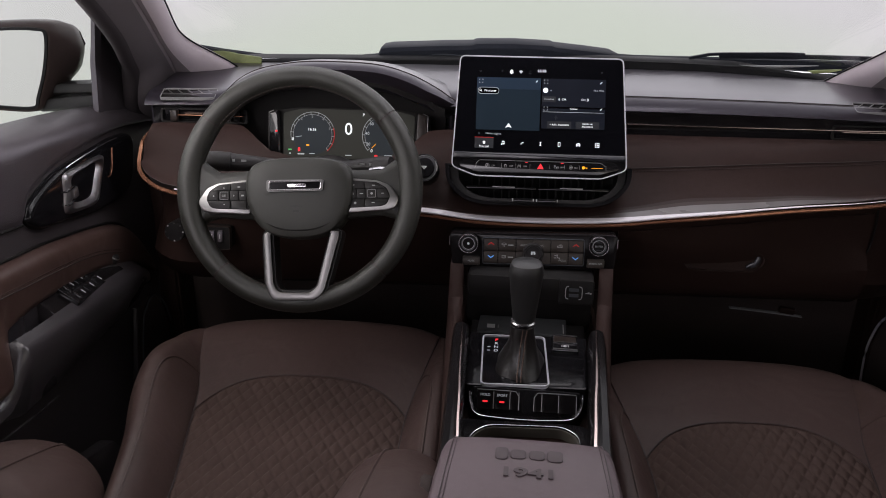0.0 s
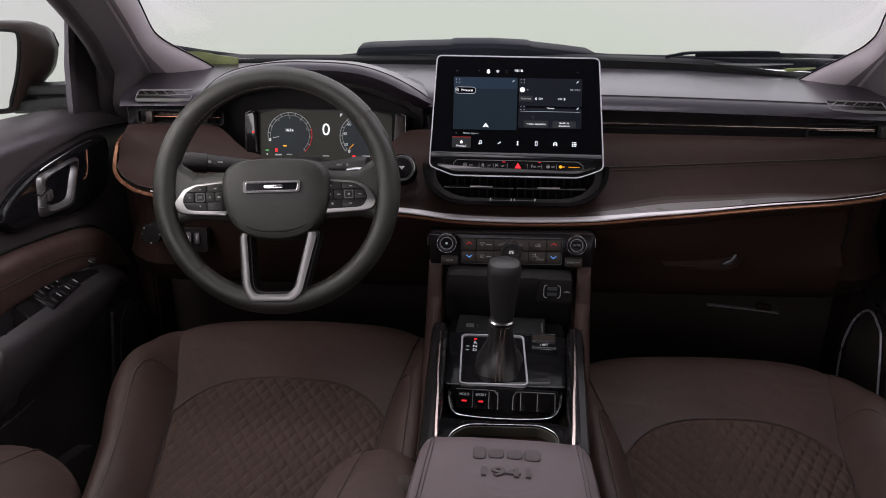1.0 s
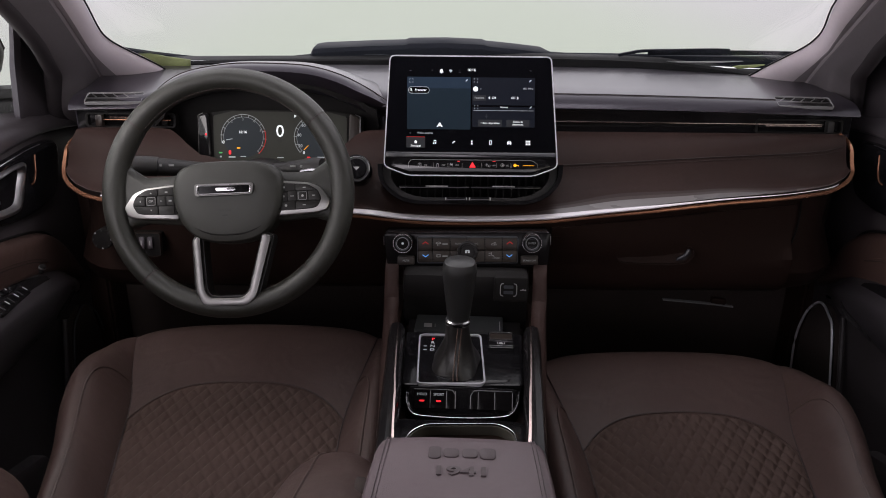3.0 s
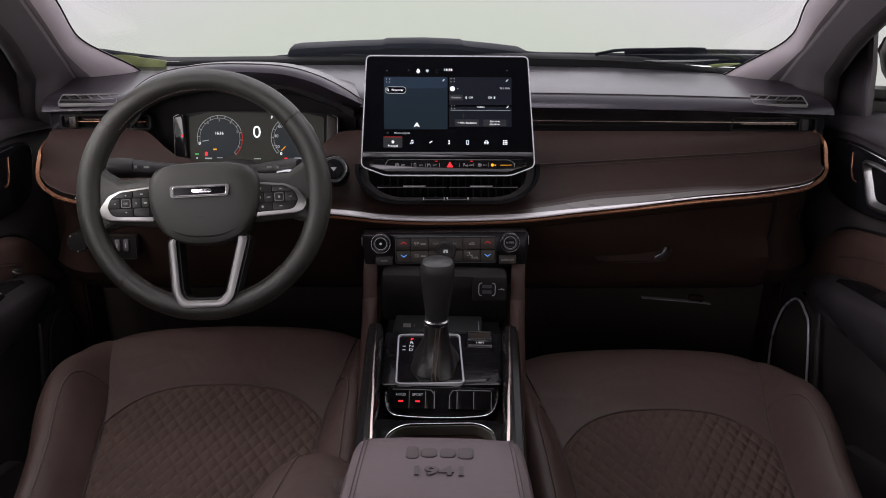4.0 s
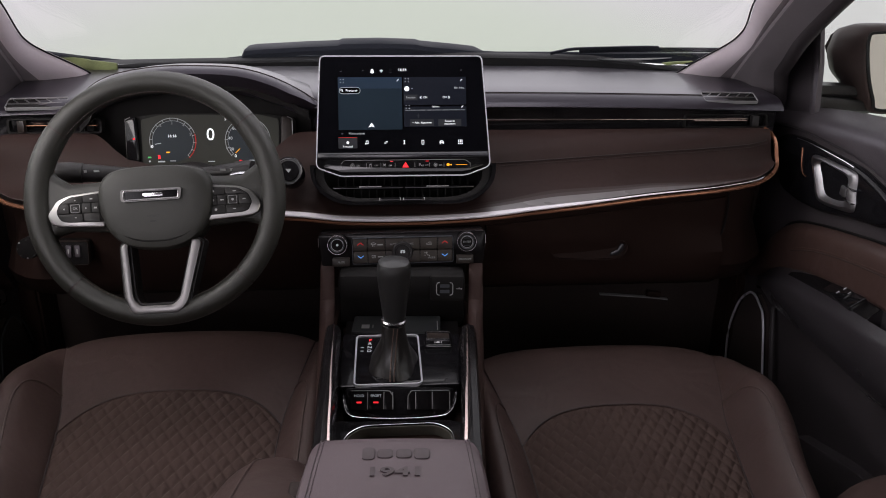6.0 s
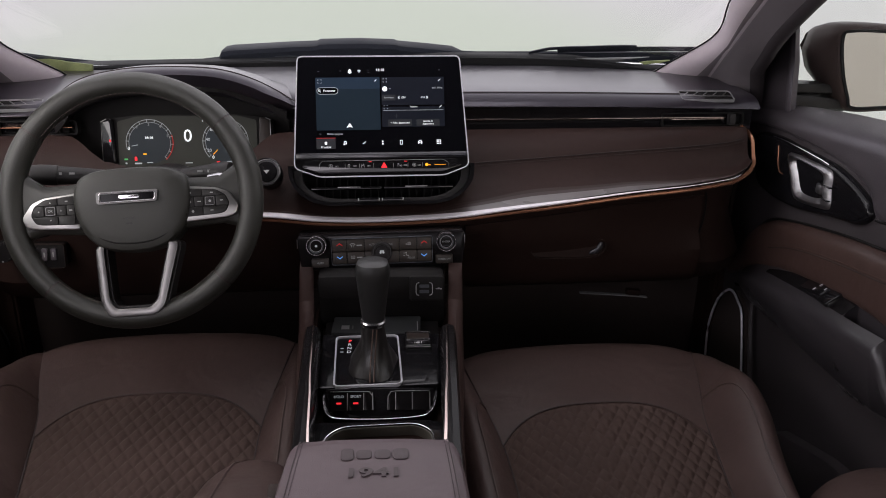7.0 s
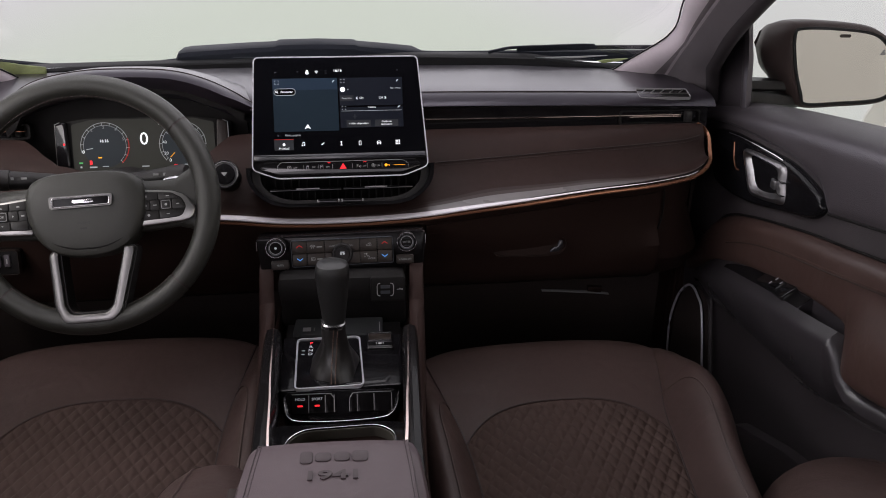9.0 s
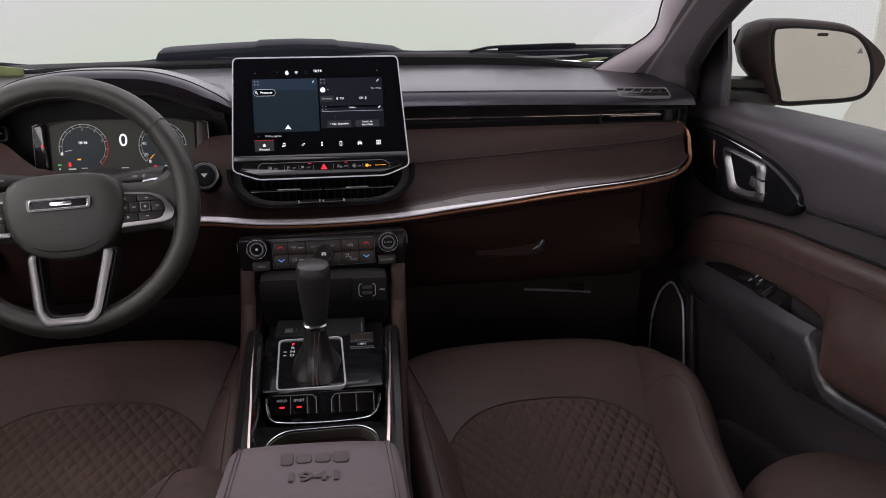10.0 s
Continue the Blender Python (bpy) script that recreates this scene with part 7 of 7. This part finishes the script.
    # window frame, quarter panel and glass
    fr = smooth_line([D(x, y, z) for x, y, z in ((0.785, 1.675, 0.655), (0.778, 1.62, 0.735), (0.764, 1.575, 0.800), (0.720, 1.495, 0.895), (0.690, 1.32, 1.05), (0.662, 1.08, 1.18), (0.655, 0.80, 1.235), (0.650, 0.40, 1.25))], 6)
    part("window_frame", sweep(fr, [(0.022, 0.014), (0.022, -0.014), (-0.02, -0.018), (-0.024, 0.010)]), RUBBER, t, "black window frame and seal")
    part("division_bar", sweep([D(0.766, 1.488, 0.675), D(0.766, 1.507, 0.78), D(0.762, 1.528, 0.870)], [(0.005, 0.010), (0.005, -0.010), (-0.005, -0.010), (-0.007, -0.004), (-0.007, 0.004), (-0.005, 0.010)]), DOORBLACK, t, "upright window bar")
    part("quarter_panel", loft([[D(x, y, z) for y, z in ((1.72, 0.620), (1.490, 0.660), (1.530, 0.860), (1.62, 0.770))] for x in (0.764, 0.775)]), DOORBLACK, t, "black triangular panel")
    gl = [(1.497, 0.69), (1.530, 0.86), (1.28, 1.03), (1.05, 1.16), (0.80, 1.225), (0.42, 1.24), (0.40, 0.80)]
    gx = lambda z: 0.785 - 0.23 * max(0, z - 0.75)
    g = part("side_glass", loft([[D(gx(z) + dx, y, z) for y, z in gl] for dx in (0, 0.004)]), SIDEGLASS, t, "clear side window")
    g.visible_shadow = False
    settle(t)


build_door(-1, "driver's door trimmed in charcoal plastic and brown leather, closed")
build_door(1, "passenger door trimmed in charcoal plastic and brown leather, closed")

# ---- windscreen pillars ----
for s in (-1, 1):
    t = thing("windscreen_pillar", "mauve-grey cloth-covered windscreen pillar trim", "pillar", (s * 0.64, 1.70, 0.70), "windscreen pillars")
    # rings, roll and dark are one cloth; their tones paint the shade.
    rings, roll, dark, seal = [], [], [], []
    inner = (0.565, 0.586, 0.607, 0.640, 0.645, 0.638, 0.606, 0.580, 0.560, 0.560) if s > 0 else (0.548, 0.563, 0.577, 0.6206, 0.6327, 0.630, 0.6115, 0.585, 0.564, 0.564)
    border = (0.692, 0.682, 0.674, 0.663, 0.656, 0.650, 0.634, 0.606, 0.586, 0.584)
    off = V((OFF_X, 0, OFF_Z)) if s < 0 else V((0, 0, 0))
    line = [(1.800, 0.690, 0.735), (1.740, 0.712, 0.745), (1.690, 0.745, 0.748), (1.620, 0.792, 0.746), (1.580, 0.817, 0.738), (1.540, 0.842, 0.728), (1.44, 0.905, 0.704), (1.25, 1.02, 0.685), (1.00, 1.155, 0.675), (0.84, 1.225, 0.665)]
    dn = V((0, -0.50, -0.86))
    for p, q in zip(smooth_line(line, 4), smooth_line([(a, b, 0) for a, b in zip(inner, border)], 4)):
        y, z, xo, xi, xb = p.x, p.y, p.z, q.x, q.y
        w = max(0.012, xb - xi)
        arc = [(xi - 0.002 + (w + 0.004) * (1 - math.cos(a)), 0.004 + 0.029 * math.sin(a)) for a in [math.pi / 2 * k / 10 for k in range(11)]]
        h = xb - 0.002
        k = lerp_table(y, [(1.58, 1.0), (1.68, 1.55)])
        xo += lerp_table(y, [(1.58, 0.0), (1.68, 0.03)])
        rings.append([V((s * x, y, z)) + off + dn * d for x, d in [(xi, -0.004)] + arc[:9] + [(arc[8][0] + 0.002, -0.004)]])
        roll.append([V((s * x, y, z)) + off + dn * d for x, d in arc[8:] + [(h + 0.004, 0.0355), (h + 0.007, 0.0382), (h + 0.007, 0.0), (arc[8][0], 0.0)]])
        skin = [(h + 0.007, 0.0382), (h + 0.010, 0.041), (h + 0.018, 0.050), (h + 0.028, 0.060 * k), (max(h + 0.036, xo - 0.030), 0.072 * k)]
        dark.append([V((s * x, y, z)) + off + dn * d for x, d in [(h + 0.007, 0.0)] + skin + [(max(h + 0.036, xo - 0.030), 0.0)]])
        pts = [(max(h + 0.034, xo - 0.034), 0.0715 * k), (max(h + 0.038, xo - 0.026), 0.077 * k), (max(h + 0.042, xo - 0.018), 0.0795 * k), (max(h + 0.047, xo - 0.008), 0.076 * k), (max(h + 0.052, xo + 0.004), 0.040), (max(h + 0.052, xo + 0.004), 0.0), (max(h + 0.034, xo - 0.034), 0.0)]
        seal.append([V((s * x, y, z)) + off + dn * d for x, d in pts])
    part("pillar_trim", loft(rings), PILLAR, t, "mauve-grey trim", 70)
    part("half_shade_strip", loft(roll), PILLAR_HALF_SHADE, t, "pillar cloth coloured as half in shade", 70)
    part("shade_strip", loft(dark), PILLAR_SHADE, t, "pillar cloth coloured as in shade", 70)
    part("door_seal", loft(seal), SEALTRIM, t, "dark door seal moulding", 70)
    lip = [r[1] for r in rings]
    part("glass_edge", sweep([V((p.x - s * 0.002, p.y + 0.003, p.z + 0.003)) for p in lip], 0.0016), RUBBER, t, "dark edge seal of the windscreen")
    settle(t)

# ---- windscreen, cowl, wipers, bonnet ----
WS = thing("windscreen", "clear raked windscreen with a dark lower edge", "windscreen", (0, 1.80, 0.72))
grid = []
for i in range(21):
    x = -0.745 + 1.49 * i / 20
    row = []
    for j in range(9):
        f = j / 8
        y = 1.815 - 0.045 * (x / 0.66) ** 2 - 0.93 * f
        z = 0.722 + 0.56 * f ** 0.92
        row.append((x * (1 - 0.10 * f), y, z))
    grid.append(row)
wg = part("glass", solid(grid, lambda p: p + V((0, 0.004, 0.006))), GLASS, WS)
wg.visible_shadow = False
part("header", block(1.16, 0.10, 0.05, pose(0, 0.85, 1.295, 28), 0.012), HEADLINER, WS, "cloth-covered header rail")
settle(WS)

CW = thing("bonnet_cowl", "grey-black scuttle panel and bonnet edge beyond the glass", "car body", (0, 1.9, 0.66))
prof_c = [(-0.80, 0.758), (-0.757, 0.7506), (-0.727, 0.7428), (-0.659, 0.7334), (-0.600, 0.7270), (-0.521, 0.7190), (-0.433, 0.7185), (-0.393, 0.7223), (-0.353, 0.7286), (-0.324, 0.7316), (-0.318, 0.7443), (-0.300, 0.7475), (-0.188, 0.7535), (-0.120, 0.7560), (-0.113, 0.7595), (-0.03, 0.7612), (0.050, 0.7585), (0.056, 0.7555), (0.126, 0.7490), (0.18, 0.7430), (0.224, 0.7405), (0.40, 0.7400), (0.72, 0.738)]
rings = []
for x, z in prof_c:
    rings.append([(x, 1.838, 0.690), (x, 1.842, z - 0.010), (x, 1.848, z - 0.002), (x, 1.858, z), (x, 1.94, z - (0.004 if -0.32 < x < 0.2 else 0.022)), (x, 2.05, z - (0.03 if -0.32 < x < 0.2 else 0.06)), (x, 2.05, 0.60), (x, 1.838, 0.60)])
part("bonnet_edge", loft(rings), BONNET, CW, "dark bonnet edge with a raised middle", 25)
rings = []
for i in range(31):
    x = -0.72 + 1.44 * i / 30
    y = 1.795 - 0.045 * (x / 0.66) ** 2
    z = 0.7255 + 0.004 * math.cos(x * 2.2) + 0.006 * (1 - min(1, abs(x) / 0.7)) + lerp_table(x, [(0.0, 0.0), (0.16, 0.0085), (0.306, 0.0085), (0.423, 0.0065), (0.516, -0.001), (0.60, -0.0085), (0.64, -0.016)])
    rings.append([(x, y, 0.66), (x, y + 0.004, z - 0.006), (x, y + 0.010, z - 0.002), (x, y + 0.035, z), (x, 1.85, z - 0.002), (x, 1.85, 0.66)])
part("scuttle", loft(rings), RUBBER, CW, "black scuttle strip")
part("scuttle_line", sweep([(-0.205 + 0.12 * k / 8, 1.822, 0.7375 + 0.001 * math.sin(k)) for k in range(9)], 0.0007), COWL, CW, "fine grey line")
for poly in ([(-0.669, 0.7482), (-0.630, 0.7479), (-0.601, 0.7405), (-0.552, 0.7345), (-0.553, 0.7220), (-0.592, 0.713), (-0.621, 0.7204), (-0.649, 0.7383)], [(0.553, 0.7323), (0.569, 0.7349), (0.619, 0.7372), (0.598, 0.7311), (0.565, 0.7281)]):
    part("scuttle_corner", prism(poly, -0.004, 0.002, plane(0, 1.744, 0, 0), 0.001), LIME, CW, "olive-green patch in the corner")
part("scuttle_sliver", prism([(0.427, 0.7370), (0.469, 0.7374), (0.588, 0.7396), (0.532, 0.7354), (0.453, 0.7335)], -0.004, 0.002, plane(0, 1.784, 0, 0)), PRINT, CW, "pale strip seen under the wiper")
settle(CW)
for arm_line, blade_line in ((((0.335, 1.83, 0.742), (0.358, 1.83, 0.7465), (0.379, 1.83, 0.7505), (0.416, 1.83, 0.7525), (0.463, 1.83, 0.7535), (0.532, 1.83, 0.7552), (0.572, 1.83, 0.7548)), ((0.400, 1.838, 0.7465), (0.50, 1.838, 0.7485), (0.60, 1.836, 0.7495), (0.712, 1.832, 0.7495))),
                            (((-0.32, 1.838, 0.722), (-0.40, 1.838, 0.716), (-0.47, 1.838, 0.7135)), ((-0.36, 1.840, 0.7170), (-0.45, 1.840, 0.7105), (-0.58, 1.838, 0.7155), (-0.70, 1.830, 0.7290)))):
    t = thing("wiper", "black windscreen wiper arm lying at the foot of the glass", "wiper", arm_line[1], "wipers")
    wa = part("arm", sweep(smooth_line(arm_line, 6), [(0.004, 0.002), (0.003, -0.0035), (-0.003, -0.0035), (-0.004, 0.002)]), BONNET, t, "dark metal arm")
    part("blade", sweep(smooth_line(blade_line, 6), [(0.004, 0.003), (0.003, -0.006), (-0.003, -0.006), (-0.004, 0.003)]), BONNET, wa, "dark wiper blade")
    settle(t)

# ---- door mirrors ----
for s in (-1, 1):
    t = thing("door_mirror", "dark brown door mirror with a clear glass in a black rim", "mirror", (s * 0.80, 1.50, 0.69), "door mirrors")
    gl = [(0.849, 0.826), (0.864, 0.8365), (0.9276, 0.836), (0.999, 0.828), (1.033, 0.8085), (1.057, 0.7706), (1.063, 0.732), (1.055, 0.710), (1.027, 0.6997), (0.9557, 0.6947), (0.8905, 0.693), (0.878, 0.714), (0.859, 0.7685)]
    gl = [(p.x, p.y) for p in smooth_line([(s * (0.9585 + (a - 0.957) * 0.965), 0.7625 + (b - 0.765) * 0.965, 0) for a, b in gl], 5, True)]
    mm = Matrix(((1, 0, 0, 0), (0, 0, -1, 1.50), (0, 1, 0, 0), (0, 0, 0, 1)))
    tilt = Matrix.Translation((s * 0.95, 1.50, 0.765)) @ pose(0, 0, 0, -1.0, 0, -s * 5) @ Matrix.Translation((-s * 0.95, -1.50, -0.765))
    mm = (Matrix.Translation((OFF_X, 0, OFF_Z)) if s < 0 else Matrix()) @ tilt @ mm
    mg = part("mirror_glass", prism(gl, 0.004, 0.007, mm), MIRROR, t, "silvered mirror glass")
    mg.parent = part("rim", frame_ring(grow(gl, 0.004), grow(gl, -0.001), -0.010, 0.010, mm), RUBBER, t, "black rim")
    rings = []
    for d, z, q, tip in ((0.003, 0.006, 0.0, 0.0), (0.009, 0.003, 0.0, 0.022), (0.013, -0.018, 0.008, 0.026), (0.011, -0.050, 0.030, 0.016), (0.000, -0.080, 0.042, 0.004), (-0.018, -0.104, 0.044, 0.0), (-0.042, -0.120, 0.038, 0.0), (-0.058, -0.126, 0.030, 0.0)):
        ring = []
        for x, y in grow(gl, d):
            a = abs(x)
            a -= q * min(1, max(0, (0.965 - a) / 0.09)) * lerp_table(y, [(0.69, 0.10), (0.72, 0.55), (0.755, 0.95), (0.785, 1.0), (0.815, 0.75), (0.845, 0.25)])
            a += tip * min(1, max(0, (a - 0.98) / 0.07)) * math.exp(-((y - 0.772) / 0.035) ** 2)
            ring.append(mm @ V((s * a, y, z)))
        rings.append(ring)
    part("shell", loft(rings), BODY, t, "dark brown painted shell", 60)
    move = V((OFF_X, 0, OFF_Z)) if s < 0 else V((0, 0, 0))
    foot = [V((s * x, 1.535, z)) + move for x, z in ((0.770, 0.706), (0.800, 0.7035), (0.835, 0.7005), (0.862, 0.6970), (0.890, 0.6940))]
    prof = [(0.022, 0.008), (0.026, 0.002), (0.026, -0.010), (0.020, -0.016), (-0.020, -0.016), (-0.026, -0.010), (-0.026, 0.002), (-0.022, 0.008)]
    part("arm", sweep(foot, prof, scales=[1.15, 1.1, 1.05, 1.0, 0.9]), BLACK, t, "black mirror foot")
    part("arm_cover", sweep([V((s * x, 1.545, z)) + move for x, z in ((0.772, 0.7265), (0.80, 0.7250), (0.835, 0.7235), (0.89, 0.7215))], prof, scales=[0.85, 0.85, 0.82, 0.8]), BLACK, t, "upper cover of the mirror foot")
    if s > 0:
        part("mark", prism(rrect(0.022, 0.006, 0.003, 0.950, 0.820, 3), 0.0065, 0.0074, mm), PANEL, t, "plain dark mark on the glass")
        part("warning_mark", prism([(1.024, 0.785), (1.036, 0.785), (1.030, 0.796)], 0.0065, 0.0074, mm), SILVER, t)
    settle(t)

# silver strip standing in for a reflection on trim in the passenger footwell
t = thing("footwell_strip", "thin silver strip painted for a reflection in the passenger footwell", "trim", (0.46, 1.50, 0.31))
part("strip", sweep(smooth_line([(0.395, 1.50, 0.321), (0.43, 1.50, 0.318), (0.50, 1.50, 0.311), (0.535, 1.50, 0.306)], 4), [(0.004, 0.001), (0.004, -0.001), (-0.004, -0.001), (-0.004, 0.001)]), SILVER, t)
part("clip", block(0.03, 0.012, 0.012, pose(0.505, 1.502, 0.318, 0, 8), 0.003), LOWER, t)
settle(t)

# ---- outside: a draped sheet beyond the passenger's window and an added curtain for the mirror ----
DS = thing("draped_sheet", "white cloth sheet hanging in soft folds beside the car", "sheet", (2.1, 2.6, -0.36))
grid = []
for i in range(41):
    f = i / 40
    row = []
    for j in range(31):
        g = j / 30
        z = -0.36 + 2.4 * g
        edge = lerp_table(z, [(-0.36, 1.58), (0.32, 1.82), (0.44, 1.88), (0.55, 1.905), (2.1, 1.90)])
        row.append((edge + 2.6 * f, 2.60 + 0.10 * math.sin(7 * f + 1.5 * g) + 0.05 * math.sin(19 * f) * (1 - 0.5 * g) + 0.5 * f, z))
    grid.append(row)
part("cloth", solid(grid, lambda p: p + V((0, 0.01, 0))), SHEET, DS)
settle(DS)
# Out of view; placed where the passenger mirror needs a beige reflection.
CU = thing("studio_curtain", "beige folded curtain added out of view for the mirror to reflect", "curtain", (4.8, -1.8, -0.36))
grid = []
for i in range(81):
    f = i / 80
    row = []
    for j in range(13):
        g = j / 12
        row.append((1.6 + 6.4 * f, -3.6 + 3.6 * f + 0.16 * math.sin(31 * f + 0.8 * g) + 0.10 * math.sin(13 * f), -0.36 + 4.2 * g))
    grid.append(row)
part("cloth", solid(grid, lambda p: p + V((0.01, -0.02, 0))), BEIGE, CU)
settle(CU)
